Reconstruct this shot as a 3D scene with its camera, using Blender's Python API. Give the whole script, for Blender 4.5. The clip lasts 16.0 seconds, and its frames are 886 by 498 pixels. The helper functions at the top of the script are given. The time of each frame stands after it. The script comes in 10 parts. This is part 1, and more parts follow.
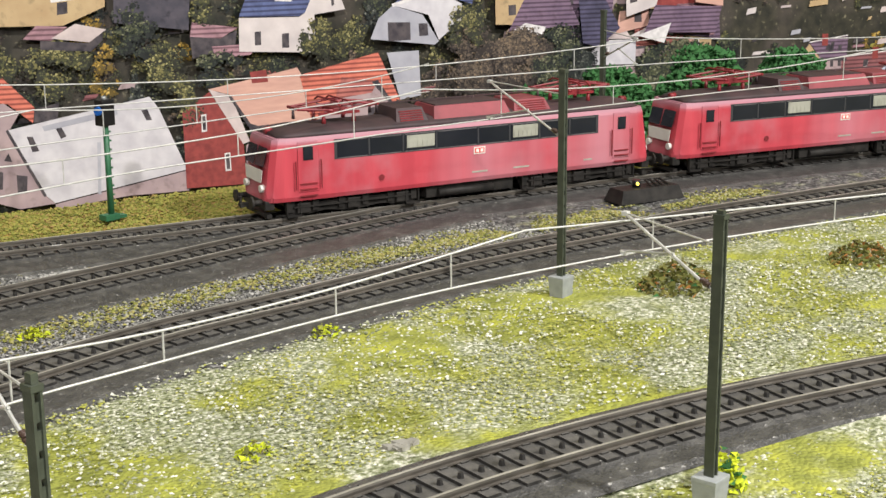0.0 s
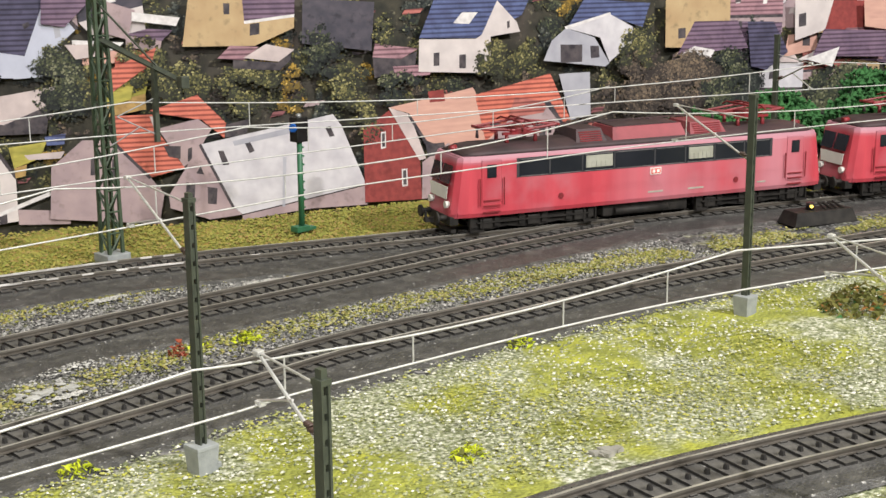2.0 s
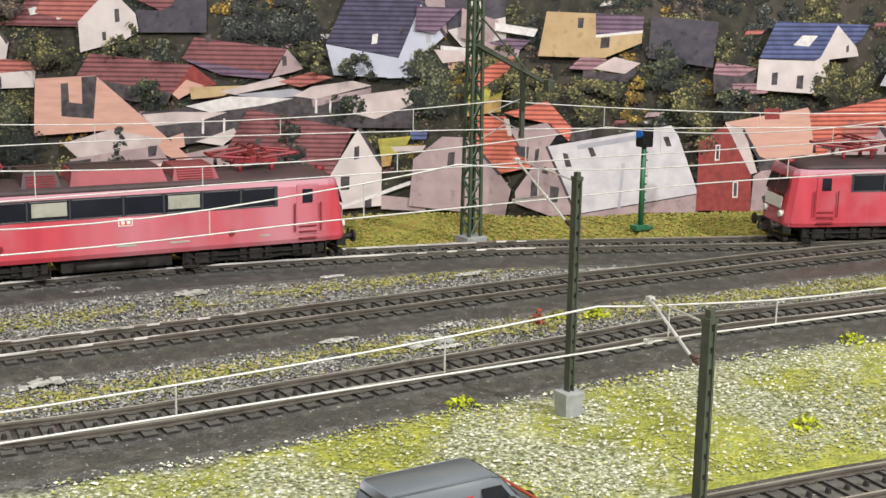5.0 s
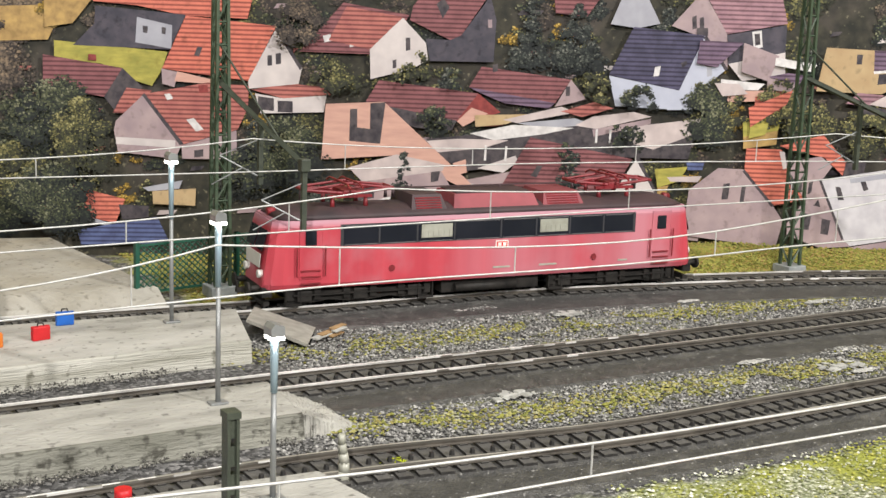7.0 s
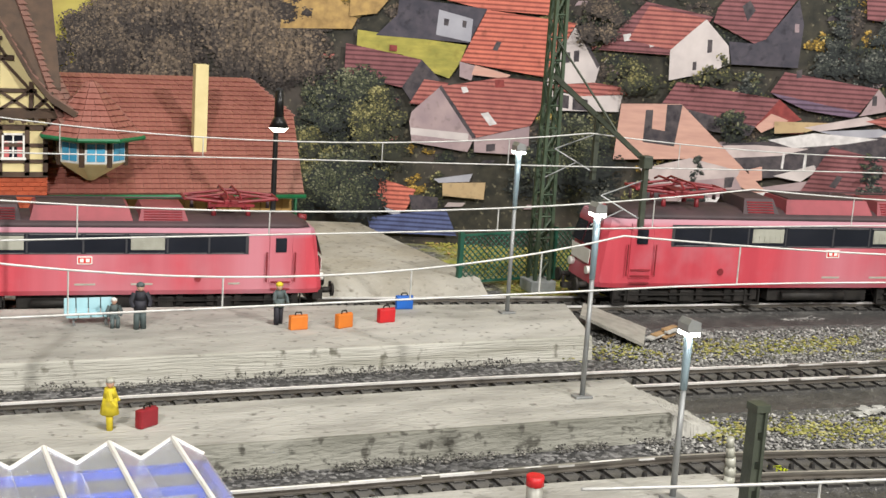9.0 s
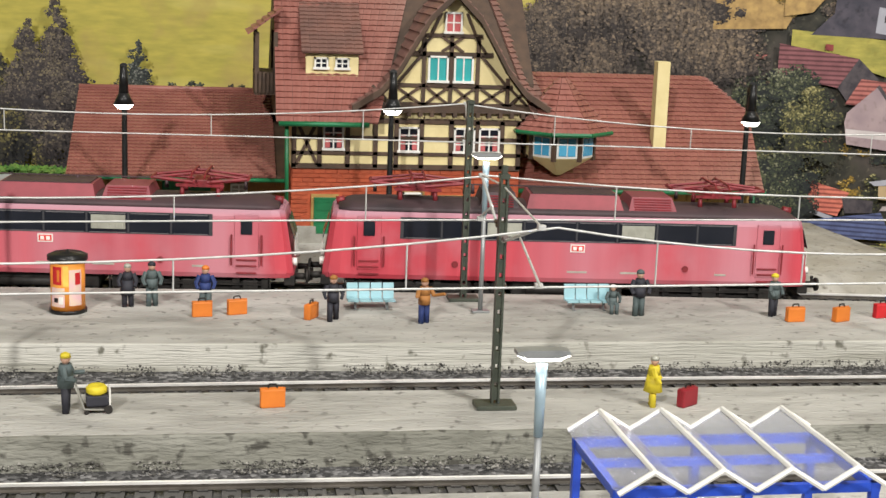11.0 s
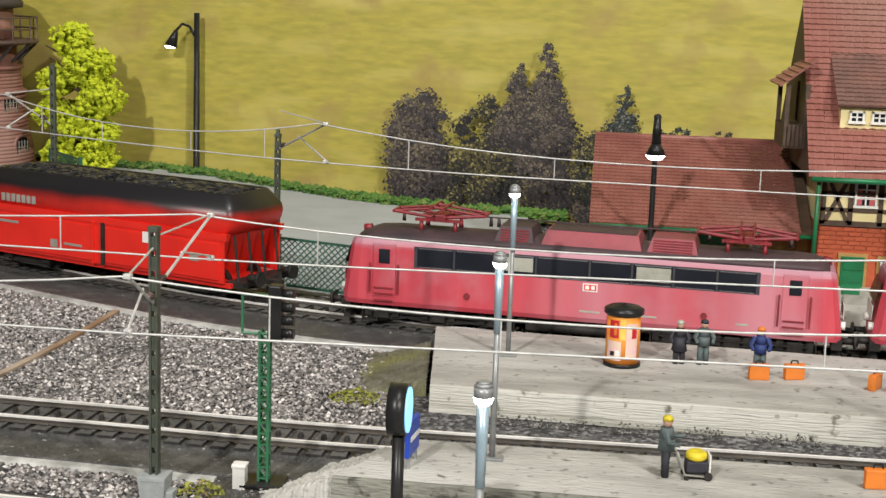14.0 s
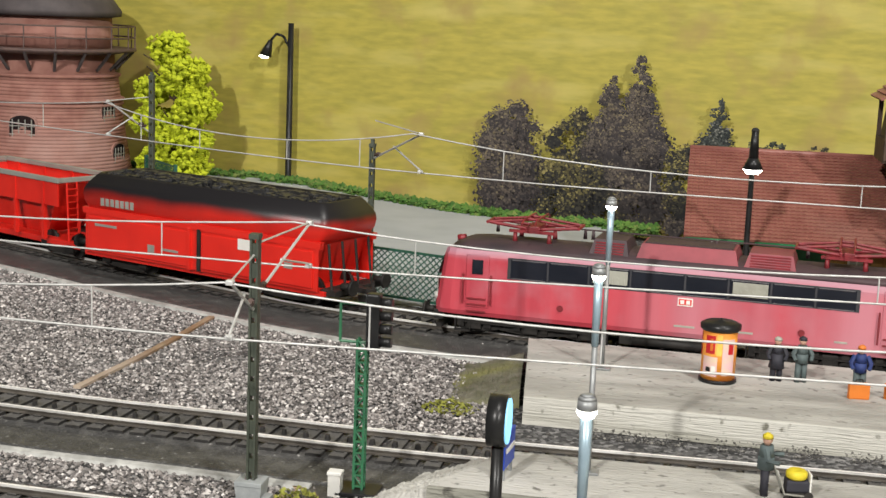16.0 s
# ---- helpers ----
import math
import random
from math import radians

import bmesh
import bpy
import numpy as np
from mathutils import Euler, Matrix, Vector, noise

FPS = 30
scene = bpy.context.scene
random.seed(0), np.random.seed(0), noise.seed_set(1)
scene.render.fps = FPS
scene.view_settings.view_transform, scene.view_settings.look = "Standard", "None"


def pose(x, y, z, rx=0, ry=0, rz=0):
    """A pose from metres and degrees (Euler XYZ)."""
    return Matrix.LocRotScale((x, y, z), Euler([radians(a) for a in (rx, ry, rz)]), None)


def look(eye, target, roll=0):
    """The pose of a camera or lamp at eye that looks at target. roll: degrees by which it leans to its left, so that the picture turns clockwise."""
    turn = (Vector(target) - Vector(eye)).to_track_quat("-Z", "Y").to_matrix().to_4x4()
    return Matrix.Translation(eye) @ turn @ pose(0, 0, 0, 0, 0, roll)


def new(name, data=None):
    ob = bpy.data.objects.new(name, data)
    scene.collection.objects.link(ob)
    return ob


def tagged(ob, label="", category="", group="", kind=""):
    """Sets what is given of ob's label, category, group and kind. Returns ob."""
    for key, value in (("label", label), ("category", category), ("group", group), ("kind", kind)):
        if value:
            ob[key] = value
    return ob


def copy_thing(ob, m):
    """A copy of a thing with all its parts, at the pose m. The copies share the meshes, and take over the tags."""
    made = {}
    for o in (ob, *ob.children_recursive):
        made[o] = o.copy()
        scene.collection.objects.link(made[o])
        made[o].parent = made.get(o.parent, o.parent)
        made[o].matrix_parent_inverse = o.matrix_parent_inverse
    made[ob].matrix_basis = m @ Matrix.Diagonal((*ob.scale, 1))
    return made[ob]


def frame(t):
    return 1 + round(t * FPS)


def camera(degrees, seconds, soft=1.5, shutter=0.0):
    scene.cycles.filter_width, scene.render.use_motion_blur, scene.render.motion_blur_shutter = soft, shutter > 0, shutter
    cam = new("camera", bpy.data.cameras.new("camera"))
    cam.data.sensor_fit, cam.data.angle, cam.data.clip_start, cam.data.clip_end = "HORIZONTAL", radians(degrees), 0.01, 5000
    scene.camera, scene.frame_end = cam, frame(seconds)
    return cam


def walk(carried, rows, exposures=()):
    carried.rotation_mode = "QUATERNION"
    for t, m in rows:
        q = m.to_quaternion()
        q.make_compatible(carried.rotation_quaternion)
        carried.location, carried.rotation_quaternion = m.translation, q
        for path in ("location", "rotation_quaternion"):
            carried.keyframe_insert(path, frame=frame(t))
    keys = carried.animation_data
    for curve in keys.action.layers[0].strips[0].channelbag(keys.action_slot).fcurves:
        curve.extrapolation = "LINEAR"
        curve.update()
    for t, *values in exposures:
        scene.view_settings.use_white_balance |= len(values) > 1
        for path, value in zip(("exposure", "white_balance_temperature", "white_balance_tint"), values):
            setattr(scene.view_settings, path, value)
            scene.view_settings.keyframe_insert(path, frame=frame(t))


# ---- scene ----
CM = 0.01  # all lengths below are written in centimetres of a 1:87 layout
cam = camera(35.4, 16.0)
PATH = [
    (0, (32.399, -7.956, 14.312), (33.899, -6.724, 13.829), -0.5),
    (0.5, (31.505, -7.818, 14.374), (32.98, -6.555, 13.896), -0.5),
    (1, (30.535, -7.847, 14.744), (31.982, -6.548, 14.276), -0.6),
    (1.5, (29.909, -7.732, 14.757), (31.325, -6.398, 14.291), -0.6),
    (2, (29.243, -7.669, 14.841), (30.622, -6.296, 14.382), -0.5),
    (2.5, (28.321, -8.151, 14.808), (29.658, -6.737, 14.349), -0.3),
    (3, (25.371, -11.126, 14.672), (26.661, -9.669, 14.209), 0.1),
    (3.5, (24.083, -12.682, 14.653), (25.311, -11.173, 14.188), 0.3),
    (4, (24.431, -11.807, 14.342), (25.593, -10.246, 13.878), 0.5),
    (4.5, (24.631, -11.323, 14.642), (25.73, -9.713, 14.193), 0.7),
    (4.7, (24.588, -11.275, 14.677), (25.657, -9.643, 14.236), 0.7),
    (6.8, (10.361, -4.508, 14.416), (11.422, -2.857, 14.032), 2.4),
    (7, (10.235, -4.519, 14.235), (11.258, -2.844, 13.853), 2.0),
    (7.5, (9.134, -4.192, 14.209), (10.093, -2.479, 13.826), 2.3),
    (8, (8.507, -3.581, 13.64), (9.403, -1.833, 13.263), 2.1),
    (8.2, (7.884, -3.018, 13.902), (8.764, -1.264, 13.518), 2.8),
    (10.3, (1.898, -0.632, 12.429), (2.385, 1.269, 12.044), 2.3),
    (10.5, (1.231, -0.521, 12.374), (1.663, 1.393, 11.987), 2.2),
    (11, (-0.135, -0.304, 12.246), (0.187, 1.632, 11.86), 2.1),
    (11.5, (-1.225, -0.084, 11.98), (-1.006, 1.865, 11.589), 2.2),
    (12, (-2.391, 0.519, 11.915), (-2.276, 2.476, 11.52), 2.4),
    (12.5, (-3.713, 0.78, 11.889), (-3.698, 2.743, 11.503), 2.3),
    (13, (-4.947, 0.582, 12.24), (-5.046, 2.544, 11.864), 1.9),
    (13.5, (-5.735, 0.772, 12.44), (-5.911, 2.731, 12.077), 1.9),
    (14, (-5.854, 0.8, 12.641), (-6.081, 2.755, 12.285), 2.0),
    (14.5, (-6.095, 0.789, 12.581), (-6.364, 2.739, 12.227), 2.1),
    (15, (-6.063, 0.842, 12.551), (-6.362, 2.788, 12.202), 2.2),
    (15.5, (-6.13, 0.834, 12.543), (-6.455, 2.776, 12.194), 2.2),
    (16, (-6.255, 0.803, 12.593), (-6.601, 2.743, 12.249), 2.3),
]
walk(cam, [(t, look([c * CM for c in e], [c * CM for c in g], r)) for t, e, g, r in PATH], exposures=[(0, 0), (4.5, 0), (8, 0.05), (10.5, -0.1), (13.5, -0.07), (16, -0.04)])

# ---------------------------------------------------------------- light
world = bpy.data.worlds.new("exhibition_hall")
scene.world = world
world.use_nodes = True
world.node_tree.nodes["Background"].inputs[0].default_value = (1.0, 0.96, 0.92, 1)
world.node_tree.nodes["Background"].inputs[1].default_value = 0.09


def unseen_hall_lamp(where, target, size, watts, color):
    d = bpy.data.lights.new("unseen_hall_light", "AREA")
    d.shape, d.size, d.size_y, d.energy, d.color = "RECTANGLE", size[0] * CM, size[1] * CM, watts, color
    ob = new("unseen_hall_light", d)
    ob.matrix_world = look([c * CM for c in where], [c * CM for c in target])
    return ob


# three unseen lamps: the low left one in front fits the shadows, the other two are added fill
unseen_hall_lamp((-50, -85, 85), (-5, 55, 3), (5, 5), 19.8, (1, 0.965, 0.92))
unseen_hall_lamp((30, -10, 150), (35, 45, 0), (20, 20), 14.2, (1, 0.965, 0.92))
unseen_hall_lamp((88, -85, 90), (72, 35, 0), (6, 6), 22.2, (1, 0.965, 0.92))


# ---------------------------------------------------------------- materials
def mat(name, c1, c2=None, scale=3.0, rough=0.6, metal=0.0, bump=0.3, rnd=0.0, stain=None, spec=0.5, stretch=(1, 1, 1), fine=6.0, speck=None):
    """Two colours mixed by grain (features a centimetre: scale), a slow stain over it, fine relief, an own shade per piece."""
    m = bpy.data.materials.new(name)
    m.use_nodes = True
    t = m.node_tree
    b = t.nodes["Principled BSDF"]
    b.inputs["Roughness"].default_value = rough
    b.inputs["Metallic"].default_value = metal
    b.inputs["Specular IOR Level"].default_value = spec
    c2 = c2 or tuple(min(1, v * 0.72) for v in c1)
    co = t.nodes.new("ShaderNodeTexCoord")
    mp = t.nodes.new("ShaderNodeMapping")
    mp.inputs["Scale"].default_value = [s / CM for s in stretch]
    t.links.new(co.outputs["Object"], mp.inputs["Vector"])

    def tex(s, detail=5.0):
        n = t.nodes.new("ShaderNodeTexNoise")
        n.inputs["Scale"].default_value = s
        n.inputs["Detail"].default_value = detail
        t.links.new(mp.outputs["Vector"], n.inputs["Vector"])
        return n

    ramp = t.nodes.new("ShaderNodeValToRGB")
    ramp.color_ramp.elements[0].position, ramp.color_ramp.elements[1].position = 0.32, 0.68
    ramp.color_ramp.elements[0].color, ramp.color_ramp.elements[1].color = (*c1, 1), (*c2, 1)
    t.links.new(tex(scale).outputs[0], ramp.inputs[0])
    out = ramp.outputs[0]
    if stain:
        mx = t.nodes.new("ShaderNodeMix")
        mx.data_type = "RGBA"
        sr = t.nodes.new("ShaderNodeValToRGB")
        sr.color_ramp.elements[0].position, sr.color_ramp.elements[1].position = 0.48, 0.72
        t.links.new(tex(scale * 0.17, 4).outputs[0], sr.inputs[0])
        t.links.new(sr.outputs[0], mx.inputs[0])
        t.links.new(out, mx.inputs[6])
        mx.inputs[7].default_value = (*stain, 1)
        out = mx.outputs[2]
    if speck:
        colour, size, lo, hi = speck
        sp = t.nodes.new("ShaderNodeTexNoise")
        sp.inputs["Scale"].default_value, sp.inputs["Detail"].default_value = size / CM, 6
        t.links.new(co.outputs["Object"], sp.inputs["Vector"])
        sr = t.nodes.new("ShaderNodeValToRGB")
        sr.color_ramp.elements[0].position, sr.color_ramp.elements[1].position = lo, hi
        t.links.new(sp.outputs[0], sr.inputs[0])
        mx = t.nodes.new("ShaderNodeMix")
        mx.data_type = "RGBA"
        t.links.new(sr.outputs[0], mx.inputs[0])
        t.links.new(out, mx.inputs[6])
        mx.inputs[7].default_value = (*colour, 1)
        out = mx.outputs[2]
    if rnd:
        info = t.nodes.new("ShaderNodeObjectInfo")
        mr = t.nodes.new("ShaderNodeMapRange")
        mr.inputs[3].default_value, mr.inputs[4].default_value = 1 - rnd, 1 + rnd
        t.links.new(info.outputs["Random"], mr.inputs[0])
        hs = t.nodes.new("ShaderNodeHueSaturation")
        t.links.new(mr.outputs[0], hs.inputs["Value"])
        t.links.new(out, hs.inputs["Color"])
        out = hs.outputs[0]
    t.links.new(out, b.inputs["Base Color"])
    if bump:
        bp = t.nodes.new("ShaderNodeBump")
        bp.inputs["Strength"].default_value = min(1, bump)
        bp.inputs["Distance"].default_value = 0.03 * CM * max(1, bump)
        t.links.new(tex(scale * fine, 3).outputs[0], bp.inputs["Height"])
        t.links.new(bp.outputs[0], b.inputs["Normal"])
    return m


def dusted(m, colour, z0, z1, ragged):
    """Lets dirt or fading grow with height over a paint, with a ragged edge."""
    t = m.node_tree
    b = t.nodes["Principled BSDF"]
    src = b.inputs["Base Color"].links[0].from_socket
    co = t.nodes.new("ShaderNodeTexCoord")
    sep = t.nodes.new("ShaderNodeSeparateXYZ")
    t.links.new(co.outputs["Object"], sep.inputs[0])
    n = t.nodes.new("ShaderNodeTexNoise")
    n.inputs["Scale"].default_value, n.inputs["Detail"].default_value = 0.5 / CM, 5
    t.links.new(co.outputs["Object"], n.inputs["Vector"])
    mad = t.nodes.new("ShaderNodeMath")
    mad.operation = "MULTIPLY_ADD"
    mad.inputs[1].default_value = ragged * CM
    t.links.new(n.outputs[0], mad.inputs[0])
    t.links.new(sep.outputs[2], mad.inputs[2])
    mr = t.nodes.new("ShaderNodeMapRange")
    mr.interpolation_type = "SMOOTHSTEP"
    mr.inputs[1].default_value, mr.inputs[2].default_value = (z0 + ragged / 2) * CM, (z1 + ragged / 2) * CM
    t.links.new(mad.outputs[0], mr.inputs[0])
    mx = t.nodes.new("ShaderNodeMix")
    mx.data_type = "RGBA"
    t.links.new(mr.outputs[0], mx.inputs[0])
    t.links.new(src, mx.inputs[6])
    mx.inputs[7].default_value = (*colour, 1)
    t.links.new(mx.outputs[2], b.inputs["Base Color"])


def glow(name, col, strength):
    m = bpy.data.materials.new(name)
    m.use_nodes = True
    b = m.node_tree.nodes["Principled BSDF"]
    b.inputs["Base Color"].default_value = (*col, 1)
    b.inputs["Emission Color"].default_value = (*col, 1)
    b.inputs["Emission Strength"].default_value = strength
    return m


def pebbles(name, colours, scale):
    """Crumbs of several colours, one colour for each cell."""
    m = mat(name, colours[0], colours[1], scale=1.0, rough=0.9, bump=0)
    t = m.node_tree
    b = t.nodes["Principled BSDF"]
    co = t.nodes.new("ShaderNodeTexCoord")
    v = t.nodes.new("ShaderNodeTexVoronoi")
    v.inputs["Scale"].default_value = scale / CM
    t.links.new(co.outputs["Object"], v.inputs["Vector"])
    r = t.nodes.new("ShaderNodeValToRGB")
    r.color_ramp.interpolation = "CONSTANT"
    e = r.color_ramp.elements
    for i, c in enumerate(colours):
        k = e[i] if i < 2 else e.new(i / len(colours))
        k.position, k.color = i / len(colours), (*c, 1)
    sep = t.nodes.new("ShaderNodeSeparateColor")
    t.links.new(v.outputs["Color"], sep.inputs[0])
    t.links.new(sep.outputs[0], r.inputs[0])
    t.links.new(r.outputs[0], b.inputs["Base Color"])
    bp = t.nodes.new("ShaderNodeBump")
    bp.inputs["Strength"].default_value, bp.inputs["Distance"].default_value = 0.9, 0.08 * CM
    bp.invert = True
    t.links.new(v.outputs["Distance"], bp.inputs["Height"])
    t.links.new(bp.outputs[0], b.inputs["Normal"])
    return m, r.outputs[0], bp.outputs[0]


M_RAIL = mat("worn_rail_side", (0.14, 0.125, 0.105), (0.07, 0.062, 0.053), 1.5, 0.5, 0.3, 0.2)
M_RAILHEAD = mat("dull_rail_head_side", (0.2, 0.185, 0.16), (0.1, 0.092, 0.08), 1.0, 0.4, 0.3, 0.1, stretch=(0.5, 0.5, 1))
M_RAILDULL = mat("dull_rail_head", (0.5, 0.48, 0.43), (0.24, 0.23, 0.2), 1.0, 0.4, 0.2, 0.1, stretch=(0.4, 0.4, 1))
M_RAILBRIGHT = mat("painted_glint_rail_side", (0.86, 0.85, 0.82), (0.42, 0.41, 0.385), 1.3, 0.3, 0.2, 0.1, stretch=(0.35, 0.35, 1))
M_RAILTOP = mat("painted_glint_rail_head", (0.97, 0.96, 0.94), (0.82, 0.81, 0.78), 1.2, 0.3, 0.1, 0.1)
M_SLEEPERSIDE = mat("shaded_side_and_black_stud", (0.022, 0.021, 0.02), (0.04, 0.038, 0.036), 4, 0.6, 0, 0.3, spec=0.3)
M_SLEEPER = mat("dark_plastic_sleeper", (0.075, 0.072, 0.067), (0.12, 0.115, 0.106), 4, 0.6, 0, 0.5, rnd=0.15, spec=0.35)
# the roadbed's pale specks paint its glints into the colour
M_BED = mat("black_textured_roadbed", (0.042, 0.042, 0.041), (0.085, 0.083, 0.079), 10, 0.4, 0, 2.2, stain=(0.115, 0.112, 0.104), fine=1.2, spec=0.4, speck=((0.42, 0.41, 0.39), 6, 0.64, 0.72))
M_EDGE = mat("white_filler_edge", (0.5, 0.5, 0.47), (0.3, 0.3, 0.28), 3, 0.85, 0, 0.6, stain=(0.2, 0.2, 0.18))
M_CONC = mat("weathered_concrete", (0.43, 0.42, 0.38), (0.27, 0.263, 0.235), 0.8, 0.85, 0, 2.0, stain=(0.54, 0.53, 0.49), stretch=(0.5, 1.5, 1), fine=8, speck=((0.17, 0.165, 0.145), 3.2, 0.6, 0.72))
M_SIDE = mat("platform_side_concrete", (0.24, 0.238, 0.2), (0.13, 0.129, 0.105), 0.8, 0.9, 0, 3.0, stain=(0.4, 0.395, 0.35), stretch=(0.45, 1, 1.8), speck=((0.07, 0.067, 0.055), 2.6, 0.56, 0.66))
M_STRATA = mat("striated_concrete", (0.46, 0.45, 0.4), (0.25, 0.245, 0.2), 0.7, 0.88, 0, 2.5, stain=(0.5, 0.49, 0.44), stretch=(0.22, 1, 4.5), speck=((0.15, 0.145, 0.115), 2.2, 0.62, 0.72))
M_PLAST = mat("rough_white_plaster", (0.44, 0.427, 0.388), (0.29, 0.28, 0.25), 0.5, 0.9, 0, 2.5, stain=(0.34, 0.3, 0.22), speck=((0.17, 0.155, 0.125), 3.0, 0.58, 0.72))
M_ROAD = mat("grey_road_card", (0.42, 0.44, 0.45), (0.36, 0.38, 0.39), 0.4, 0.8, 0, 0.2)
M_MAST = mat("grey_green_mast_paint", (0.062, 0.072, 0.052), (0.04, 0.048, 0.036), 3, 0.5, 0, 0.3, rnd=0.12)
M_MASTG = mat("dark_green_lattice_paint", (0.035, 0.06, 0.035), (0.06, 0.085, 0.05), 3, 0.5, 0, 0.3)
M_FOUND = mat("grey_mast_foundation", (0.34, 0.36, 0.36), (0.26, 0.28, 0.28), 3, 0.6, 0, 0.3)
M_WIRE = mat("silver_wire", (0.62, 0.62, 0.6), (0.46, 0.46, 0.44), 3, 0.4, 0.2, 0)
M_INSUL = mat("brown_insulator", (0.08, 0.05, 0.04), None, 3, 0.4, 0, 0)
M_RED = mat("faded_oriental_red_paint", (0.54, 0.062, 0.085), (0.41, 0.04, 0.06), 0.55, 0.5, 0, 0.15, stain=(0.52, 0.19, 0.23), stretch=(2.0, 2.0, 0.14), speck=((0.46, 0.2, 0.235), 0.35, 0.48, 0.85))
dusted(M_RED, (0.42, 0.2, 0.25), 3.75, 4.2, 0.3)
M_ROOF = mat("soot_dark_roof_paint", (0.03, 0.021, 0.024), (0.06, 0.034, 0.038), 0.7, 0.65, 0, 0.3, stain=(0.1, 0.045, 0.052))
M_PANTO = mat("dark_red_pantograph", (0.25, 0.02, 0.028), (0.14, 0.014, 0.018), 2, 0.5, 0, 0)
M_BLACK = mat("black_chassis_plastic", (0.014, 0.0135, 0.013), (0.034, 0.031, 0.028), 2, 0.55, 0, 0.4, spec=0.2)
M_GLASS = mat("dark_window_glass", (0.01, 0.012, 0.018), (0.018, 0.02, 0.028), 0.5, 0.15, 0, 0, spec=0.3)
M_PALEWIN = mat("pale_grille_window", (0.42, 0.42, 0.36), (0.3, 0.3, 0.25), 2, 0.3, 0, 0)
M_WHITE = mat("white_paint", (0.78, 0.77, 0.73), (0.66, 0.65, 0.6), 1, 0.5, 0, 0)
M_LIT = glow("lit_lamp", (1, 0.96, 0.88), 9)
M_LITBLUE = mat("pale_blue_lamp_pole", (0.36, 0.48, 0.55), (0.28, 0.38, 0.44), 2, 0.35, 0.3, 0)
M_GREY = mat("grey_lamp_metal", (0.3, 0.31, 0.31), (0.22, 0.23, 0.23), 2, 0.4, 0.3, 0)
M_BLACKLAMP = mat("black_lamp_iron", (0.009, 0.009, 0.009), (0.02, 0.02, 0.02), 2, 0.35, 0, 0, spec=0.3)
M_WRED = mat("bright_traffic_red_paint", (0.72, 0.025, 0.015), (0.58, 0.018, 0.012), 0.5, 0.3, 0, 0.05)
M_COALDUST = mat("coal_dusted_black_paint", (0.012, 0.011, 0.012), (0.026, 0.014, 0.014), 0.5, 0.85, 0, 0.2, spec=0.08)
M_DUSTRED = mat("coal_dusted_red_paint", (0.72, 0.025, 0.015), (0.58, 0.018, 0.012), 0.5, 0.38, 0, 0.1)
dusted(M_DUSTRED, (0.012, 0.011, 0.012), 3.25, 3.85, 0.35)
M_COAL = mat("black_coal", (0.014, 0.014, 0.015), (0.045, 0.045, 0.047), 4, 0.28, 0, 0.6, spec=0.6)
M_SILVER = mat("dull_silver_grey", (0.35, 0.35, 0.31), (0.28, 0.27, 0.24), 1, 0.5, 0.2, 0)
M_TILE = mat("red_brown_roof_tile", (0.29, 0.115, 0.09), (0.225, 0.083, 0.066), 0.8, 0.42, 0, 0.4, rnd=0.06, stain=(0.28, 0.15, 0.12))
M_TILED = mat("grey_brown_roof_tile", (0.22, 0.11, 0.085), (0.15, 0.085, 0.07), 0.8, 0.65, 0, 0.4, rnd=0.14)
M_TIMBER = mat("dark_brown_timber", (0.085, 0.05, 0.03), (0.05, 0.031, 0.02), 2, 0.7, 0, 0.3, rnd=0.1)
M_INFILL = mat("cream_plaster_infill", (0.72, 0.62, 0.33), (0.64, 0.54, 0.27), 1.2, 0.8, 0, 0.3)
M_BRICK = mat("orange_red_brick", (0.42, 0.085, 0.03), (0.33, 0.06, 0.022), 3, 0.75, 0, 0.4, rnd=0.1)
M_OCHRE = mat("ochre_boarded_wall", (0.38, 0.23, 0.07), (0.30, 0.175, 0.05), 1.5, 0.75, 0, 0.4, rnd=0.12, stretch=(1, 1, 3))
M_GREEN = mat("bottle_green_paint", (0.01, 0.16, 0.06), (0.008, 0.11, 0.04), 1, 0.45, 0, 0)
M_TEAL = mat("turquoise_window", (0.05, 0.42, 0.42), (0.04, 0.3, 0.3), 0.8, 0.25, 0, 0)
M_BLUEWIN = mat("blue_window_pane", (0.06, 0.3, 0.5), (0.1, 0.4, 0.6), 0.8, 0.2, 0, 0)
M_CURTAIN = mat("red_curtain", (0.5, 0.12, 0.12), (0.4, 0.08, 0.08), 2, 0.8, 0, 0)
M_STONE = mat("grey_plinth_stone", (0.33, 0.32, 0.28), (0.24, 0.23, 0.2), 2.5, 0.85, 0, 0.5)
M_TOWER = mat("old_pinkish_brick", (0.34, 0.165, 0.13), (0.25, 0.11, 0.085), 1.2, 0.85, 0, 0.5, rnd=0.06, stain=(0.42, 0.26, 0.22))
M_RAILING = mat("rusty_gallery_iron", (0.16, 0.1, 0.085), (0.09, 0.06, 0.055), 2, 0.6, 0.2, 0.3)
M_SLATE = mat("dark_slate_drum", (0.06, 0.05, 0.052), (0.09, 0.075, 0.075), 1, 0.7, 0, 0.3)
M_VAN = mat("matt_blue_grey_van_paint", (0.135, 0.155, 0.175), (0.115, 0.132, 0.15), 0.3, 0.4, 0, 0)
M_RUST = mat("red_brown_wagon_paint", (0.30, 0.06, 0.025), (0.22, 0.045, 0.02), 1, 0.5, 0, 0.2)
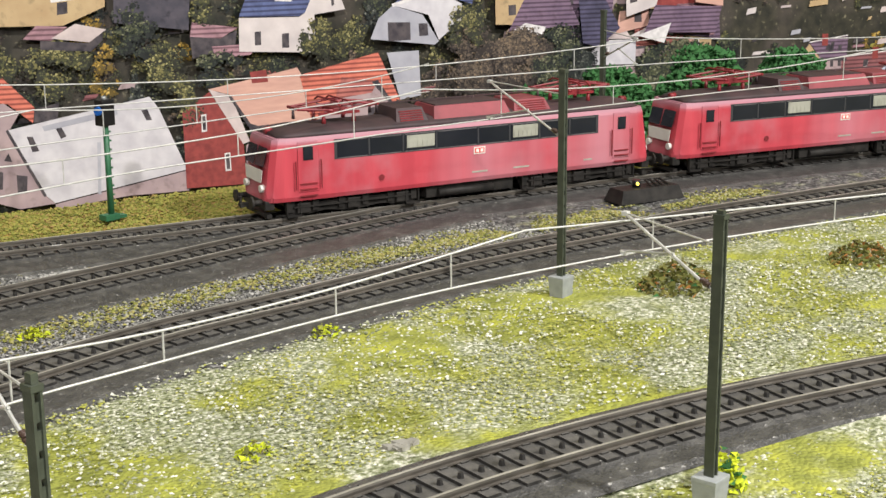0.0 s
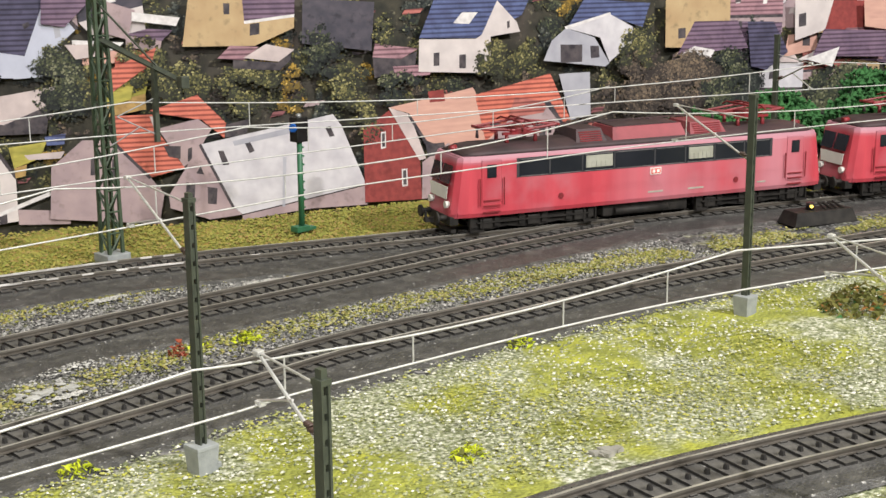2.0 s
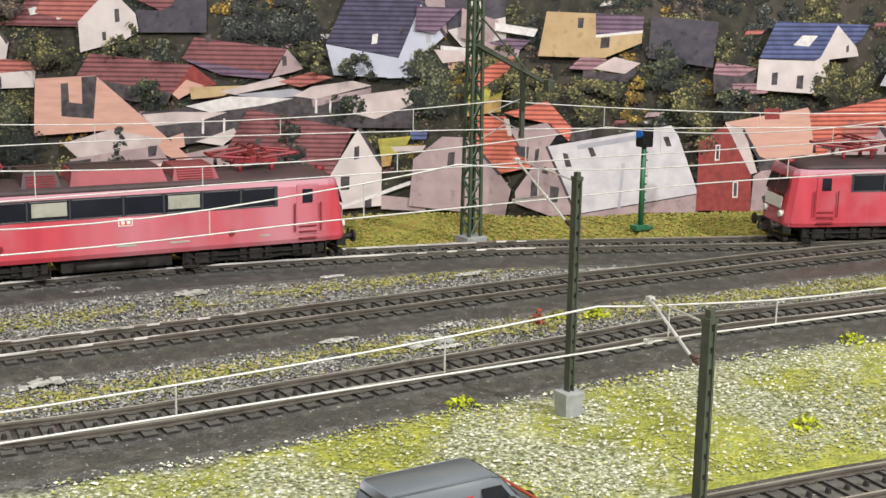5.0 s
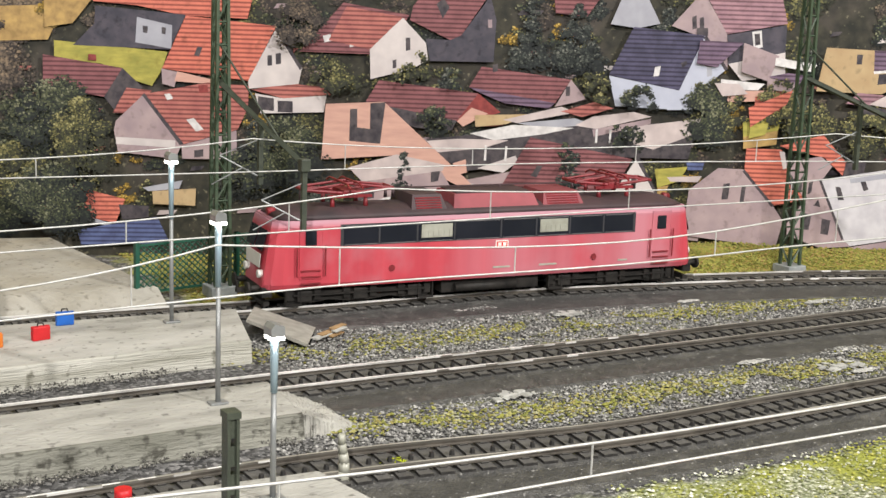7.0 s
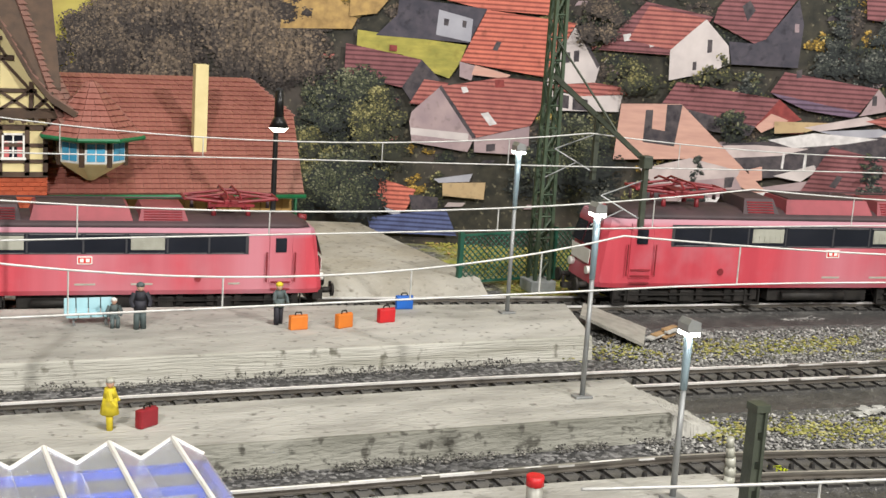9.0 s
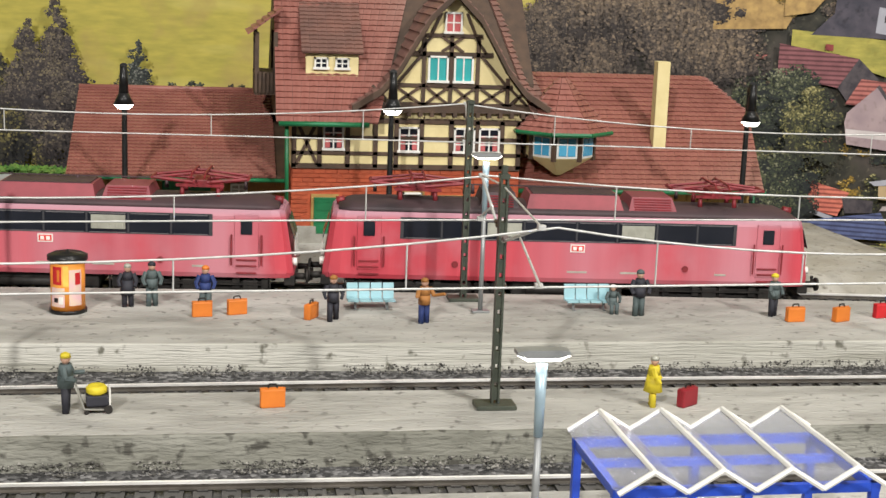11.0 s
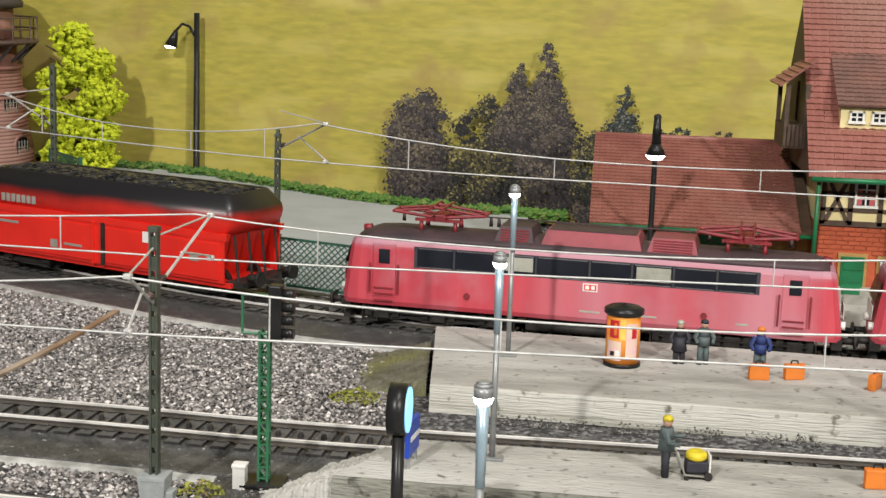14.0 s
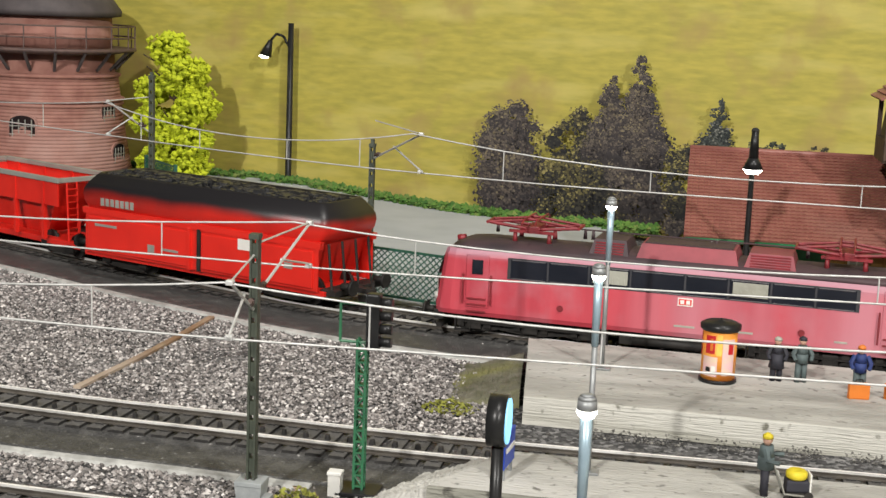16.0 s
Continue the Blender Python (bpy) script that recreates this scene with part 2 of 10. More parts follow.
M_TYRE = mat("black_rubber", (0.015, 0.015, 0.015), None, 2, 0.8, 0, 0)
M_BLUE = mat("royal_blue_steel", (0.015, 0.06, 0.42), (0.012, 0.045, 0.32), 0.8, 0.4, 0, 0)
M_FENCE = mat("dark_green_fence_plastic", (0.012, 0.07, 0.045), (0.02, 0.1, 0.065), 1, 0.5, 0, 0)
M_ORANGE = mat("orange_brown_leather", (0.68, 0.2, 0.025), (0.6, 0.16, 0.02), 2, 0.5, 0, 0)
M_SUITRED = mat("red_leather", (0.6, 0.015, 0.02), None, 2, 0.5, 0, 0)
M_SUITDARK = mat("dark_red_leather", (0.28, 0.015, 0.025), None, 2, 0.5, 0, 0)
M_SUITBLUE = mat("blue_fabric", (0.01, 0.12, 0.5), None, 2, 0.5, 0, 0)
M_SEAT = mat("light_blue_bench_plastic", (0.34, 0.55, 0.6), (0.28, 0.48, 0.53), 1, 0.45, 0, 0)
M_POSTER = mat("orange_poster_paper", (0.85, 0.38, 0.06), (0.75, 0.22, 0.03), 1.2, 0.5, 0, 0)
M_POSTER2 = mat("pale_pink_poster_paper", (0.75, 0.45, 0.5), (0.7, 0.55, 0.4), 2.5, 0.5, 0, 0)
M_SIGGREEN = mat("signal_green_lattice", (0.035, 0.16, 0.075), (0.025, 0.11, 0.055), 1, 0.45, 0, 0)
M_LEAF = mat("yellow_green_foam_leaf", (0.56, 0.62, 0.02), (0.38, 0.45, 0.015), 1.5, 0.8, 0, 0.5)
M_LEAFD = mat("dark_green_foam_leaf", (0.02, 0.09, 0.022), (0.035, 0.14, 0.035), 1.5, 0.85, 0, 0.5)
M_TRUNK = mat("brown_trunk", (0.09, 0.06, 0.035), None, 3, 0.9, 0, 0.5)
M_TUFT = mat("yellow_olive_flock", (0.3, 0.31, 0.05), (0.2, 0.21, 0.04), 2, 0.9, 0, 0.4)
M_MOSS = mat("olive_moss_clump", (0.09, 0.11, 0.018), (0.16, 0.13, 0.03), 1.2, 0.9, 0, 0.6)
M_STRIP = mat("weathered_wood_strip", (0.38, 0.28, 0.18), (0.2, 0.11, 0.05), 1.1, 0.85, 0, 0.5, stain=(0.48, 0.4, 0.32), stretch=(1, 0.4, 1))
M_WOOD = mat("bare_wood_strip", (0.36, 0.24, 0.12), (0.26, 0.16, 0.07), 1.5, 0.8, 0, 0.3)
M_ACRYL = bpy.data.materials.new("clear_acrylic_sheet")
M_ACRYL.use_nodes = True
_b = M_ACRYL.node_tree.nodes["Principled BSDF"]
_b.inputs["Base Color"].default_value = (0.8, 0.82, 0.9, 1)
_b.inputs["Roughness"].default_value = 0.16
_b.inputs["Transmission Weight"].default_value = 0.9
_b.inputs["IOR"].default_value = 1.1


# ---------------------------------------------------------------- mesh helpers, in centimetres
def spline(pts, step=0.5):
    """Points of a smooth line through pts, step apart."""
    p = [np.array(q, float) for q in pts]
    p = [2 * p[0] - p[1]] + p + [2 * p[-1] - p[-2]]
    dense = []
    for i in range(1, len(p) - 2):
        for k in range(40):
            t = k / 40
            dense.append(0.5 * (2 * p[i] + (p[i + 1] - p[i - 1]) * t + (2 * p[i - 1] - 5 * p[i] + 4 * p[i + 1] - p[i + 2]) * t * t
                                + (3 * p[i] - p[i - 1] - 3 * p[i + 1] + p[i + 2]) * t ** 3))
    dense.append(p[-2])
    d = np.array(dense)
    s = np.concatenate([[0], np.cumsum(np.linalg.norm(np.diff(d, axis=0), axis=1))])
    n = max(2, int(s[-1] / step) + 1)
    u = np.linspace(0, s[-1], n)
    return np.stack([np.interp(u, s, d[:, k]) for k in range(d.shape[1])], 1)


def sweep(bm, line, section, z=0.0):
    """Sweeps a closed section of (across, up) pairs along a line of x, y."""
    rings = []
    for i in range(len(line)):
        a, b = line[max(0, i - 1)], line[min(len(line) - 1, i + 1)]
        t = (b - a) / np.linalg.norm(b - a)
        rings.append([bm.verts.new((line[i][0] - t[1] * u, line[i][1] + t[0] * u, z + v)) for u, v in section])
    n = len(section)
    for r, q in zip(rings, rings[1:]):
        for k in range(n):
            bm.faces.new((r[k], q[k], q[(k + 1) % n], r[(k + 1) % n]))
    bm.faces.new(rings[0])
    bm.faces.new(rings[-1][::-1])


def box(bm, x0, x1, y0, y1, z0, z1, bev=0.0, slot=0):
    v = [bm.verts.new(c) for c in ((x0, y0, z0), (x1, y0, z0), (x1, y1, z0), (x0, y1, z0), (x0, y0, z1), (x1, y0, z1), (x1, y1, z1), (x0, y1, z1))]
    fs = [bm.faces.new([v[i] for i in f]) for f in ((3, 2, 1, 0), (4, 5, 6, 7), (0, 1, 5, 4), (1, 2, 6, 5), (2, 3, 7, 6), (3, 0, 4, 7))]
    for f in fs:
        f.material_index = slot
    if bev:
        bmesh.ops.bevel(bm, geom=list({e for f in fs for e in f.edges}), offset=bev, segments=2, affect="EDGES", profile=0.6)
    return v


def rod(bm, a, b, r, r2=None, n=8, slot=0):
    """A round bar from a to b."""
    a, b = Vector(a), Vector(b)
    q = (b - a).to_track_quat("Z", "Y")
    r2 = r if r2 is None else r2
    ra = [bm.verts.new(a + q @ Vector((r * math.cos(2 * math.pi * k / n), r * math.sin(2 * math.pi * k / n), 0))) for k in range(n)]
    rb = [bm.verts.new(b + q @ Vector((r2 * math.cos(2 * math.pi * k / n), r2 * math.sin(2 * math.pi * k / n), 0))) for k in range(n)]
    for k in range(n):
        f = bm.faces.new((ra[k], ra[(k + 1) % n], rb[(k + 1) % n], rb[k]))
        f.smooth, f.material_index = n > 6, slot
    for f in (bm.faces.new(ra[::-1]), bm.faces.new(rb)):
        f.material_index = slot


def tube(bm, pts, r, n=6):
    """One bent round bar through the points."""
    rings = []
    for i, p in enumerate(pts):
        d = Vector(pts[min(i + 1, len(pts) - 1)]) - Vector(pts[max(i - 1, 0)])
        q = d.to_track_quat("Z", "Y")
        rings.append([bm.verts.new(Vector(p) + q @ Vector((r * math.cos(2 * math.pi * k / n), r * math.sin(2 * math.pi * k / n), 0))) for k in range(n)])
    for a, b in zip(rings, rings[1:]):
        for k in range(n):
            bm.faces.new((a[k], a[(k + 1) % n], b[(k + 1) % n], b[k])).smooth = True
    bm.faces.new(rings[0][::-1]), bm.faces.new(rings[-1])


def lathe(bm, profile, n=24, at=(0, 0), slot=0):
    """Turns (radius, height) pairs round the upright axis at a place."""
    rings = [[bm.verts.new((at[0] + r * math.cos(2 * math.pi * k / n), at[1] + r * math.sin(2 * math.pi * k / n), z)) for k in range(n)] for r, z in profile]
    for a, b in zip(rings, rings[1:]):
        for k in range(n):
            f = bm.faces.new((a[k], a[(k + 1) % n], b[(k + 1) % n], b[k]))
            f.smooth, f.material_index = True, slot
    for r in (rings[0][::-1], rings[-1]):
        bm.faces.new(r).material_index = slot


def extrude(bm, outline, y0, y1, axis="y", slot=0):
    """A prism: an outline of (u, v) pairs in the xz plane drawn from y0 to y1 (axis x: in the yz plane, z: in the xy plane)."""
    put = {"y": lambda u, v, w: (u, w, v), "x": lambda u, v, w: (w, u, v), "z": lambda u, v, w: (u, v, w)}[axis]
    a = [bm.verts.new(put(u, v, y0)) for u, v in outline]
    b = [bm.verts.new(put(u, v, y1)) for u, v in outline]
    n = len(a)
    for k in range(n):
        bm.faces.new((a[k], a[(k + 1) % n], b[(k + 1) % n], b[k])).material_index = slot
    for f in (bm.faces.new(a[::-1]), bm.faces.new(b)):
        f.material_index = slot


def slab(bm, p, thick):
    """A flat piece through the corners p, with thickness along its normal."""
    p = [Vector(c) for c in p]
    n = (p[1] - p[0]).cross(p[2] - p[0]).normalized() * thick
    a, b = [bm.verts.new(c) for c in p], [bm.verts.new(c + n) for c in p]
    for k in range(len(p)):
        bm.faces.new((a[k], a[(k + 1) % len(p)], b[(k + 1) % len(p)], b[k]))
    bm.faces.new(a[::-1])
    bm.faces.new(b)


def meshed(name, bm, *materials):
    bmesh.ops.scale(bm, vec=(CM, CM, CM), verts=bm.verts)
    bmesh.ops.recalc_face_normals(bm, faces=bm.faces)
    me = bpy.data.meshes.new(name)
    bm.to_mesh(me)
    bm.free()
    for m in materials:
        me.materials.append(m)
    return me


def part(name, bm, material, parent=None, label=""):
    mats = material if isinstance(material, (list, tuple)) else (material,)
    ob = new(name, meshed(name, bm, *mats))
    ob.parent = parent
    return tagged(ob, label)


def piece(name, mesh, m, parent):
    ob = new(name, mesh)
    ob.parent = parent
    ob.matrix_basis = m
    return ob


def thing(name, x, y, z, turn, label, category, group="", kind=""):
    ob = new(name)
    ob.empty_display_size = 0.01
    ob.matrix_basis = pose(x * CM, y * CM, z * CM, 0, 0, turn)
    return tagged(ob, label, category, group, kind)


def at(x, y, z=0, rx=0, ry=0, rz=0):
    return pose(x * CM, y * CM, z * CM, rx, ry, rz)


# ---------------------------------------------------------------- plan
TRACKS = {
    "a": [(-62, 76), (-50, 69.3), (-37.5, 62.8), (-33, 60.5), (-27, 57.4), (-19.6, 54.2), (-12, 52.3), (-8, 51.8), (3, 51.0), (16, 49.9), (33, 48.0), (44, 47.1), (50, 46.1), (57, 44.4), (63, 42.6), (72.5, 38.6), (80.4, 35.4), (87.4, 32.6), (98, 28), (111.5, 21), (130, 9)],
    "b": [(-46, 41.9), (-40, 40.5), (-26.4, 38.4), (-19, 37.9), (-12, 37.6), (5, 37.9), (20, 37.8), (30, 37.5), (40, 36.9), (50, 36.4), (60, 35.9), (67, 35.2), (74, 34.6), (83, 33.4)],
    "c": [(-40, 32.2), (-22, 30.4), (-2, 30), (20, 29.6), (28, 29.4), (37, 28.1), (45, 28.0), (54.5, 27.9), (60.3, 27.9), (66, 27.1), (78, 25.0), (99.3, 18.2), (120, 8)],
    "d": [(14, 15), (30, 14.6), (44.5, 13.9), (47.6, 13.8), (59, 12), (72, 7.1), (90, -3)],
}
LINES = {k: spline(v) for k, v in TRACKS.items()}
CREST = spline([(-130, 118), (-70, 98), (-45, 94.0), (-33, 91.2), (-20, 83.2), (-7, 79.5), (10, 73), (26, 66), (33, 62), (46, 57.5), (56, 56), (65, 53), (69, 49.6), (77, 46.7), (89, 42), (96, 39.3), (115, 29.5), (150, 10)], 1.0)


def track_y(k, x):
    return float(np.interp(x, LINES[k][:, 0], LINES[k][:, 1]))


def crest_y(x):
    return float(np.interp(x, CREST[:, 0], CREST[:, 1]))


# ---------------------------------------------------------------- ground
def ground():
    xs = np.arange(-130, 151, 1.0)
    vs = np.concatenate([np.linspace(0, 1, 90), [1.02, 1.06, 1.2]])
    co, green, moss = [], [], []
    for x in xs:
        c = crest_y(x)
        for v in vs:
            y = -35 + (c + 35) * v
            z = 0.0
            if v > 1:
                z = -(v - 1) * 45
            else:
                d = min(abs(y - track_y(k, x)) for k in "abc")
                z = 0.16 * noise.noise((x * 0.25, y * 0.25, 0)) * min(1, max(0, d - 3) / 2)
            co.append((x * CM, y * CM, z * CM))
            a, cc = track_y("a", x), track_y("c", x)
            behind = min(1, max(0, (y - a - 2) / 1.5)) * min(1, max(0, (x - 30) / 4))
            front = min(1, max(0, (cc - 3.0 - y) / 1.5)) * min(1, max(0, (x - 29) / 6))
            mid = 0.2 * min(1, max(0, (x - 29) / 5)) if cc < y < a else 0.0
            green.append(max(front, mid, behind * 0.9))
            moss.append(behind)
    n = len(vs)
    faces = [(i * n + j, (i + 1) * n + j, (i + 1) * n + j + 1, i * n + j + 1) for i in range(len(xs) - 1) for j in range(n - 1)]
    me = bpy.data.meshes.new("ground")
    me.from_pydata(co, [], faces)
    for key, val in (("green", green), ("moss", moss)):
        me.attributes.new(key, "FLOAT", "POINT").data.foreach_set("value", val)
    for p in me.polygons:
        p.use_smooth = True
    m, gravel, relief = pebbles("gravel_and_turf", [(0.03, 0.03, 0.03), (0.13, 0.128, 0.126), (0.06, 0.058, 0.058), (0.22, 0.215, 0.21), (0.1, 0.098, 0.095), (0.045, 0.044, 0.043)], 7)
    t = m.node_tree
    b = t.nodes["Principled BSDF"]
    co_ = t.nodes.new("ShaderNodeTexCoord")

    def tex(scale, detail=5):
        k = t.nodes.new("ShaderNodeTexNoise")
        k.inputs["Scale"].default_value, k.inputs["Detail"].default_value = scale / CM, detail
        t.links.new(co_.outputs["Object"], k.inputs["Vector"])
        return k.outputs[0]

    def ramp(src, stops):
        r = t.nodes.new("ShaderNodeValToRGB")
        e = r.color_ramp.elements
        for i, (p, c) in enumerate(stops):
            q = e[i] if i < 2 else e.new(p)
            q.position, q.color = p, (*c, 1)
        t.links.new(src, r.inputs[0])
        return r.outputs[0]

    def mix(f, a, c):
        x = t.nodes.new("ShaderNodeMix")
        x.data_type = "RGBA"
        t.links.new(f, x.inputs[0])
        t.links.new(a, x.inputs[6])
        t.links.new(c, x.inputs[7])
        return x.outputs[2]

    def value(name):
        a = t.nodes.new("ShaderNodeAttribute")
        a.attribute_name = name
        return a.outputs["Fac"]

    def calc(op, a, c):
        x = t.nodes.new("ShaderNodeMath")
        x.operation, x.use_clamp = op, True
        for i, s in enumerate((a, c)):
            if isinstance(s, (int, float)):
                x.inputs[i].default_value = s
            else:
                t.links.new(s, x.inputs[i])
        return x.outputs[0]

    turf = ramp(tex(0.9), [(0.3, (0.17, 0.19, 0.03)), (0.7, (0.42, 0.43, 0.05)), (0.5, (0.28, 0.30, 0.055))])
    crumbs = ramp(tex(6, 3), [(0.38, (0.14, 0.16, 0.07)), (0.66, (0.66, 0.65, 0.54)), (0.53, (0.33, 0.35, 0.22))])
    patches = ramp(tex(0.22, 3), [(0.46, (0, 0, 0)), (0.56, (1, 1, 1))])
    field = mix(patches, crumbs, turf)
    autumn = ramp(tex(1.3), [(0.3, (0.10, 0.12, 0.015)), (0.7, (0.34, 0.2, 0.05)), (0.5, (0.26, 0.25, 0.04))])
    field = mix(value("moss"), field, autumn)
    grain = tex(0.9, 6)
    f = calc("MULTIPLY", calc("SUBTRACT", calc("ADD", value("green"), grain), 0.72), 4.0)
    t.links.new(mix(f, gravel, field), b.inputs["Base Color"])
    me.materials.append(m)
    return tagged(new("ground", me), "layout ground with grey gravel and yellow-green turf", "ground", kind="structure")


ground()


def scatter(name, label, count, spot, size, colours, flat=0.7, seed=1, spread=0.35, category="gravel"):
    """Loose crumbs: irregular little octahedra lying where spot(rng) allows, each island with its own colour."""
    rng = np.random.default_rng(seed)
    base = np.array([(1, 0, 0), (-1, 0, 0), (0, 1, 0), (0, -1, 0), (0, 0, 1), (0, 0, -1)], float)
    tri = np.array([(0, 2, 4), (2, 1, 4), (1, 3, 4), (3, 0, 4), (2, 0, 5), (1, 2, 5), (3, 1, 5), (0, 3, 5)])
    vv, ff, k = [], [], 0
    while k < count:
        s = spot(rng)
        if s is None:
            continue
        r = size[0] + (size[1] - size[0]) * rng.random() ** 2
        j = 1 + spread * (rng.random((6, 1)) * 2 - 1)
        a = rng.random() * 6.283
        rot = np.array([(math.cos(a), -math.sin(a), 0), (math.sin(a), math.cos(a), 0), (0, 0, 1)])
        v = (base * j * r) @ rot.T
        v[:, 2] *= flat
        vv.append(v + np.array((s[0], s[1], s[2] + r * flat * 0.4)))
        ff.append(tri + 6 * k)
        k += 1
    me = bpy.data.meshes.new(name)
    me.from_pydata((np.concatenate(vv) * CM).tolist(), [], np.concatenate(ff).tolist())
    m = bpy.data.materials.new(name)
    m.use_nodes = True
    t = m.node_tree
    g = t.nodes.new("ShaderNodeNewGeometry")
    r = t.nodes.new("ShaderNodeValToRGB")
    e = r.color_ramp.elements
    for i, c in enumerate(colours):
        q = e[i] if i < 2 else e.new(i / (len(colours) - 1))
        q.position, q.color = i / (len(colours) - 1), (*c, 1)
    t.links.new(g.outputs["Random Per Island"], r.inputs[0])
    t.links.new(r.outputs[0], t.nodes["Principled BSDF"].inputs["Base Color"])
    t.nodes["Principled BSDF"].inputs["Roughness"].default_value = 0.85
    me.materials.append(m)
    return tagged(new(name, me), label, category, kind="stuff")


def clear(x, y, front=3.3, back=2.3, keys="abcd"):
    return all(not (-front < y - track_y(k, x) < back) or (k == "b" and x > 80) for k in keys)


def patchy(x, y, f=0.09, lim=0.0, o=0.0):
    return noise.noise((x * f * 2, y * f * 2, o)) > lim


def in_left(rng):
    x, y = rng.uniform(-44, -10.8), rng.uniform(25, 62)
    if y > track_y("a", x) or not clear(x, y) or (x > -11.8 and 38 < y):
        return None
    return x, y, 0.02


def in_middle(rng):
    x, y = rng.uniform(27, 82), rng.uniform(25, 50)
    if not (track_y("c", x) < y < track_y("a", x)) or not clear(x, y, 3.0, 2.2) or (x < 31 and y > 38):
        return None
    return x, y, 0.03


def in_field(rng):
    x, y = rng.uniform(26, 104), rng.uniform(-8, 26)
    if y > track_y("c", x) - 3.0 or not clear(x, y, 2.9, 2.6) or (x < 34 and y > 21):
        return None
    return x, y, 0.04


def in_turf(rng):
    s = in_field(rng)
    return s if s and (patchy(s[0], s[1], 0.11, -0.02) or rng.random() < 0.12) else None


def in_stony(rng):
    s = in_field(rng)
    return s if s and (not patchy(s[0], s[1], 0.11, 0.12) or rng.random() < 0.3) else None


def in_back(rng):
    x = rng.uniform(32, 112)
    y = rng.uniform(track_y("a", x) + 2.3, crest_y(x) + 0.3)
    return x, y, 0.05


def in_strip(rng):
    x = rng.uniform(29, 96)
    k = "b" if rng.random() < 0.4 and x < 72 else "c"
    y = track_y(k, x) + rng.normal(4.6 if k == "b" else 3.9, 0.6)
    if y > track_y("a", x) - 3.2 or not clear(x, y, 3.0, 2.2) or not patchy(x, y, 0.2, -0.25, 3.0):
        return None
    return x, y, 0.08


GREYS = [(0.01, 0.01, 0.01), (0.36, 0.33, 0.31), (0.045, 0.041, 0.04), (0.55, 0.515, 0.49), (0.02, 0.019, 0.018), (0.2, 0.18, 0.168), (0.1, 0.09, 0.085), (0.78, 0.74, 0.7)]
scatter("ballast_gravel", "loose grey ballast gravel between the tracks", 84000, in_left, (0.036, 0.095), GREYS, seed=2)
scatter("side_gravel", "loose grey gravel beside the curved tracks", 26000, in_middle, (0.035, 0.085), [(0.3, 0.295, 0.28), (0.09, 0.088, 0.084), (0.4, 0.39, 0.37), (0.05, 0.049, 0.046), (0.2, 0.2, 0.185), (0.14, 0.138, 0.128), (0.5, 0.49, 0.46)], seed=3)
scatter("white_gravel", "whitish crushed stones in the turf", 46000, in_stony, (0.03, 0.088), [(0.28, 0.30, 0.19), (0.75, 0.74, 0.66), (0.19, 0.21, 0.11), (0.45, 0.46, 0.34), (0.12, 0.14, 0.06), (0.3, 0.32, 0.14), (0.82, 0.8, 0.73)], 0.6, seed=4)
scatter("turf_flock", "yellow-green foam turf on the field", 50000, in_turf, (0.028, 0.082), [(0.24, 0.25, 0.045), (0.38, 0.38, 0.06), (0.16, 0.175, 0.045), (0.45, 0.43, 0.1), (0.32, 0.34, 0.12), (0.2, 0.22, 0.08), (0.5, 0.5, 0.38)], 0.55, 5, category="grass")
scatter("autumn_flock", "olive and ochre scatter turf behind the track", 34000, in_back, (0.035, 0.12), [(0.12, 0.14, 0.02), (0.32, 0.28, 0.06), (0.2, 0.22, 0.04), (0.3, 0.19, 0.07), (0.26, 0.26, 0.05), (0.15, 0.16, 0.03)], 0.6, 6, category="grass")
scatter("verge_flock", "green turf crumbs along the trackside", 13000, in_strip, (0.03, 0.1), [(0.13, 0.14, 0.03), (0.26, 0.26, 0.05), (0.09, 0.1, 0.025), (0.24, 0.2, 0.06), (0.36, 0.34, 0.12), (0.3, 0.3, 0.24)], 0.6, 7, category="grass")


# ---------------------------------------------------------------- tracks
def sleeper_mesh():
    bm = bmesh.new()
    v = box(bm, -0.25, 0.25, -1.32, 1.32, 0.1, 0.3)
    for k in v[4:]:
        k.co.x *= 0.88
    for s in (-0.825, 0.825):
        box(bm, -0.12, 0.12, s - 0.16, s + 0.16, 0.3, 0.34)
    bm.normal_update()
    # shade is painted into all but the upward faces by a darker colour
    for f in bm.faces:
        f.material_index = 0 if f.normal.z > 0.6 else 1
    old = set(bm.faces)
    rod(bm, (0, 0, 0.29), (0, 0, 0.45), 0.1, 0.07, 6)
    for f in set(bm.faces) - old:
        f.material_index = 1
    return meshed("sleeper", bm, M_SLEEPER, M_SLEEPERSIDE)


SLEEPER = sleeper_mesh()


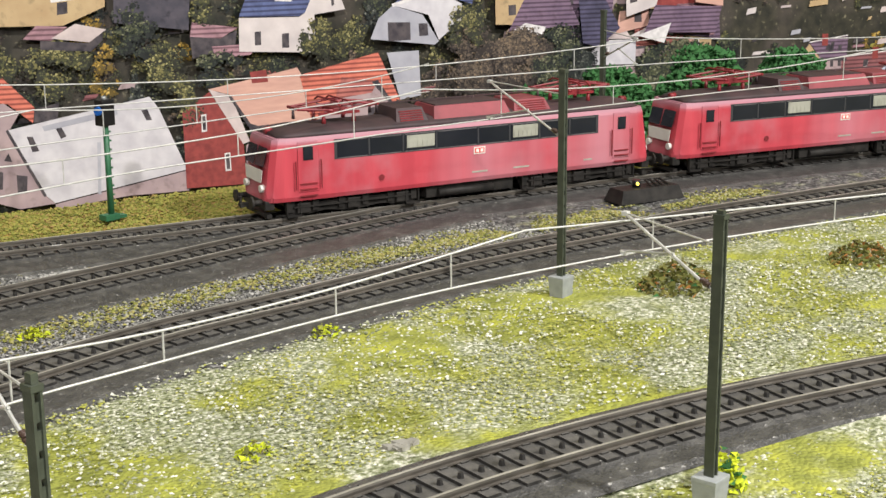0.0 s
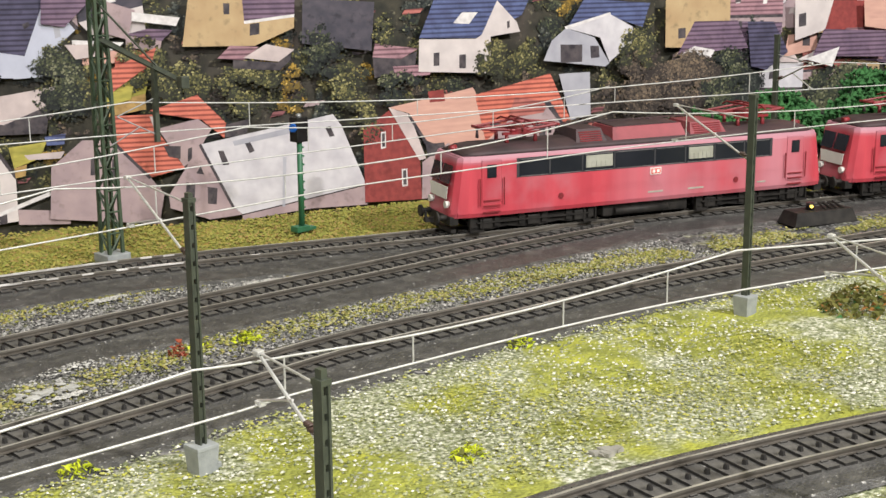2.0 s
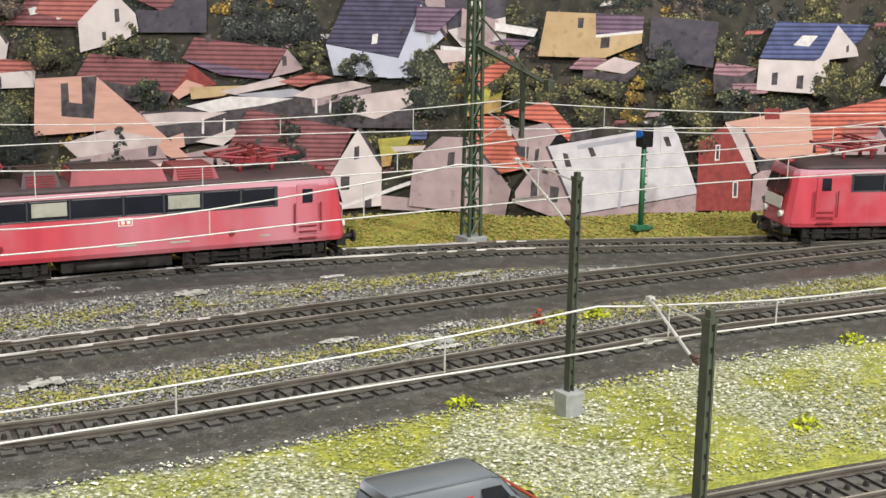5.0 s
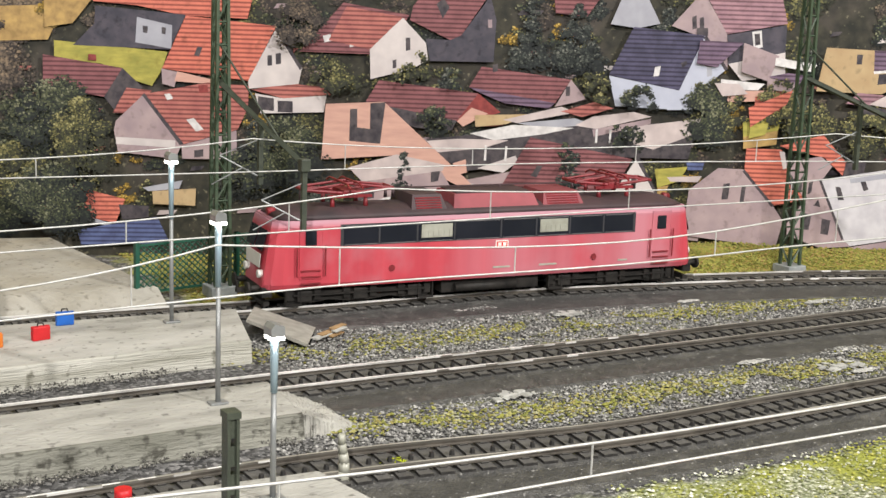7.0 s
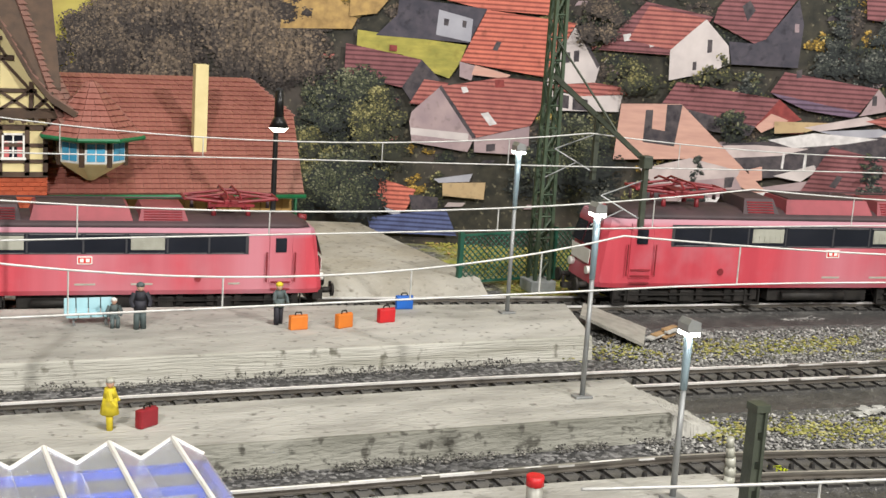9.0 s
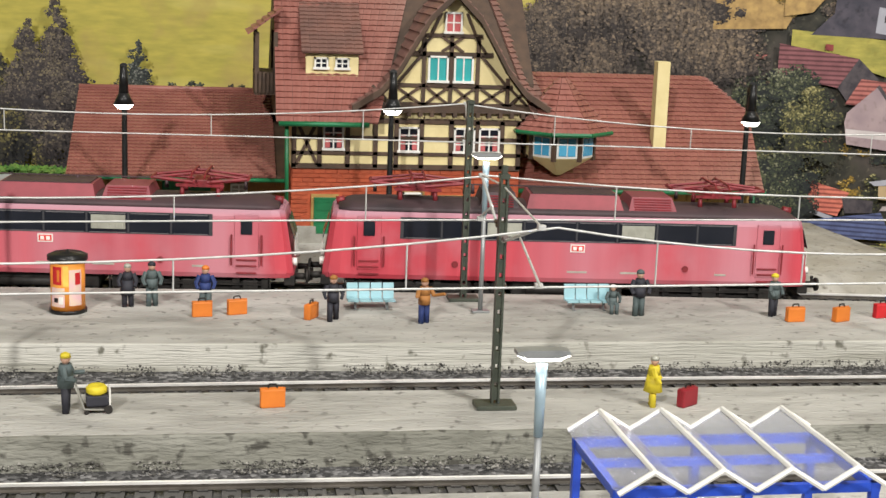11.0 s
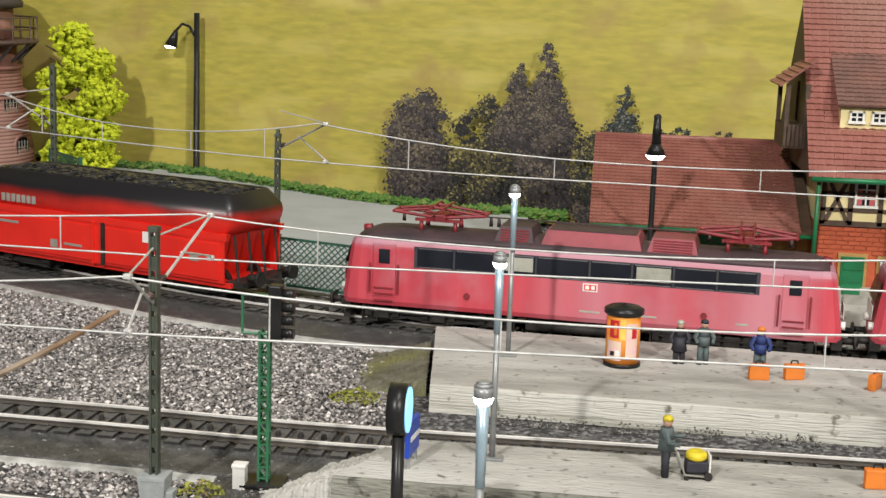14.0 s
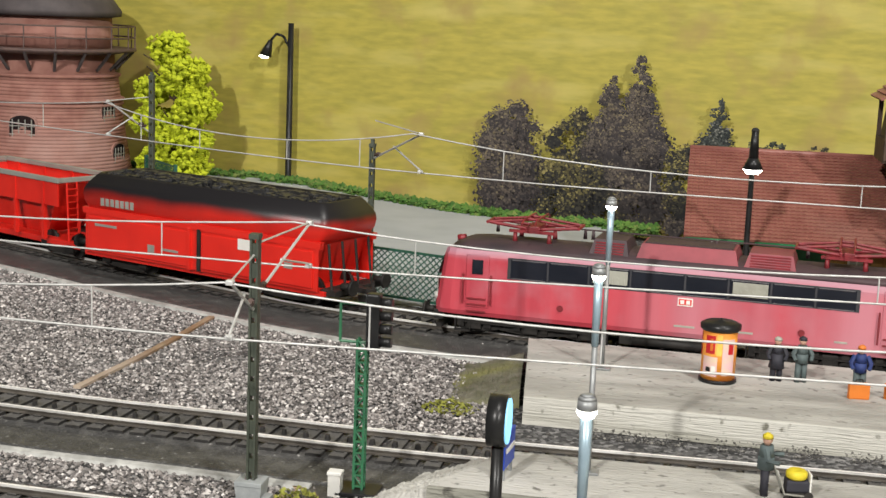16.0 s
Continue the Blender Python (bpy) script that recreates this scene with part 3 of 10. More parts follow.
def track(key, front, back, lift, edge_to, glint_to, label):
    line, jitter = LINES[key], random.Random(key)
    t = thing("railway_track", 0, 0, 0, 0, label, "track", "railway tracks", "structure")
    bm = bmesh.new()
    sweep(bm, line, [(-front, 0), (-front + 0.25, lift), (-1.55, lift + 0.03), (-1.3, lift + 0.1), (1.3, lift + 0.1), (1.55, lift + 0.03), (back - 0.25, lift), (back, 0)])
    part("roadbed", bm, M_BED, t, "dark textured roadbed sheet")
    bm = bmesh.new()
    sweep(bm, line[line[:, 0] < edge_to], [(-front - 0.28, 0), (-front - 0.22, lift * 0.9), (-front + 0.02, lift + 0.02), (-front + 0.05, 0)])
    part("edging", bm, M_EDGE, t, "whitish filler along the edge")
    for s in (-0.825, 0.825):
        bm = bmesh.new()
        sweep(bm, line, [(s - 0.1, 0.33), (s + 0.1, 0.33), (s + 0.1, 0.36), (s + 0.03, 0.38), (s + 0.05, 0.46), (s + 0.05, 0.525), (s - 0.05, 0.525), (s - 0.05, 0.46), (s - 0.03, 0.38), (s - 0.1, 0.36)])
        for f in bm.faces:
            low = min(v.co.z for v in f.verts) if len(f.verts) == 4 else 0
            # bright stretches paint the lamps' glints into the rail colour, broken up at random
            glint = f.calc_center_median().x < glint_to + jitter.uniform(-9, 5)
            f.material_index = (1 if glint else 3) if low > 0.515 else (4 if glint else 2) if low > 0.445 else 0
        part("rail", bm, [M_RAIL, M_RAILTOP, M_RAILHEAD, M_RAILDULL, M_RAILBRIGHT], t, "dark rail, its head brighter where glints are painted")
    bed = spline(TRACKS[key], 0.66)
    for i in range(1, len(bed) - 1):
        d = bed[i + 1] - bed[i - 1]
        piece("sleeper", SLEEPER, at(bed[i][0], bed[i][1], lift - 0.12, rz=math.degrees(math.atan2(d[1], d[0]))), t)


track("a", 3.5, 2.3, 0.15, -12, 62, "curved model track with bright rails on a dark roadbed")
track("b", 3.2, 2.2, 0.135, -15, 42, "model track with studded sleepers joining the back track")
track("c", 3.2, 2.2, 0.12, -14, 22, "curved model track with studded sleepers beside the turf")
track("d", 2.4, 2.1, 0.14, 17, 0, "single model track with studded sleepers through the turf")


# ---------------------------------------------------------------- platforms
def platform(name, outline_front, outline_back, label, side, height=0.85):
    """A cast platform between two edge lines: a top slab of boards, a rough side and joints."""
    t = thing(name, 0, 0, 0, 0, label, "platform", "station platforms", "structure")
    f, b = spline(outline_front, 0.5), spline(outline_back, 0.5)
    n = min(len(f), len(b))
    f = f[np.linspace(0, len(f) - 1, n).round().astype(int)]
    b = b[np.linspace(0, len(b) - 1, n).round().astype(int)]
    bm = bmesh.new()
    rows = []
    for i in range(n):
        w = 0.05 * noise.noise((f[i][0] * 0.9, 3.0, height))
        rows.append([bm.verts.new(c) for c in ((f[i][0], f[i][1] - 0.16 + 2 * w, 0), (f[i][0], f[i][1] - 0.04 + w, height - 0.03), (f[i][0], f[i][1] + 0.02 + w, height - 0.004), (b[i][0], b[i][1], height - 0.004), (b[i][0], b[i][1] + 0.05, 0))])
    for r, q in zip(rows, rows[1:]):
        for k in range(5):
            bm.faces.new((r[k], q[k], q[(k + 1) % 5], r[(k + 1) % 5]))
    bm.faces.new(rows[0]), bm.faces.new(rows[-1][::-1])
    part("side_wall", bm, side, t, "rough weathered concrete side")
    step = n
    for i in range(0, n - 1, step):
        j = min(n - 1, i + step)
        bm = bmesh.new()
        ring = []
        for k in range(i, j + 1):
            g = 0.008 if k in (i, j) else 0
            g = g if k == i else -g
            w = 0.07 * noise.noise((f[k][0] * 0.8, 5.0, height)) + 0.03 * noise.noise((f[k][0] * 3.1, 9.0, height))
            ring.append([bm.verts.new(c) for c in ((f[k][0] + g, f[k][1] + 0.13 + w, height - 0.13), (f[k][0] + g, f[k][1] + 0.1 + w, height), (b[k][0] + g, b[k][1] - 0.02, height), (b[k][0] + g, b[k][1] - 0.02, height - 0.13))])
        for r, q in zip(ring, ring[1:]):
            for m in range(4):
                bm.faces.new((r[m], q[m], q[(m + 1) % 4], r[(m + 1) % 4]))
        bm.faces.new(ring[0]), bm.faces.new(ring[-1][::-1])
        part("slab", bm, M_CONC, t)
    return t


platform("platform", [(-10.9, 42.1), (0, 41.7), (12, 41.6), (30.2, 41.6)], [(-11.7, 49.8), (0, 49.2), (16, 48.0), (31.6, 46.4)], "long pale grey weathered concrete station platform", M_STRATA)
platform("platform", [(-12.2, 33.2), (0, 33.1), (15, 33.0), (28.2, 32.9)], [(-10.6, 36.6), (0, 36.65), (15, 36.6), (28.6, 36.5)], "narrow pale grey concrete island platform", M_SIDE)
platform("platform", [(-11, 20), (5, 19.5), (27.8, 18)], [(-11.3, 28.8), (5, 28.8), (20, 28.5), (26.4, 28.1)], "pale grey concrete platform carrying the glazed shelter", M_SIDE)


def rubble_ramp(x0, x1, y0, y1, label, seed, steps=15, top=0.83, material=None, skew=0.0):
    """A crumbling plaster ramp at a platform's end: worn steps with ragged, broken treads."""
    nx, ny = 54, 44
    co, faces = [], []
    for i in range(nx + 1):
        for j in range(ny + 1):
            u, v = i / nx, j / ny
            rough = noise.noise((u * 8, v * 7, seed)) + 0.7 * noise.noise((u * 21, v * 17, seed + 3)) + 0.4 * noise.noise((u * 50, v * 45, seed + 5))
            w = u + 0.06 * rough
            step = (math.floor(w * steps) + min(1, (w * steps) % 1 * 3.5)) / steps
            z = top * (1 - step) + 0.085 * rough
            side = min(v, 1 - v)
            z *= min(1, side * (5 + 2 * rough) + 0.25 + 0.75 * (1 - u))
            co.append(((x0 + skew * v + (x1 - x0) * (u + 0.03 * rough * u)) * CM, (y0 + (y1 - y0) * v + 0.1 * rough) * CM, max(0.0, z if i < nx and 0 < j < ny else 0) * CM))
    for i in range(nx):
        for j in range(ny):
            a = i * (ny + 1) + j
            faces.append((a, a + ny + 1, a + ny + 2, a + 1))
    me = bpy.data.meshes.new("platform_ramp")
    me.from_pydata(co, [], faces)
    me.materials.append(material or M_CONC)
    tagged(new("platform_ramp", me), label, "ramp", "platform ramps", "structure")


M_EARTH = mat("mossy_grey_earth", (0.17, 0.16, 0.12), (0.09, 0.09, 0.05), 2, 0.9, 0, 2.0, stain=(0.2, 0.2, 0.05))
rubble_ramp(28.25, 30.5, 32.9, 36.4, "crumbling stepped plaster ramp at the platform end", 1)
rubble_ramp(-12.1, -14.6, 33.2, 36.6, "crumbling stepped plaster ramp at the island platform end", 2, skew=1.5)
rubble_ramp(-11.2, -13.6, 43.5, 48.6, "low mossy earth slope at the platform end", 3, 40, 0.6, M_EARTH, -0.5)
bm = bmesh.new()
slab(bm, [(31.2, 44.4, 0.8), (32.4, 46.4, 0.75), (34.2, 44.4, 0.16), (32.8, 42.2, 0.16)], -0.12)
tagged(part("platform_ramp", bm, M_STONE), "grey board leaning at the platform end beside the track", "ramp", kind="structure")


def sheet(name, front, back, z0, z1, material, label, category):
    """A gently uneven sheet between two lines."""
    f, b = spline(front, 1.0), spline(back, 1.0)
    n = 60
    f = f[np.linspace(0, len(f) - 1, n).round().astype(int)]
    b = b[np.linspace(0, len(b) - 1, n).round().astype(int)]
    bm = bmesh.new()
    rows = []
    for i in range(n):
        col = []
        for j in range(15):
            p = f[i] + (b[i] - f[i]) * j / 14
            z = z0 + (z1 - z0) * j / 14 + 0.05 * noise.noise((p[0] * 0.4, p[1] * 0.4, 7))
            col.append(bm.verts.new((p[0], p[1], z if 0 < j else 0)))
        rows.append(col)
    for r, q in zip(rows, rows[1:]):
        for k in range(14):
            bm.faces.new((r[k], q[k], q[k + 1], r[k + 1])).smooth = True
    return tagged(part(name, bm, material), label, category, kind="structure")


sheet("pavement", [(-11.8, 54.2), (3, 53.6), (16, 52.6), (30.5, 51.2)], [(-14, 70), (0, 72), (15, 69), (29, 64)], 0.62, 0.8, M_PLAST, "rough whitish plaster forecourt of the station", "forecourt")
sheet("road", [(-70, 84), (-50, 76), (-36, 68), (-24, 60), (-12, 55.5)], [(-72, 97.5), (-45, 93.4), (-33, 90.6), (-20, 82.6), (-10, 80)], 0.35, 0.5, M_ROAD, "plain light grey road along the backdrop", "road")


# ---------------------------------------------------------------- printed backdrop
WALL = spline([(-150, 122), (-80, 103), (-45, 95), (-20, 89.5), (0, 86.5), (15, 84), (30, 80), (41, 75.5), (56, 66.8), (70, 58.5), (84, 50.5), (96, 46), (115, 37), (150, 18), (190, -6)])
RUN = np.concatenate([[0], np.cumsum(np.linalg.norm(np.diff(WALL, axis=0), axis=1))])


def on_wall(s, z, off):
    x, y = np.interp(s, RUN, WALL[:, 0]), np.interp(s, RUN, WALL[:, 1])
    a = np.array((np.interp(s + 1, RUN, WALL[:, 0]) - np.interp(s - 1, RUN, WALL[:, 0]), np.interp(s + 1, RUN, WALL[:, 1]) - np.interp(s - 1, RUN, WALL[:, 1])))
    a /= np.linalg.norm(a)
    return (x + a[1] * off, y - a[0] * off, z)


def ink(name, c1, c2=None, scale=2.5, stretch=(1, 1, 1)):
    return mat("print_" + name, c1, c2, scale, 0.55, 0, 0, stretch=stretch, spec=0.3, speck=(tuple(v * 0.6 for v in c1), 2.2, 0.56, 0.74) if sum(c1) < 1.1 else None)


TILE = 0.27


def roof_ink(name, c1, c2, course=TILE):
    """A printed tiled roof: blotched colour with fine darker course lines."""
    m = ink(name, c1, c2, 1.3)
    t = m.node_tree
    b = t.nodes["Principled BSDF"]
    co = t.nodes.new("ShaderNodeTexCoord")
    w = t.nodes.new("ShaderNodeTexWave")
    w.bands_direction = "Z"
    w.inputs["Scale"].default_value = 0.314 / (course * CM)
    w.inputs["Distortion"].default_value = 0.6
    w.inputs["Detail Scale"].default_value = 60
    t.links.new(co.outputs["Object"], w.inputs["Vector"])
    mx = t.nodes.new("ShaderNodeMix")
    mx.data_type, mx.blend_type = "RGBA", "MULTIPLY"
    r = t.nodes.new("ShaderNodeValToRGB")
    r.color_ramp.elements[0].position, r.color_ramp.elements[0].color = 0.1, (0.5, 0.46, 0.48, 1)
    r.color_ramp.elements[1].position, r.color_ramp.elements[1].color = 0.6, (1.15, 1.13, 1.13, 1)
    t.links.new(w.outputs["Fac"], r.inputs[0])
    mx.inputs[0].default_value = 1
    t.links.new(b.inputs["Base Color"].links[0].from_socket, mx.inputs[6])
    t.links.new(r.outputs[0], mx.inputs[7])
    t.links.new(mx.outputs[2], b.inputs["Base Color"])
    return m


INK = {
    "orange_tile": roof_ink("orange_tile", (0.6, 0.18, 0.125), (0.48, 0.135, 0.1)),
    "red_tile": roof_ink("red_tile", (0.43, 0.155, 0.13), (0.33, 0.11, 0.1)),
    "maroon_tile": roof_ink("maroon_tile", (0.25, 0.1, 0.108), (0.185, 0.073, 0.08)),
    "purple_tile": roof_ink("purple_tile", (0.19, 0.13, 0.19), (0.13, 0.09, 0.14)),
    "mauve_tile": roof_ink("mauve_tile", (0.36, 0.21, 0.24), (0.26, 0.15, 0.18)),
    "slate_tile": roof_ink("slate_tile", (0.085, 0.08, 0.14), (0.05, 0.048, 0.085)),
    "blue_roof": roof_ink("blue_roof", (0.1, 0.13, 0.27), (0.07, 0.085, 0.18)),
    "white_tile": ink("white_tile", (0.62, 0.6, 0.63), (0.48, 0.46, 0.5), 1.2),
    "pale_roof": ink("pale_roof", (0.6, 0.51, 0.5), (0.44, 0.37, 0.37), 1),
    "salmon": ink("salmon", (0.62, 0.37, 0.3), (0.52, 0.3, 0.25), 1.2, (0.6, 0.6, 3)),
    "white_wall": ink("white_wall", (0.64, 0.58, 0.57), (0.5, 0.45, 0.45), 0.8),
    "mauve_wall": ink("mauve_wall", (0.42, 0.32, 0.325), (0.31, 0.235, 0.255), 0.8),
    "blue_wall": ink("blue_wall", (0.5, 0.52, 0.62), (0.42, 0.44, 0.54), 0.8),
    "grey_wall": ink("grey_wall", (0.42, 0.42, 0.47), (0.32, 0.32, 0.37), 0.8),
    "yellow_wall": ink("yellow_wall", (0.5, 0.37, 0.21), (0.42, 0.29, 0.16), 0.8),
    "dark_wall": ink("dark_wall", (0.05, 0.048, 0.065), (0.09, 0.08, 0.1), 1.5),
    "brick": ink("brick", (0.3, 0.06, 0.055), (0.2, 0.04, 0.04), 3),
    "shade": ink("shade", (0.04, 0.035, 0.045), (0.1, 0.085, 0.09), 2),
    "lawn": ink("lawn", (0.46, 0.4, 0.09), (0.27, 0.26, 0.06), 1.6, (0.6, 0.6, 2)),
    "autumn": ink("autumn", (0.5, 0.33, 0.12), (0.3, 0.19, 0.08), 2.2),
    "frame": ink("frame", (0.75, 0.72, 0.72)),
}
def leaf_inks(name, *tones):
    return [ink("leaf_%s_%s" % (name, k), c) for k, c in zip(("deep", "mid", "light", "bright"), tones)]


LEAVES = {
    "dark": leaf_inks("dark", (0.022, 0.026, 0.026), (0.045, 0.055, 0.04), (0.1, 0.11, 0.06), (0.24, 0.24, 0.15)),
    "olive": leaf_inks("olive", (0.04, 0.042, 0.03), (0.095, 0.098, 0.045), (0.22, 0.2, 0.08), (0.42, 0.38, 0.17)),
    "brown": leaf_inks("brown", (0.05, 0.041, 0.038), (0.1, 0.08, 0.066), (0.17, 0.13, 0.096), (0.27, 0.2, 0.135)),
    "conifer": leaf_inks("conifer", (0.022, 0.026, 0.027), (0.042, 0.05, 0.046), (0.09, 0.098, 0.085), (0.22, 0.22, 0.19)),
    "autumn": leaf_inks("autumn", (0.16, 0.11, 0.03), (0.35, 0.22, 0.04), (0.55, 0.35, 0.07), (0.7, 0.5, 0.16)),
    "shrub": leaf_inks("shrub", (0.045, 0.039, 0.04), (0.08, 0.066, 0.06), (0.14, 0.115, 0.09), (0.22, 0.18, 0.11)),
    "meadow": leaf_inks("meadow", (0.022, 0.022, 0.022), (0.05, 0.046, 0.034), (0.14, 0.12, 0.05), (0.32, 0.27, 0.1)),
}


def meadow_ink():
    m = mat("print_meadow", (0.46, 0.385, 0.075), (0.34, 0.305, 0.062), 1.9, 0.55, 0, 0, stretch=(0.4, 0.4, 1.7), stain=(0.53, 0.455, 0.13), spec=0.3, speck=((0.36, 0.27, 0.085), 0.3, 0.52, 0.72))
    return m


bm = bmesh.new()
sweep(bm, WALL, [(0, -14), (0.4, -14), (0.4, 40), (0, 40)])
BACK = tagged(part("backdrop", bm, meadow_ink()), "printed photographic backdrop of a meadow and a small town", "backdrop", kind="structure")
LAYER = [0.06]


def along(s, z, off):
    """Many places on the backdrop at once."""
    x, y = np.interp(s, RUN, WALL[:, 0]), np.interp(s, RUN, WALL[:, 1])
    ax, ay = np.interp(s + 1, RUN, WALL[:, 0]) - np.interp(s - 1, RUN, WALL[:, 0]), np.interp(s + 1, RUN, WALL[:, 1]) - np.interp(s - 1, RUN, WALL[:, 1])
    n = np.hypot(ax, ay)
    return np.stack([x + ay / n * off, y - ax / n * off, z], -1) * CM


def strips(poly, width=0.5):
    """Cuts a flat shape into upright strips, so that it follows the bent wall."""
    lo, hi = min(p[0] for p in poly), max(p[0] for p in poly)
    for k in range(math.floor(lo / width), math.floor(hi / width) + 1):
        part_ = poly
        for edge, side in ((k * width, 1), ((k + 1) * width, -1)):
            cut = []
            for p, q in zip(part_, part_[1:] + part_[:1]):
                dp, dq = (p[0] - edge) * side, (q[0] - edge) * side
                if dp >= 0:
                    cut.append(p)
                if dp * dq < 0:
                    f = dp / (dp - dq)
                    cut.append((edge, p[1] + (q[1] - p[1]) * f))
            part_ = cut
        if len(part_) > 2:
            yield part_


def draw(name, polys, inks):
    """Flat printed shapes: each poly is (slot, [(s, z), ...]) on the backdrop."""
    LAYER[0] += 0.0025
    polys = [(slot, c) for slot, q in polys for c in strips(q)]
    pts = np.array([p for _, q in polys for p in q], float)
    off = np.array([LAYER[0] + 0.0009 * slot for slot, q in polys for _ in q])
    faces, k = [], 0
    for _, q in polys:
        faces.append(tuple(range(k, k + len(q))))
        k += len(q)
    me = bpy.data.meshes.new(name)
    me.from_pydata(along(pts[:, 0], pts[:, 1], off).tolist(), [], faces)
    me.polygons.foreach_set("material_index", [slot for slot, _ in polys])
    for i in inks:
        me.materials.append(i)
    ob = new(name, me)
    ob.parent = BACK
    return ob


def leafy(s, z, w, h, tone, form="round", sunlit=0.0):
    """A printed tree: ragged clumps of small leaf flecks, lit from one side."""
    rng = np.random.default_rng(int(s * 31 + z * 17) % 99991)
    LAYER[0] += 0.0075
    n = int((7 + w * h * 1.1) * (2.2 if tone == "conifer" or form == "spire" else 1))
    v = rng.random(n) ** (0.8 if tone != "conifer" else 1.25)
    if tone == "conifer" or form == "spire":
        half = 0.5 * w * (1.08 - v) ** 0.8
    else:
        half = 0.5 * w * np.sqrt(np.clip(1 - (2 * v - 0.85) ** 2 / 1.45, 0.05, 1))
    u = rng.uniform(-1, 1, n)
    r = np.clip(rng.uniform(0.11, 0.24, n) * min(w, h) * (1.15 - (0.9 if tone == "conifer" or form == "spire" else 0.4) * v), 0.13, 1.3)
    cx, cz = s + u * np.maximum(half - r * 0.6, 0.02), z + r * 0.5 + v * (h - 1.2 * r)
    per = np.maximum((r * r * (250 if w * h < 30 else 165)).astype(int), 14)
    idx = np.repeat(np.arange(n), per)
    m = len(idx)
    a, q = rng.random(m) * 6.283, rng.random(m) ** 0.6 * 1.22
    dx, dz = np.cos(a) * q, np.sin(a) * q
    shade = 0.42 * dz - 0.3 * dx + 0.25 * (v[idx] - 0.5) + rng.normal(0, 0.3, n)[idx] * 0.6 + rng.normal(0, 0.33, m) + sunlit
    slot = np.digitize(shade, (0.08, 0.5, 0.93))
    size = rng.uniform(0.032, 0.09, m) * (1 + 0.3 * (w * h > 30))
    x0, z0 = cx[idx] + dx * r[idx], cz[idx] + dz * r[idx] * 0.85
    ph = rng.random(m) * 6.283
    ring = np.stack([ph + k * 1.571 for k in range(4)], 1)
    rad = size[:, None] * rng.uniform(0.5, 1.25, (m, 4))
    ss, zz = x0[:, None] + np.cos(ring) * rad * 1.15, z0[:, None] + np.sin(ring) * rad
    # dark hearts of the clumps behind the flecks
    g = np.arange(11) * 2 * math.pi / 11
    hr = 0.74 * r[:, None] * rng.uniform(0.7, 1.12, (n, 11))
    bs, bz = cx[:, None] + np.cos(g) * hr, cz[:, None] + np.sin(g) * hr * 0.85
    off = np.concatenate([np.full(n * 11, LAYER[0]) + np.repeat(np.arange(n), 11) * 1e-5, np.repeat(LAYER[0] + 0.005 + slot * 0.0005, 4)])
    co = along(np.concatenate([bs.ravel(), ss.ravel()]), np.concatenate([bz.ravel(), zz.ravel()]), off)
    me = bpy.data.meshes.new("printed_tree")
    me.from_pydata(co.tolist(), [], [tuple(range(11 * k, 11 * k + 11)) for k in range(n)] + [tuple(range(11 * n + 4 * k, 11 * n + 4 * k + 4)) for k in range(m)])
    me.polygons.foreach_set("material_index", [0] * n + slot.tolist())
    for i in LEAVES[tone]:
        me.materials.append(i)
    ob = new("printed_tree", me)
    ob.parent = BACK
    return ob


def patch(s, z, *rest):
    *d, colour = rest
    pts = [(s, z)] + [(s + d[i], z + d[i + 1]) for i in range(0, len(d), 2)]
    draw("printed_" + {"shade": "shadow"}.get(colour, colour), [(0, pts)], [INK[colour]])


def printed(s, z, *faces):
    """A printed house or yard: walls, roofs and panes in their inks, painted one over the other from a corner at (s, z)."""
    polys, inks = [], []
    for colour, *d in faces:
        polys.append((len(inks), [(s + d[i], z + d[i + 1]) for i in range(0, len(d), 2)]))
        inks.append(INK[colour])
    draw("printed_house", polys, inks)
    LAYER[0] += 0.0009 * len(inks)


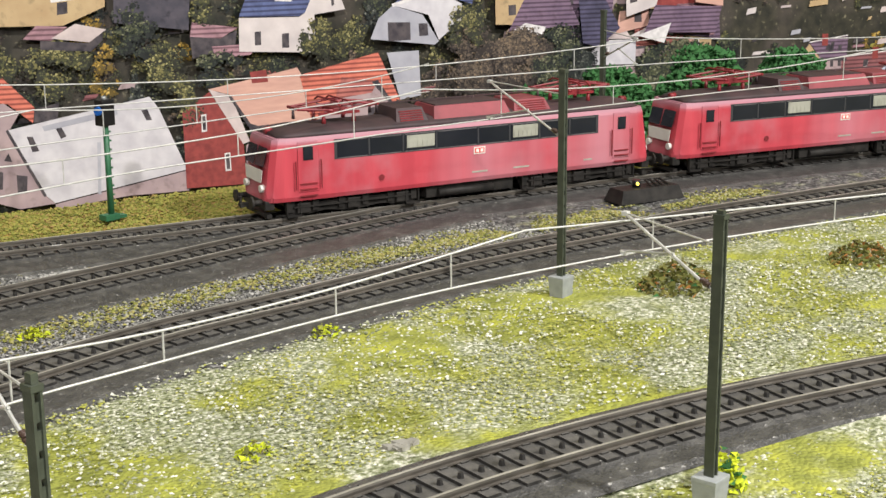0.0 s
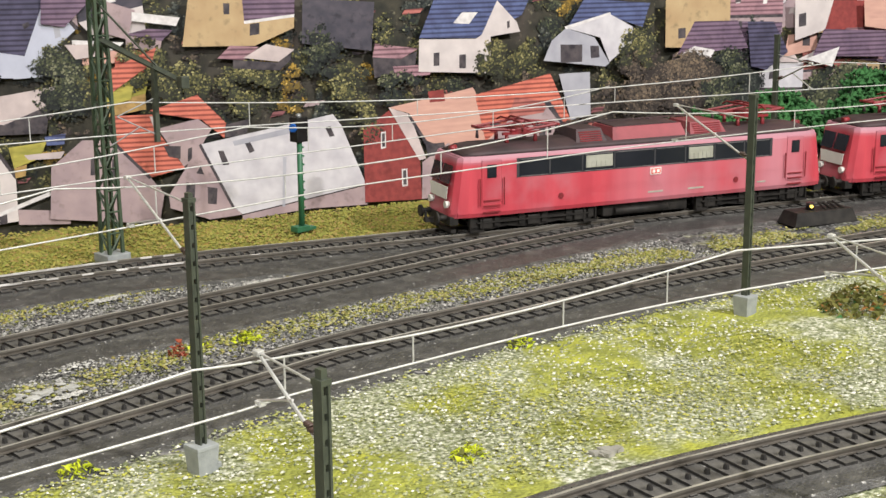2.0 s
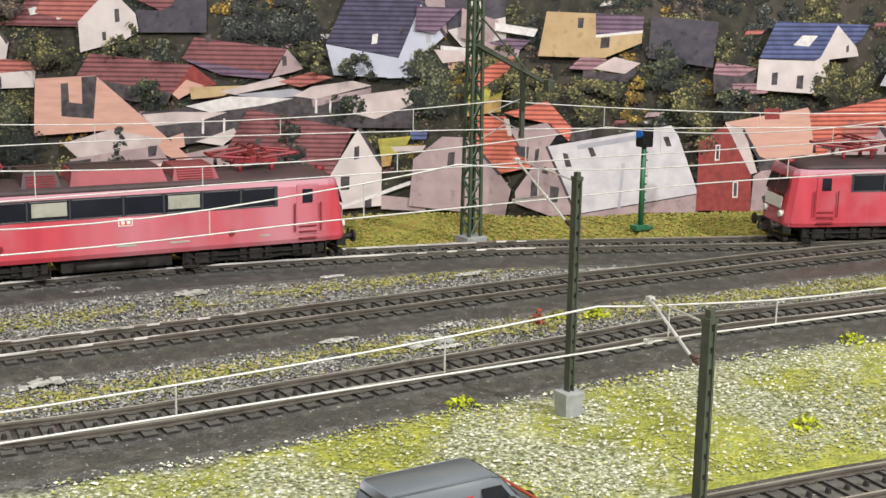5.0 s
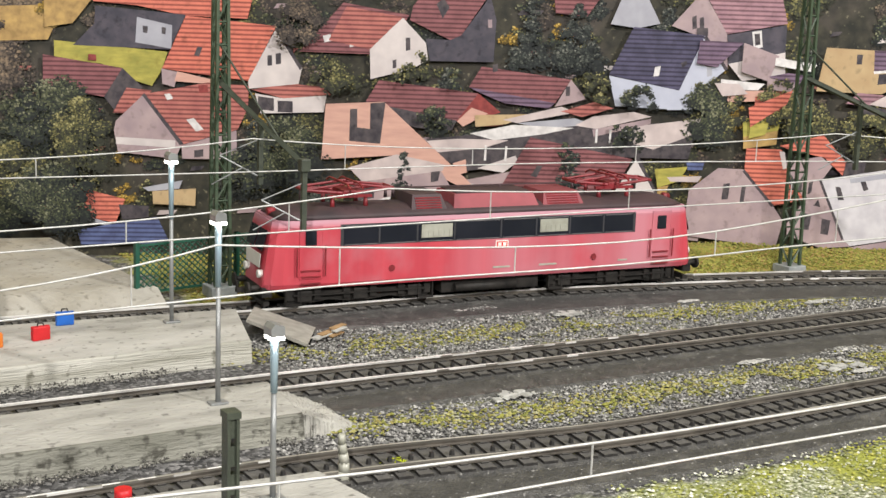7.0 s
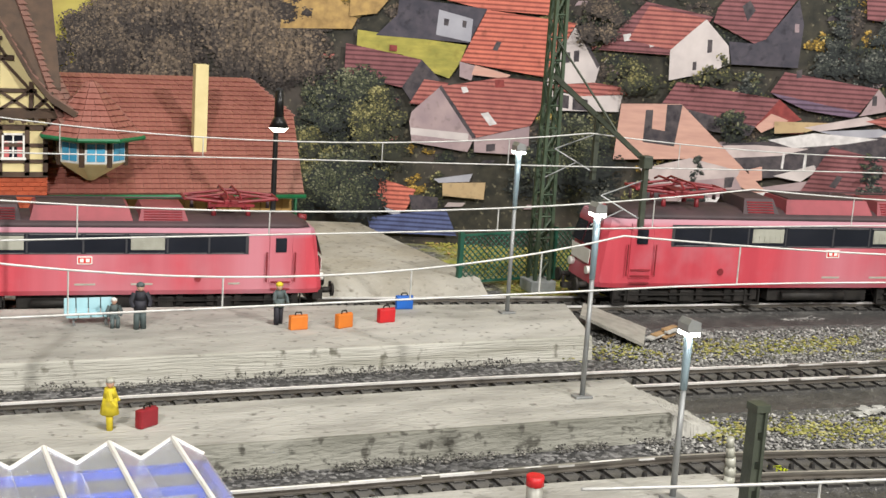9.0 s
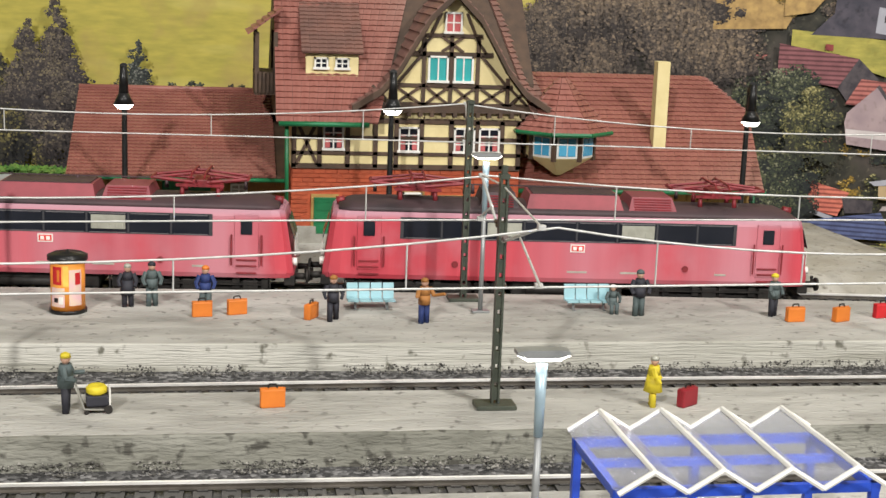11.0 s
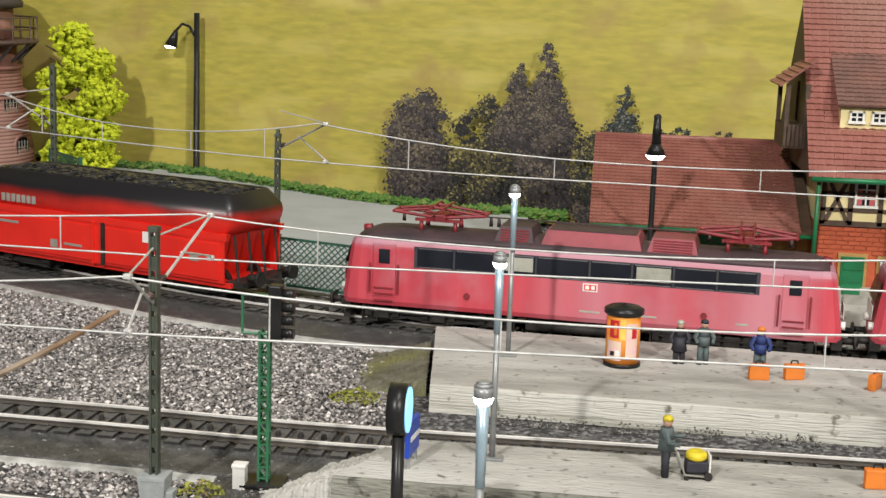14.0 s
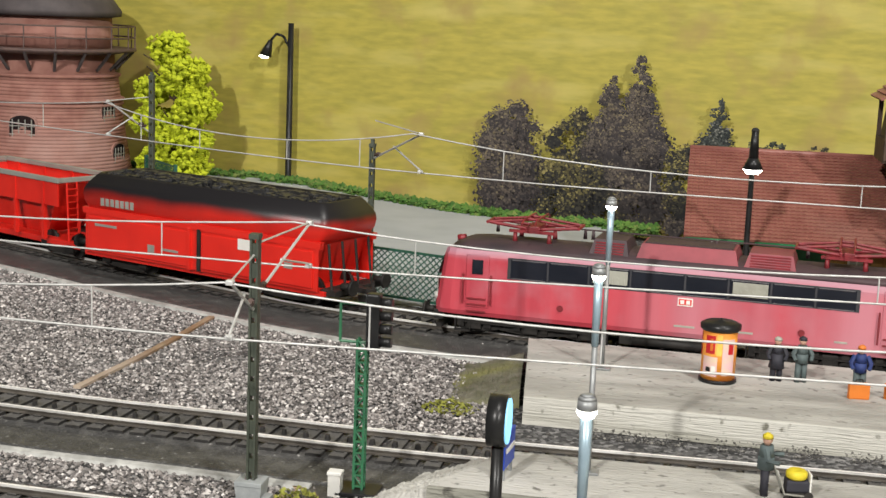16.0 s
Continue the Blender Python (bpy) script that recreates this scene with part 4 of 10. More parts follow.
def house(s, z, g, hw, ax, az, fx, fr, fe, wall, roof, windows=1):
    """A printed house: a gable g wide with its apex at (ax, az), and a roof running off to fx with far ridge fr and far eave fe."""
    near = 0 if fx < g / 2 else g
    far = g - near
    polys = [(0, [(s, z), (s + g, z), (s + g, z + hw), (s + ax, z + az), (s, z + hw)])]
    drop = hw - 0.25
    polys.append((1, [(s + near, z), (s + near, z + hw), (s + fx, z + fe), (s + fx, z + fe - drop)]))
    over = 0.18 if near else -0.18
    polys.append((2, [(s + near + over, z + hw - 0.12), (s + ax, z + az + 0.06), (s + fx, z + fr), (s + fx, z + fe - 0.1)]))
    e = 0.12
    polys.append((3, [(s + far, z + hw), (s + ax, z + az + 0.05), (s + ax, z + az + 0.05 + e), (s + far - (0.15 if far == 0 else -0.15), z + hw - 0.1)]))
    # shadow band printed under the eave, ridge line, roof windows, a side wall's windows
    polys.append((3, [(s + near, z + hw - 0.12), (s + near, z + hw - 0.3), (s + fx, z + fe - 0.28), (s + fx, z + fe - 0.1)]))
    polys.append((4, [(s + ax, z + az + 0.06), (s + fx, z + fr), (s + fx, z + fr + 0.07), (s + ax, z + az + 0.14)]))
    rng = random.Random(int(s * 13 + z))
    for k in range(rng.choice((1, 2, 3))):
        f, g2 = rng.uniform(0.25, 0.8), rng.uniform(0.35, 0.7)
        lx, hx = s + near + (fx - near) * f, s + ax + (fx - ax) * f
        lz, hz = z + hw + (fe - hw) * f, z + az + (fr - az) * f
        px, pz = lx + (hx - lx) * g2, lz + (hz - lz) * g2
        polys.append((rng.choice((4, 5)), [(px - 0.16, pz - 0.2), (px + 0.14, pz - 0.18), (px + 0.2, pz + 0.2), (px - 0.1, pz + 0.18)]))
    for k in range(3):
        f = 0.2 + 0.27 * k
        px, pz = s + near + (fx - near) * f, z + (hw + (fe - hw) * f + (fe - drop) * f) / 2
        polys.append((5, [(px - 0.13, pz - 0.2), (px + 0.13, pz - 0.2), (px + 0.13, pz + 0.2), (px - 0.13, pz + 0.2)]))
    if windows:
        for wx in ((0.3, 0.62) if g > 2.5 else (0.5,)):
            a, b, q = s + g * wx, z + hw * 0.75, min(0.28, g * 0.09)
            polys.append((4, [(a - q, b - q * 1.3), (a + q, b - q * 1.3), (a + q, b + q * 1.3), (a - q, b + q * 1.3)]))
            polys.append((5, [(a - q * 0.7, b - q), (a + q * 0.7, b - q), (a + q * 0.7, b + q), (a - q * 0.7, b + q)]))
        cx, cz = (s + ax + fx * 0.4 + (s - s) - ax * 0.4), z + az + (fr - az) * 0.4
        polys.append((6, [(cx - 0.25, cz - 0.35), (cx + 0.25, cz - 0.35), (cx + 0.25, cz + 0.45), (cx - 0.25, cz + 0.45)]))
        rx, rz = s + (near + fx) / 2 * 0.9 + ax * 0.1, z + (hw + fr + fe + az) / 4
        polys.append((5, [(rx - 0.2, rz - 0.25), (rx + 0.2, rz - 0.22), (rx + 0.25, rz + 0.25), (rx - 0.15, rz + 0.22)]))
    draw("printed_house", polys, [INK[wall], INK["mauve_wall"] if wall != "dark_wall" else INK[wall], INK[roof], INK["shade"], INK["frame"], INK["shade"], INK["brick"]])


def town_floor():
    """The town's gardens, printed from the big trees to the wall's far end."""
    m = mat("print_gardens", (0.02, 0.021, 0.017), (0.055, 0.05, 0.036), 1.6, 0.55, 0, 0, stain=(0.085, 0.07, 0.062), spec=0.3, speck=((0.2, 0.18, 0.12), 3.0, 0.62, 0.74))
    bm = bmesh.new()
    ss = np.arange(177, RUN[-1] - 0.5, 2.0)
    rows = [[bm.verts.new(on_wall(s, z, 0.03)) for z in (-14, 22)] for s in ss]
    for r, q in zip(rows, rows[1:]):
        bm.faces.new((r[0], q[0], q[1], r[1]))
    part("printed_gardens", bm, m, BACK)
    rng = random.Random(5)
    roofs = ("maroon_tile", "red_tile", "mauve_tile", "purple_tile", "orange_tile", "slate_tile", "white_tile")
    walls = ("white_wall", "mauve_wall", "mauve_wall", "yellow_wall", "blue_wall")
    for row in range(7):
        z = 14.5 - row * 2.4
        LAYER[0] = 0.06
        for k in range(26):
            s = 186 + k * 4.4 + rng.uniform(-1.5, 1.5)
            LAYER[0] = 0.06 + 0.02 * row + 0.03 * (k % 2)
            zz = z + rng.uniform(-0.8, 0.8)
            what = rng.random() if s > 262 else 0.3 * rng.random()
            if what < 0.45:
                leafy(s, zz, rng.uniform(1.8, 4.2), rng.uniform(1.5, 3.4), rng.choice(("dark", "olive", "olive", "olive", "brown", "conifer")))
            elif what < 0.8:
                w, h = rng.uniform(1.4, 2.6), rng.uniform(0.9, 1.5)
                run = rng.choice((-1, 1)) * rng.uniform(2.2, 4.2)
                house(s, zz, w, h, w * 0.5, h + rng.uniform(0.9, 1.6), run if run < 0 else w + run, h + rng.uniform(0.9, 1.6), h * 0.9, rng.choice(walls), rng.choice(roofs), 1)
            for q in range(3 if s > 262 else 0):
                a, b = s + rng.uniform(-2.5, 2.5), zz + rng.uniform(-0.9, 0.9)
                w, h = rng.uniform(0.3, 1.7), rng.uniform(0.15, 0.55)
                patch(a, b, w, h * 0.25, w * 0.95 + 0.1, h, 0.12, h * 0.8, rng.choice(("pale_roof", "pale_roof", "mauve_wall", "mauve_tile", "yellow_wall", "grey_wall", "white_wall", "salmon", "shade", "lawn")))
            for q in range(2 if s < 262 else 0):
                leafy(s + rng.uniform(-2.5, 2.5), zz + rng.uniform(-1.4, 1.0), rng.uniform(1.2, 2.6), rng.uniform(0.9, 2.2), rng.choice(("olive", "dark", "olive", "brown", "autumn", "conifer")))
            if s < 262:
                w = rng.uniform(0.5, 1.5)
                patch(s + rng.uniform(-2, 2), zz + rng.uniform(-0.9, 0.9), w, 0.1, w + 0.2, 0.35, 0.2, 0.3, rng.choice(("pale_roof", "mauve_wall", "shade", "shade", "white_wall", "red_tile", "maroon_tile")))
            if what > 0.6:
                leafy(s + rng.uniform(-2, 2), zz - 0.8, rng.uniform(1.0, 2.2), rng.uniform(0.8, 1.6), rng.choice(("olive", "olive", "dark", "autumn")))


town_floor()
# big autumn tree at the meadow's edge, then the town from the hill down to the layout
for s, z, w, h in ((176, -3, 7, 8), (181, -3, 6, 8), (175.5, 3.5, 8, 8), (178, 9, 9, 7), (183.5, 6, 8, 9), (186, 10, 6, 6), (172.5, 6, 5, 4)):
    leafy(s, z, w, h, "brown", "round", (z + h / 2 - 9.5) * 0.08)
patch(184.2, 11.7, 5.2, 0.3, 4.2, -1.8, -0.1, -2.0, "autumn")
leafy(184.8, 10.2, 3.0, 2.2, "brown")
leafy(188.4, 10.4, 2.0, 1.8, "autumn")
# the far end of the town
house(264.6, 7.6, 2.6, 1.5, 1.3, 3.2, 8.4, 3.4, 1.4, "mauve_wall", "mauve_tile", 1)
patch(265.2, 7.9, 1.6, 0.8, 7.8, 0.5, 7.5, -2.2, 0.9, -1.6, "purple_tile")
patch(275.2, 6.3, 1.6, 1.6, 5.8, 1.5, 6.0, -0.8, "purple_tile")
patch(275.9, 9.7, 5.0, -0.1, 5.1, -1.9, 0.1, -2.0, "brick")
patch(271.5, 5.9, 0.7, 0.9, 2.4, 0.6, 2.9, -0.1, "pale_roof")
patch(265.3, 6.7, 2.0, 0.4, 2.4, -0.5, 0.0, -0.5, "white_wall")
leafy(264.2, 1.8, 4.9, 4.4, "brown")
leafy(268.2, 0.6, 6.2, 6.2, "dark")
leafy(270.8, 2.7, 2.5, 6.5, "conifer")
leafy(277.9, 0.4, 7.3, 5.3, "dark")
leafy(268.0, -2.0, 12.5, 4.8, "dark")
patch(270.41, 5.68, 1.42, 2.20, 1.94, 2.64, 3.05, 1.00, 0.94, -0.28, "slate_tile")
patch(276.20, 6.10, 1.59, 1.79, 4.95, 1.79, 4.48, -0.32, "mauve_tile")
patch(274.15, 5.96, 2.03, 0.79, 2.61, -0.12, "white_wall")
patch(273.20, 6.18, 0.24, 1.41, 2.40, 1.45, 2.43, 0.41, "salmon")
patch(273.97, 7.71, 2.04, -0.08, 2.02, 0.48, -0.01, 0.55, "yellow_wall")
patch(274.54, 6.86, 0.54, -0.02, 0.52, 0.67, -0.02, 0.69, "shade")
patch(265.85, 7.23, 0.25, 1.31, 3.86, 1.18, 2.84, -0.35, "purple_tile")
patch(265.29, 7.74, 0.56, -0.02, 0.55, 0.64, 0.00, 0.66, "shade")
# the town from the hill down to the houses at the layout's edge
printed(188.22, 12.61, ("autumn", 0.00, 0.00, 3.05, 0.11, 1.63, -1.70, -0.01, -1.98))
printed(188.75, 9.88, ("lawn", 0.00, 0.00, 6.66, -0.51, 6.33, -1.57, 5.71, -2.57, 4.54, -2.24, 2.76, -1.32, 0.00, -1.11))
printed(190.94, 12.93, ("orange_tile", 0.00, 0.00, 9.68, 0.38, 9.22, -1.45, 5.45, -1.38, 2.66, -0.87, 0.12, -0.70), ("dark_wall", 0.23, -0.96, 5.56, -1.33, 4.58, -3.42, -1.09, -3.31, 0.16, -2.02), ("grey_wall", 2.66, -1.55, 4.74, -1.98, 4.69, -3.37, 2.56, -3.05), ("shade", 3.00, -2.05, 3.31, -2.08, 3.27, -2.49, 3.00, -2.45), ("shade", 4.12, -2.10, 4.38, -2.13, 4.34, -2.53, 4.12, -2.50))
printed(218.42, 14.01, ("maroon_tile", 0.00, 0.00, 3.32, 0.14, 2.11, -1.71, 0.21, -1.57), ("grey_wall", 3.54, -2.10, 4.33, -0.04, 5.43, 0.00, 6.52, -1.98, 5.16, -2.30))
leafy(204.0, 10.3, 3.4, 2.7, "dark")
leafy(217.2, 8.8, 2.5, 4.4, "conifer")
leafy(220.0, 8.9, 3.3, 4.2, "conifer")
printed(205.91, 12.64, ("maroon_tile", 0.00, 0.00, 3.96, -0.62, 2.48, -3.02, -2.60, -3.00), ("frame", -1.21, -2.01, -0.76, -1.90, -0.66, -2.30, -1.11, -2.40), ("frame", 0.31, -2.26, 0.75, -2.11, 0.88, -2.50, 0.44, -2.65))
printed(207.62, 8.13, ("white_wall", 0.00, 0.00, -0.08, 1.91, 1.87, 3.72, 3.29, 2.27, 3.45, 1.27, 2.46, 0.67), ("red_tile", -1.52, 4.29, 1.87, 3.76, -0.07, 1.79, -2.57, 2.25), ("shade", 2.06, 2.55, 2.33, 2.56, 2.36, 1.83, 2.09, 1.77), ("shade", 1.31, 1.18, 1.53, 1.23, 1.55, 0.74, 1.33, 0.69))
printed(210.76, 13.49, ("maroon_tile", 0.00, 0.00, 4.01, 0.16, 2.25, -2.56, 1.60, -2.86, -0.86, -1.76, -0.67, -0.91), ("dark_wall", 3.92, -0.17, 4.33, -1.59, 4.25, -4.09, 0.42, -4.15, 0.13, -2.83, 1.60, -2.86, 2.25, -2.56), ("shade", 0.71, -0.74, 1.14, -0.39, 1.50, -0.93, 1.09, -1.61), ("mauve_wall", 3.81, -1.57, 4.06, -1.56, 4.09, -2.04, 3.84, -2.05))
leafy(210.5, 8.0, 1.7, 1.9, "olive")
printed(225.61, 11.93, ("mauve_wall", 0.00, 0.00, 1.78, 2.11, 3.36, -0.35, 3.54, -2.39, 2.01, -0.67), ("mauve_tile", 1.77, 2.22, 6.39, 2.40, 6.98, 0.35, 3.37, -0.39), ("dark_wall", 3.37, -0.44, 6.94, 0.28, 6.97, -1.35, 3.57, -2.16), ("white_wall", 3.57, -2.16, 6.97, -1.35, 7.06, -2.75, 4.46, -3.15), ("frame", 4.86, -0.20, 5.43, -0.09, 5.57, -1.10, 5.04, -1.21), ("shade", 5.01, -0.33, 5.33, -0.27, 5.42, -0.93, 5.11, -1.01), ("shade", 1.20, 0.55, 1.45, 0.67, 1.52, -0.09, 1.26, -0.17), ("shade", 1.65, 0.51, 1.90, 0.60, 1.97, -0.19, 1.71, -0.24))
printed(188.09, 9.04, ("maroon_tile", 0.00, 0.00, 4.64, -0.70, 3.53, -2.45, 2.86, -2.34, -0.01, -1.92), ("shade", 4.64, -0.70, 5.84, -1.83, 5.21, -2.53, 4.32, -3.47, 3.53, -2.45), ("red_tile", 4.87, -1.87, 6.38, -2.00, 5.26, -3.44, 4.05, -3.39), ("brick", 2.64, 0.08, 3.10, 0.05, 3.11, -0.31, 2.64, -0.28))
printed(200.42, 7.27, ("red_tile", 0.00, 0.00, 2.37, 0.43, 4.38, 0.29, 4.85, -0.17, 1.94, -0.47), ("white_wall", 0.23, -0.22, 1.94, -0.47, 4.56, -0.22, 4.43, -1.23, 0.60, -1.43), ("shade", 0.42, -0.39, 1.38, -0.49, 1.40, -1.26, 0.44, -1.17), ("shade", 1.61, -0.62, 2.52, -0.63, 2.54, -1.31, 1.63, -1.30))
printed(196.50, 11.55, ("orange_tile", 0.00, 0.00, 5.41, -0.45, 3.75, -3.77, -1.42, -3.18), ("white_wall", 5.41, -0.54, 6.99, -2.85, 6.79, -3.85, 3.76, -4.24, 3.75, -3.75), ("shade", 5.41, -0.45, 6.99, -2.85, 6.86, -3.03, 5.35, -0.68), ("shade", 4.89, -2.21, 5.16, -2.16, 5.18, -2.79, 4.90, -2.82), ("shade", 5.38, -2.08, 5.70, -2.02, 5.72, -2.68, 5.40, -2.73), ("shade", 0.70, -1.82, 1.00, -1.85, 0.78, -2.40, 0.48, -2.34), ("mauve_wall", -1.46, -3.18, -0.47, -3.37, -0.68, -4.28, -1.41, -4.08), ("salmon", -0.51, -3.32, 1.71, -3.78, 1.35, -4.02, -0.69, -3.92))
leafy(205.8, 7.2, 4.1, 2.0, "olive")
leafy(188.8, 2.8, 5.4, 4.9, "dark")
leafy(187.7, 1.6, 4.9, 4.8, "dark")
printed(192.19, 4.58, ("mauve_wall", 0.00, 0.00, 0.11, 0.58, 1.78, 2.22, 4.08, -0.71, 3.68, -1.64, 0.23, -1.29), ("red_tile", 1.78, 2.22, 5.61, 3.04, 8.11, 2.91, 8.05, 1.54, 7.44, 0.24, 4.08, -0.76), ("shade", 1.69, 2.17, 1.83, 2.31, 4.17, -0.71, 3.94, -0.81), ("mauve_wall", 4.04, -0.80, 7.37, 0.19, 7.41, -1.58, 4.09, -1.63), ("white_wall", 0.11, -0.38, 3.67, -0.52, 3.67, -0.98, 0.12, -0.81), ("frame", 4.33, 0.76, 4.78, 0.87, 5.39, 0.19, 4.93, 0.05), ("frame", 3.02, 2.26, 3.36, 2.32, 3.55, 2.01, 3.19, 1.91), ("shade", 4.81, -1.10, 5.36, -1.01, 5.37, -1.45, 4.82, -1.54), ("brick", 5.05, 2.84, 5.61, 2.90, 5.67, 2.45, 5.12, 2.38))
printed(214.31, 9.12, ("maroon_tile", 0.00, 0.00, 5.43, -0.61, 4.53, -2.05, -0.73, -1.26), ("purple_tile", -0.73, -1.26, 4.53, -2.05, 4.15, -2.40, 1.44, -2.16, -0.10, -1.56), ("mauve_wall", 5.43, -0.61, 6.41, -1.73, 5.79, -1.95, 4.52, -2.27), ("shade", 5.12, -1.04, 5.38, -1.00, 5.41, -1.58, 5.15, -1.61), ("shade", 0.65, 0.11, 0.96, 0.22, 0.98, -0.25, 0.68, -0.32))
printed(208.15, 8.10, ("maroon_tile", 0.00, 0.00, 6.02, -0.60, 4.78, -2.29, -0.78, -1.32), ("brick", 6.02, -0.60, 7.41, -1.70, 5.21, -2.50, 4.78, -2.29), ("salmon", 4.78, -2.33, 5.64, -1.47, 6.67, -1.80, 5.16, -2.64), ("shade", -0.78, -1.32, 4.78, -2.29, 4.50, -2.90, 2.34, -2.80, -0.65, -2.06))
leafy(211.6, 4.5, 2.3, 2.2, "dark")
printed(223.35, 11.79, ("slate_tile", 0.00, 0.00, 4.30, -0.37, 2.97, -3.71, -1.35, -2.90), ("blue_wall", 4.30, -0.37, 5.72, -2.34, 5.18, -2.81, 3.79, -4.84, 2.29, -4.91, 2.97, -3.66), ("blue_wall", -1.34, -2.95, 2.97, -3.71, 2.39, -4.86, -0.87, -4.77), ("shade", 4.36, -0.31, 5.81, -2.33, 5.64, -2.43, 4.23, -0.53), ("shade", 3.78, 0.07, 4.44, 0.09, 4.48, -0.39, 3.81, -0.31), ("grey_wall", 4.52, -2.14, 4.82, -2.02, 4.88, -2.73, 4.58, -2.83), ("frame", 1.41, -2.34, 1.74, -2.28, 1.68, -2.86, 1.34, -2.92), ("shade", 2.95, -2.05, 3.27, -1.90, 3.34, -2.12, 3.04, -2.32))
leafy(223.6, 6.7, 2.7, 1.6, "dark")
leafy(221.2, 7.1, 1.9, 2.1, "olive")
leafy(228.3, 7.7, 2.0, 1.3, "olive")
printed(228.77, 8.86, ("frame", 0.00, 0.00, 2.70, -0.20, 2.29, -0.60, 0.05, -0.63), ("salmon", 0.19, -0.71, 3.25, -0.58, 3.31, -1.21, 0.52, -1.37))
printed(230.94, 7.87, ("orange_tile", 0.00, 0.00, 1.74, 0.48, 1.62, -0.87, -0.01, -1.17), ("lawn", -0.66, -1.38, 1.80, -0.82, 1.53, -2.01, -0.56, -2.46), ("autumn", -0.56, -2.46, 1.53, -2.01, 1.50, -2.87, -0.50, -3.19))
printed(211.11, 4.64, ("shade", 0.00, 0.00, 8.97, 1.15, 16.45, 1.52, 16.01, -0.71, 10.25, -0.73, 5.39, -1.42, 2.53, -1.87, 0.18, -0.77), ("yellow_wall", 2.88, 1.55, 6.36, 1.72, 4.81, 1.06, 2.96, 0.83), ("pale_roof", 4.61, 1.32, 8.12, 2.24, 9.03, 1.91, 5.47, 1.15), ("grey_wall", 5.47, 1.15, 8.97, 1.56, 10.11, 1.22, 7.21, 0.87), ("frame", 2.62, 0.43, 5.25, 1.04, 8.96, 0.97, 7.20, 0.54, 4.13, 0.06), ("pale_roof", 0.03, -0.11, 1.95, 0.08, 5.04, 0.09, 3.46, -0.45, 0.61, -0.81), ("pale_roof", 8.97, 1.12, 10.07, 1.70, 12.49, 2.07, 13.63, 1.81, 10.28, 0.95), ("pale_roof", 12.26, 1.14, 16.63, 1.79, 16.28, 0.81, 13.84, -0.18, 12.47, 0.13), ("mauve_wall", 10.06, 0.91, 13.59, 1.68, 13.58, 1.37, 10.16, 0.47), ("red_tile", 8.11, 1.95, 10.09, 2.58, 11.29, 2.24, 9.41, 1.65))
printed(214.26, 2.95, ("white_wall", 0.00, 0.00, 2.30, 0.85, 2.51, 0.50, 1.61, -0.22), ("mauve_wall", -0.86, -0.78, 2.27, -0.08, 1.57, -1.43, -0.44, -1.34), ("salmon", -1.48, 0.26, -0.70, 0.53, -0.62, -0.29, -1.29, -0.45))
printed(214.68, 4.37, ("frame", 0.00, 0.00, 0.13, 0.00, 0.10, -0.93, -0.03, -0.93))
printed(215.93, 4.37, ("frame", 0.00, 0.00, 0.13, 0.00, 0.10, -0.93, -0.03, -0.93))
printed(221.39, 5.57, ("frame", 0.00, 0.00, 0.13, 0.00, 0.12, -0.82, -0.02, -0.82))
printed(222.22, 5.58, ("frame", 0.00, 0.00, 0.13, 0.00, 0.12, -0.82, -0.01, -0.82))
printed(223.15, 5.58, ("frame", 0.00, 0.00, 0.13, 0.00, 0.12, -0.82, -0.01, -0.82))
leafy(228.1, 4.5, 3.6, 4.2, "dark")
leafy(229.8, 5.1, 1.6, 3.1, "olive")
leafy(223.6, 4.3, 2.5, 1.6, "dark")
printed(204.96, 6.57, ("salmon", 0.00, 0.00, 3.55, 0.24, 3.90, -0.08, 9.00, -4.60, 8.21, -4.74, 5.21, -3.41, 4.36, -2.98, -0.21, -3.39), ("shade", 1.49, -0.27, 1.92, -0.23, 1.94, -1.36, 2.71, -1.44, 2.71, 0.13, 3.62, 0.22, 3.35, -2.32, 1.46, -2.20), ("salmon", 2.07, 0.12, 2.63, 0.17, 2.59, -1.23, 2.03, -1.19), ("pale_roof", 1.45, -3.83, 4.36, -2.93, 7.34, -3.47, 7.19, -3.85, 2.32, -4.67), ("mauve_wall", 1.83, -4.76, 7.11, -3.85, 7.80, -4.92, 7.11, -5.86, 2.24, -6.10), ("shade", 6.49, -3.94, 7.06, -3.85, 6.95, -4.48, 6.51, -4.57), ("shade", 1.65, -4.94, 3.10, -4.71, 3.05, -5.65, 1.99, -5.88), ("frame", 1.30, -6.42, 3.79, -5.60, 9.09, -4.58, 9.11, -5.05, 5.30, -6.09, 1.41, -6.78))
leafy(209.8, 0.1, 1.8, 3.8, "conifer")
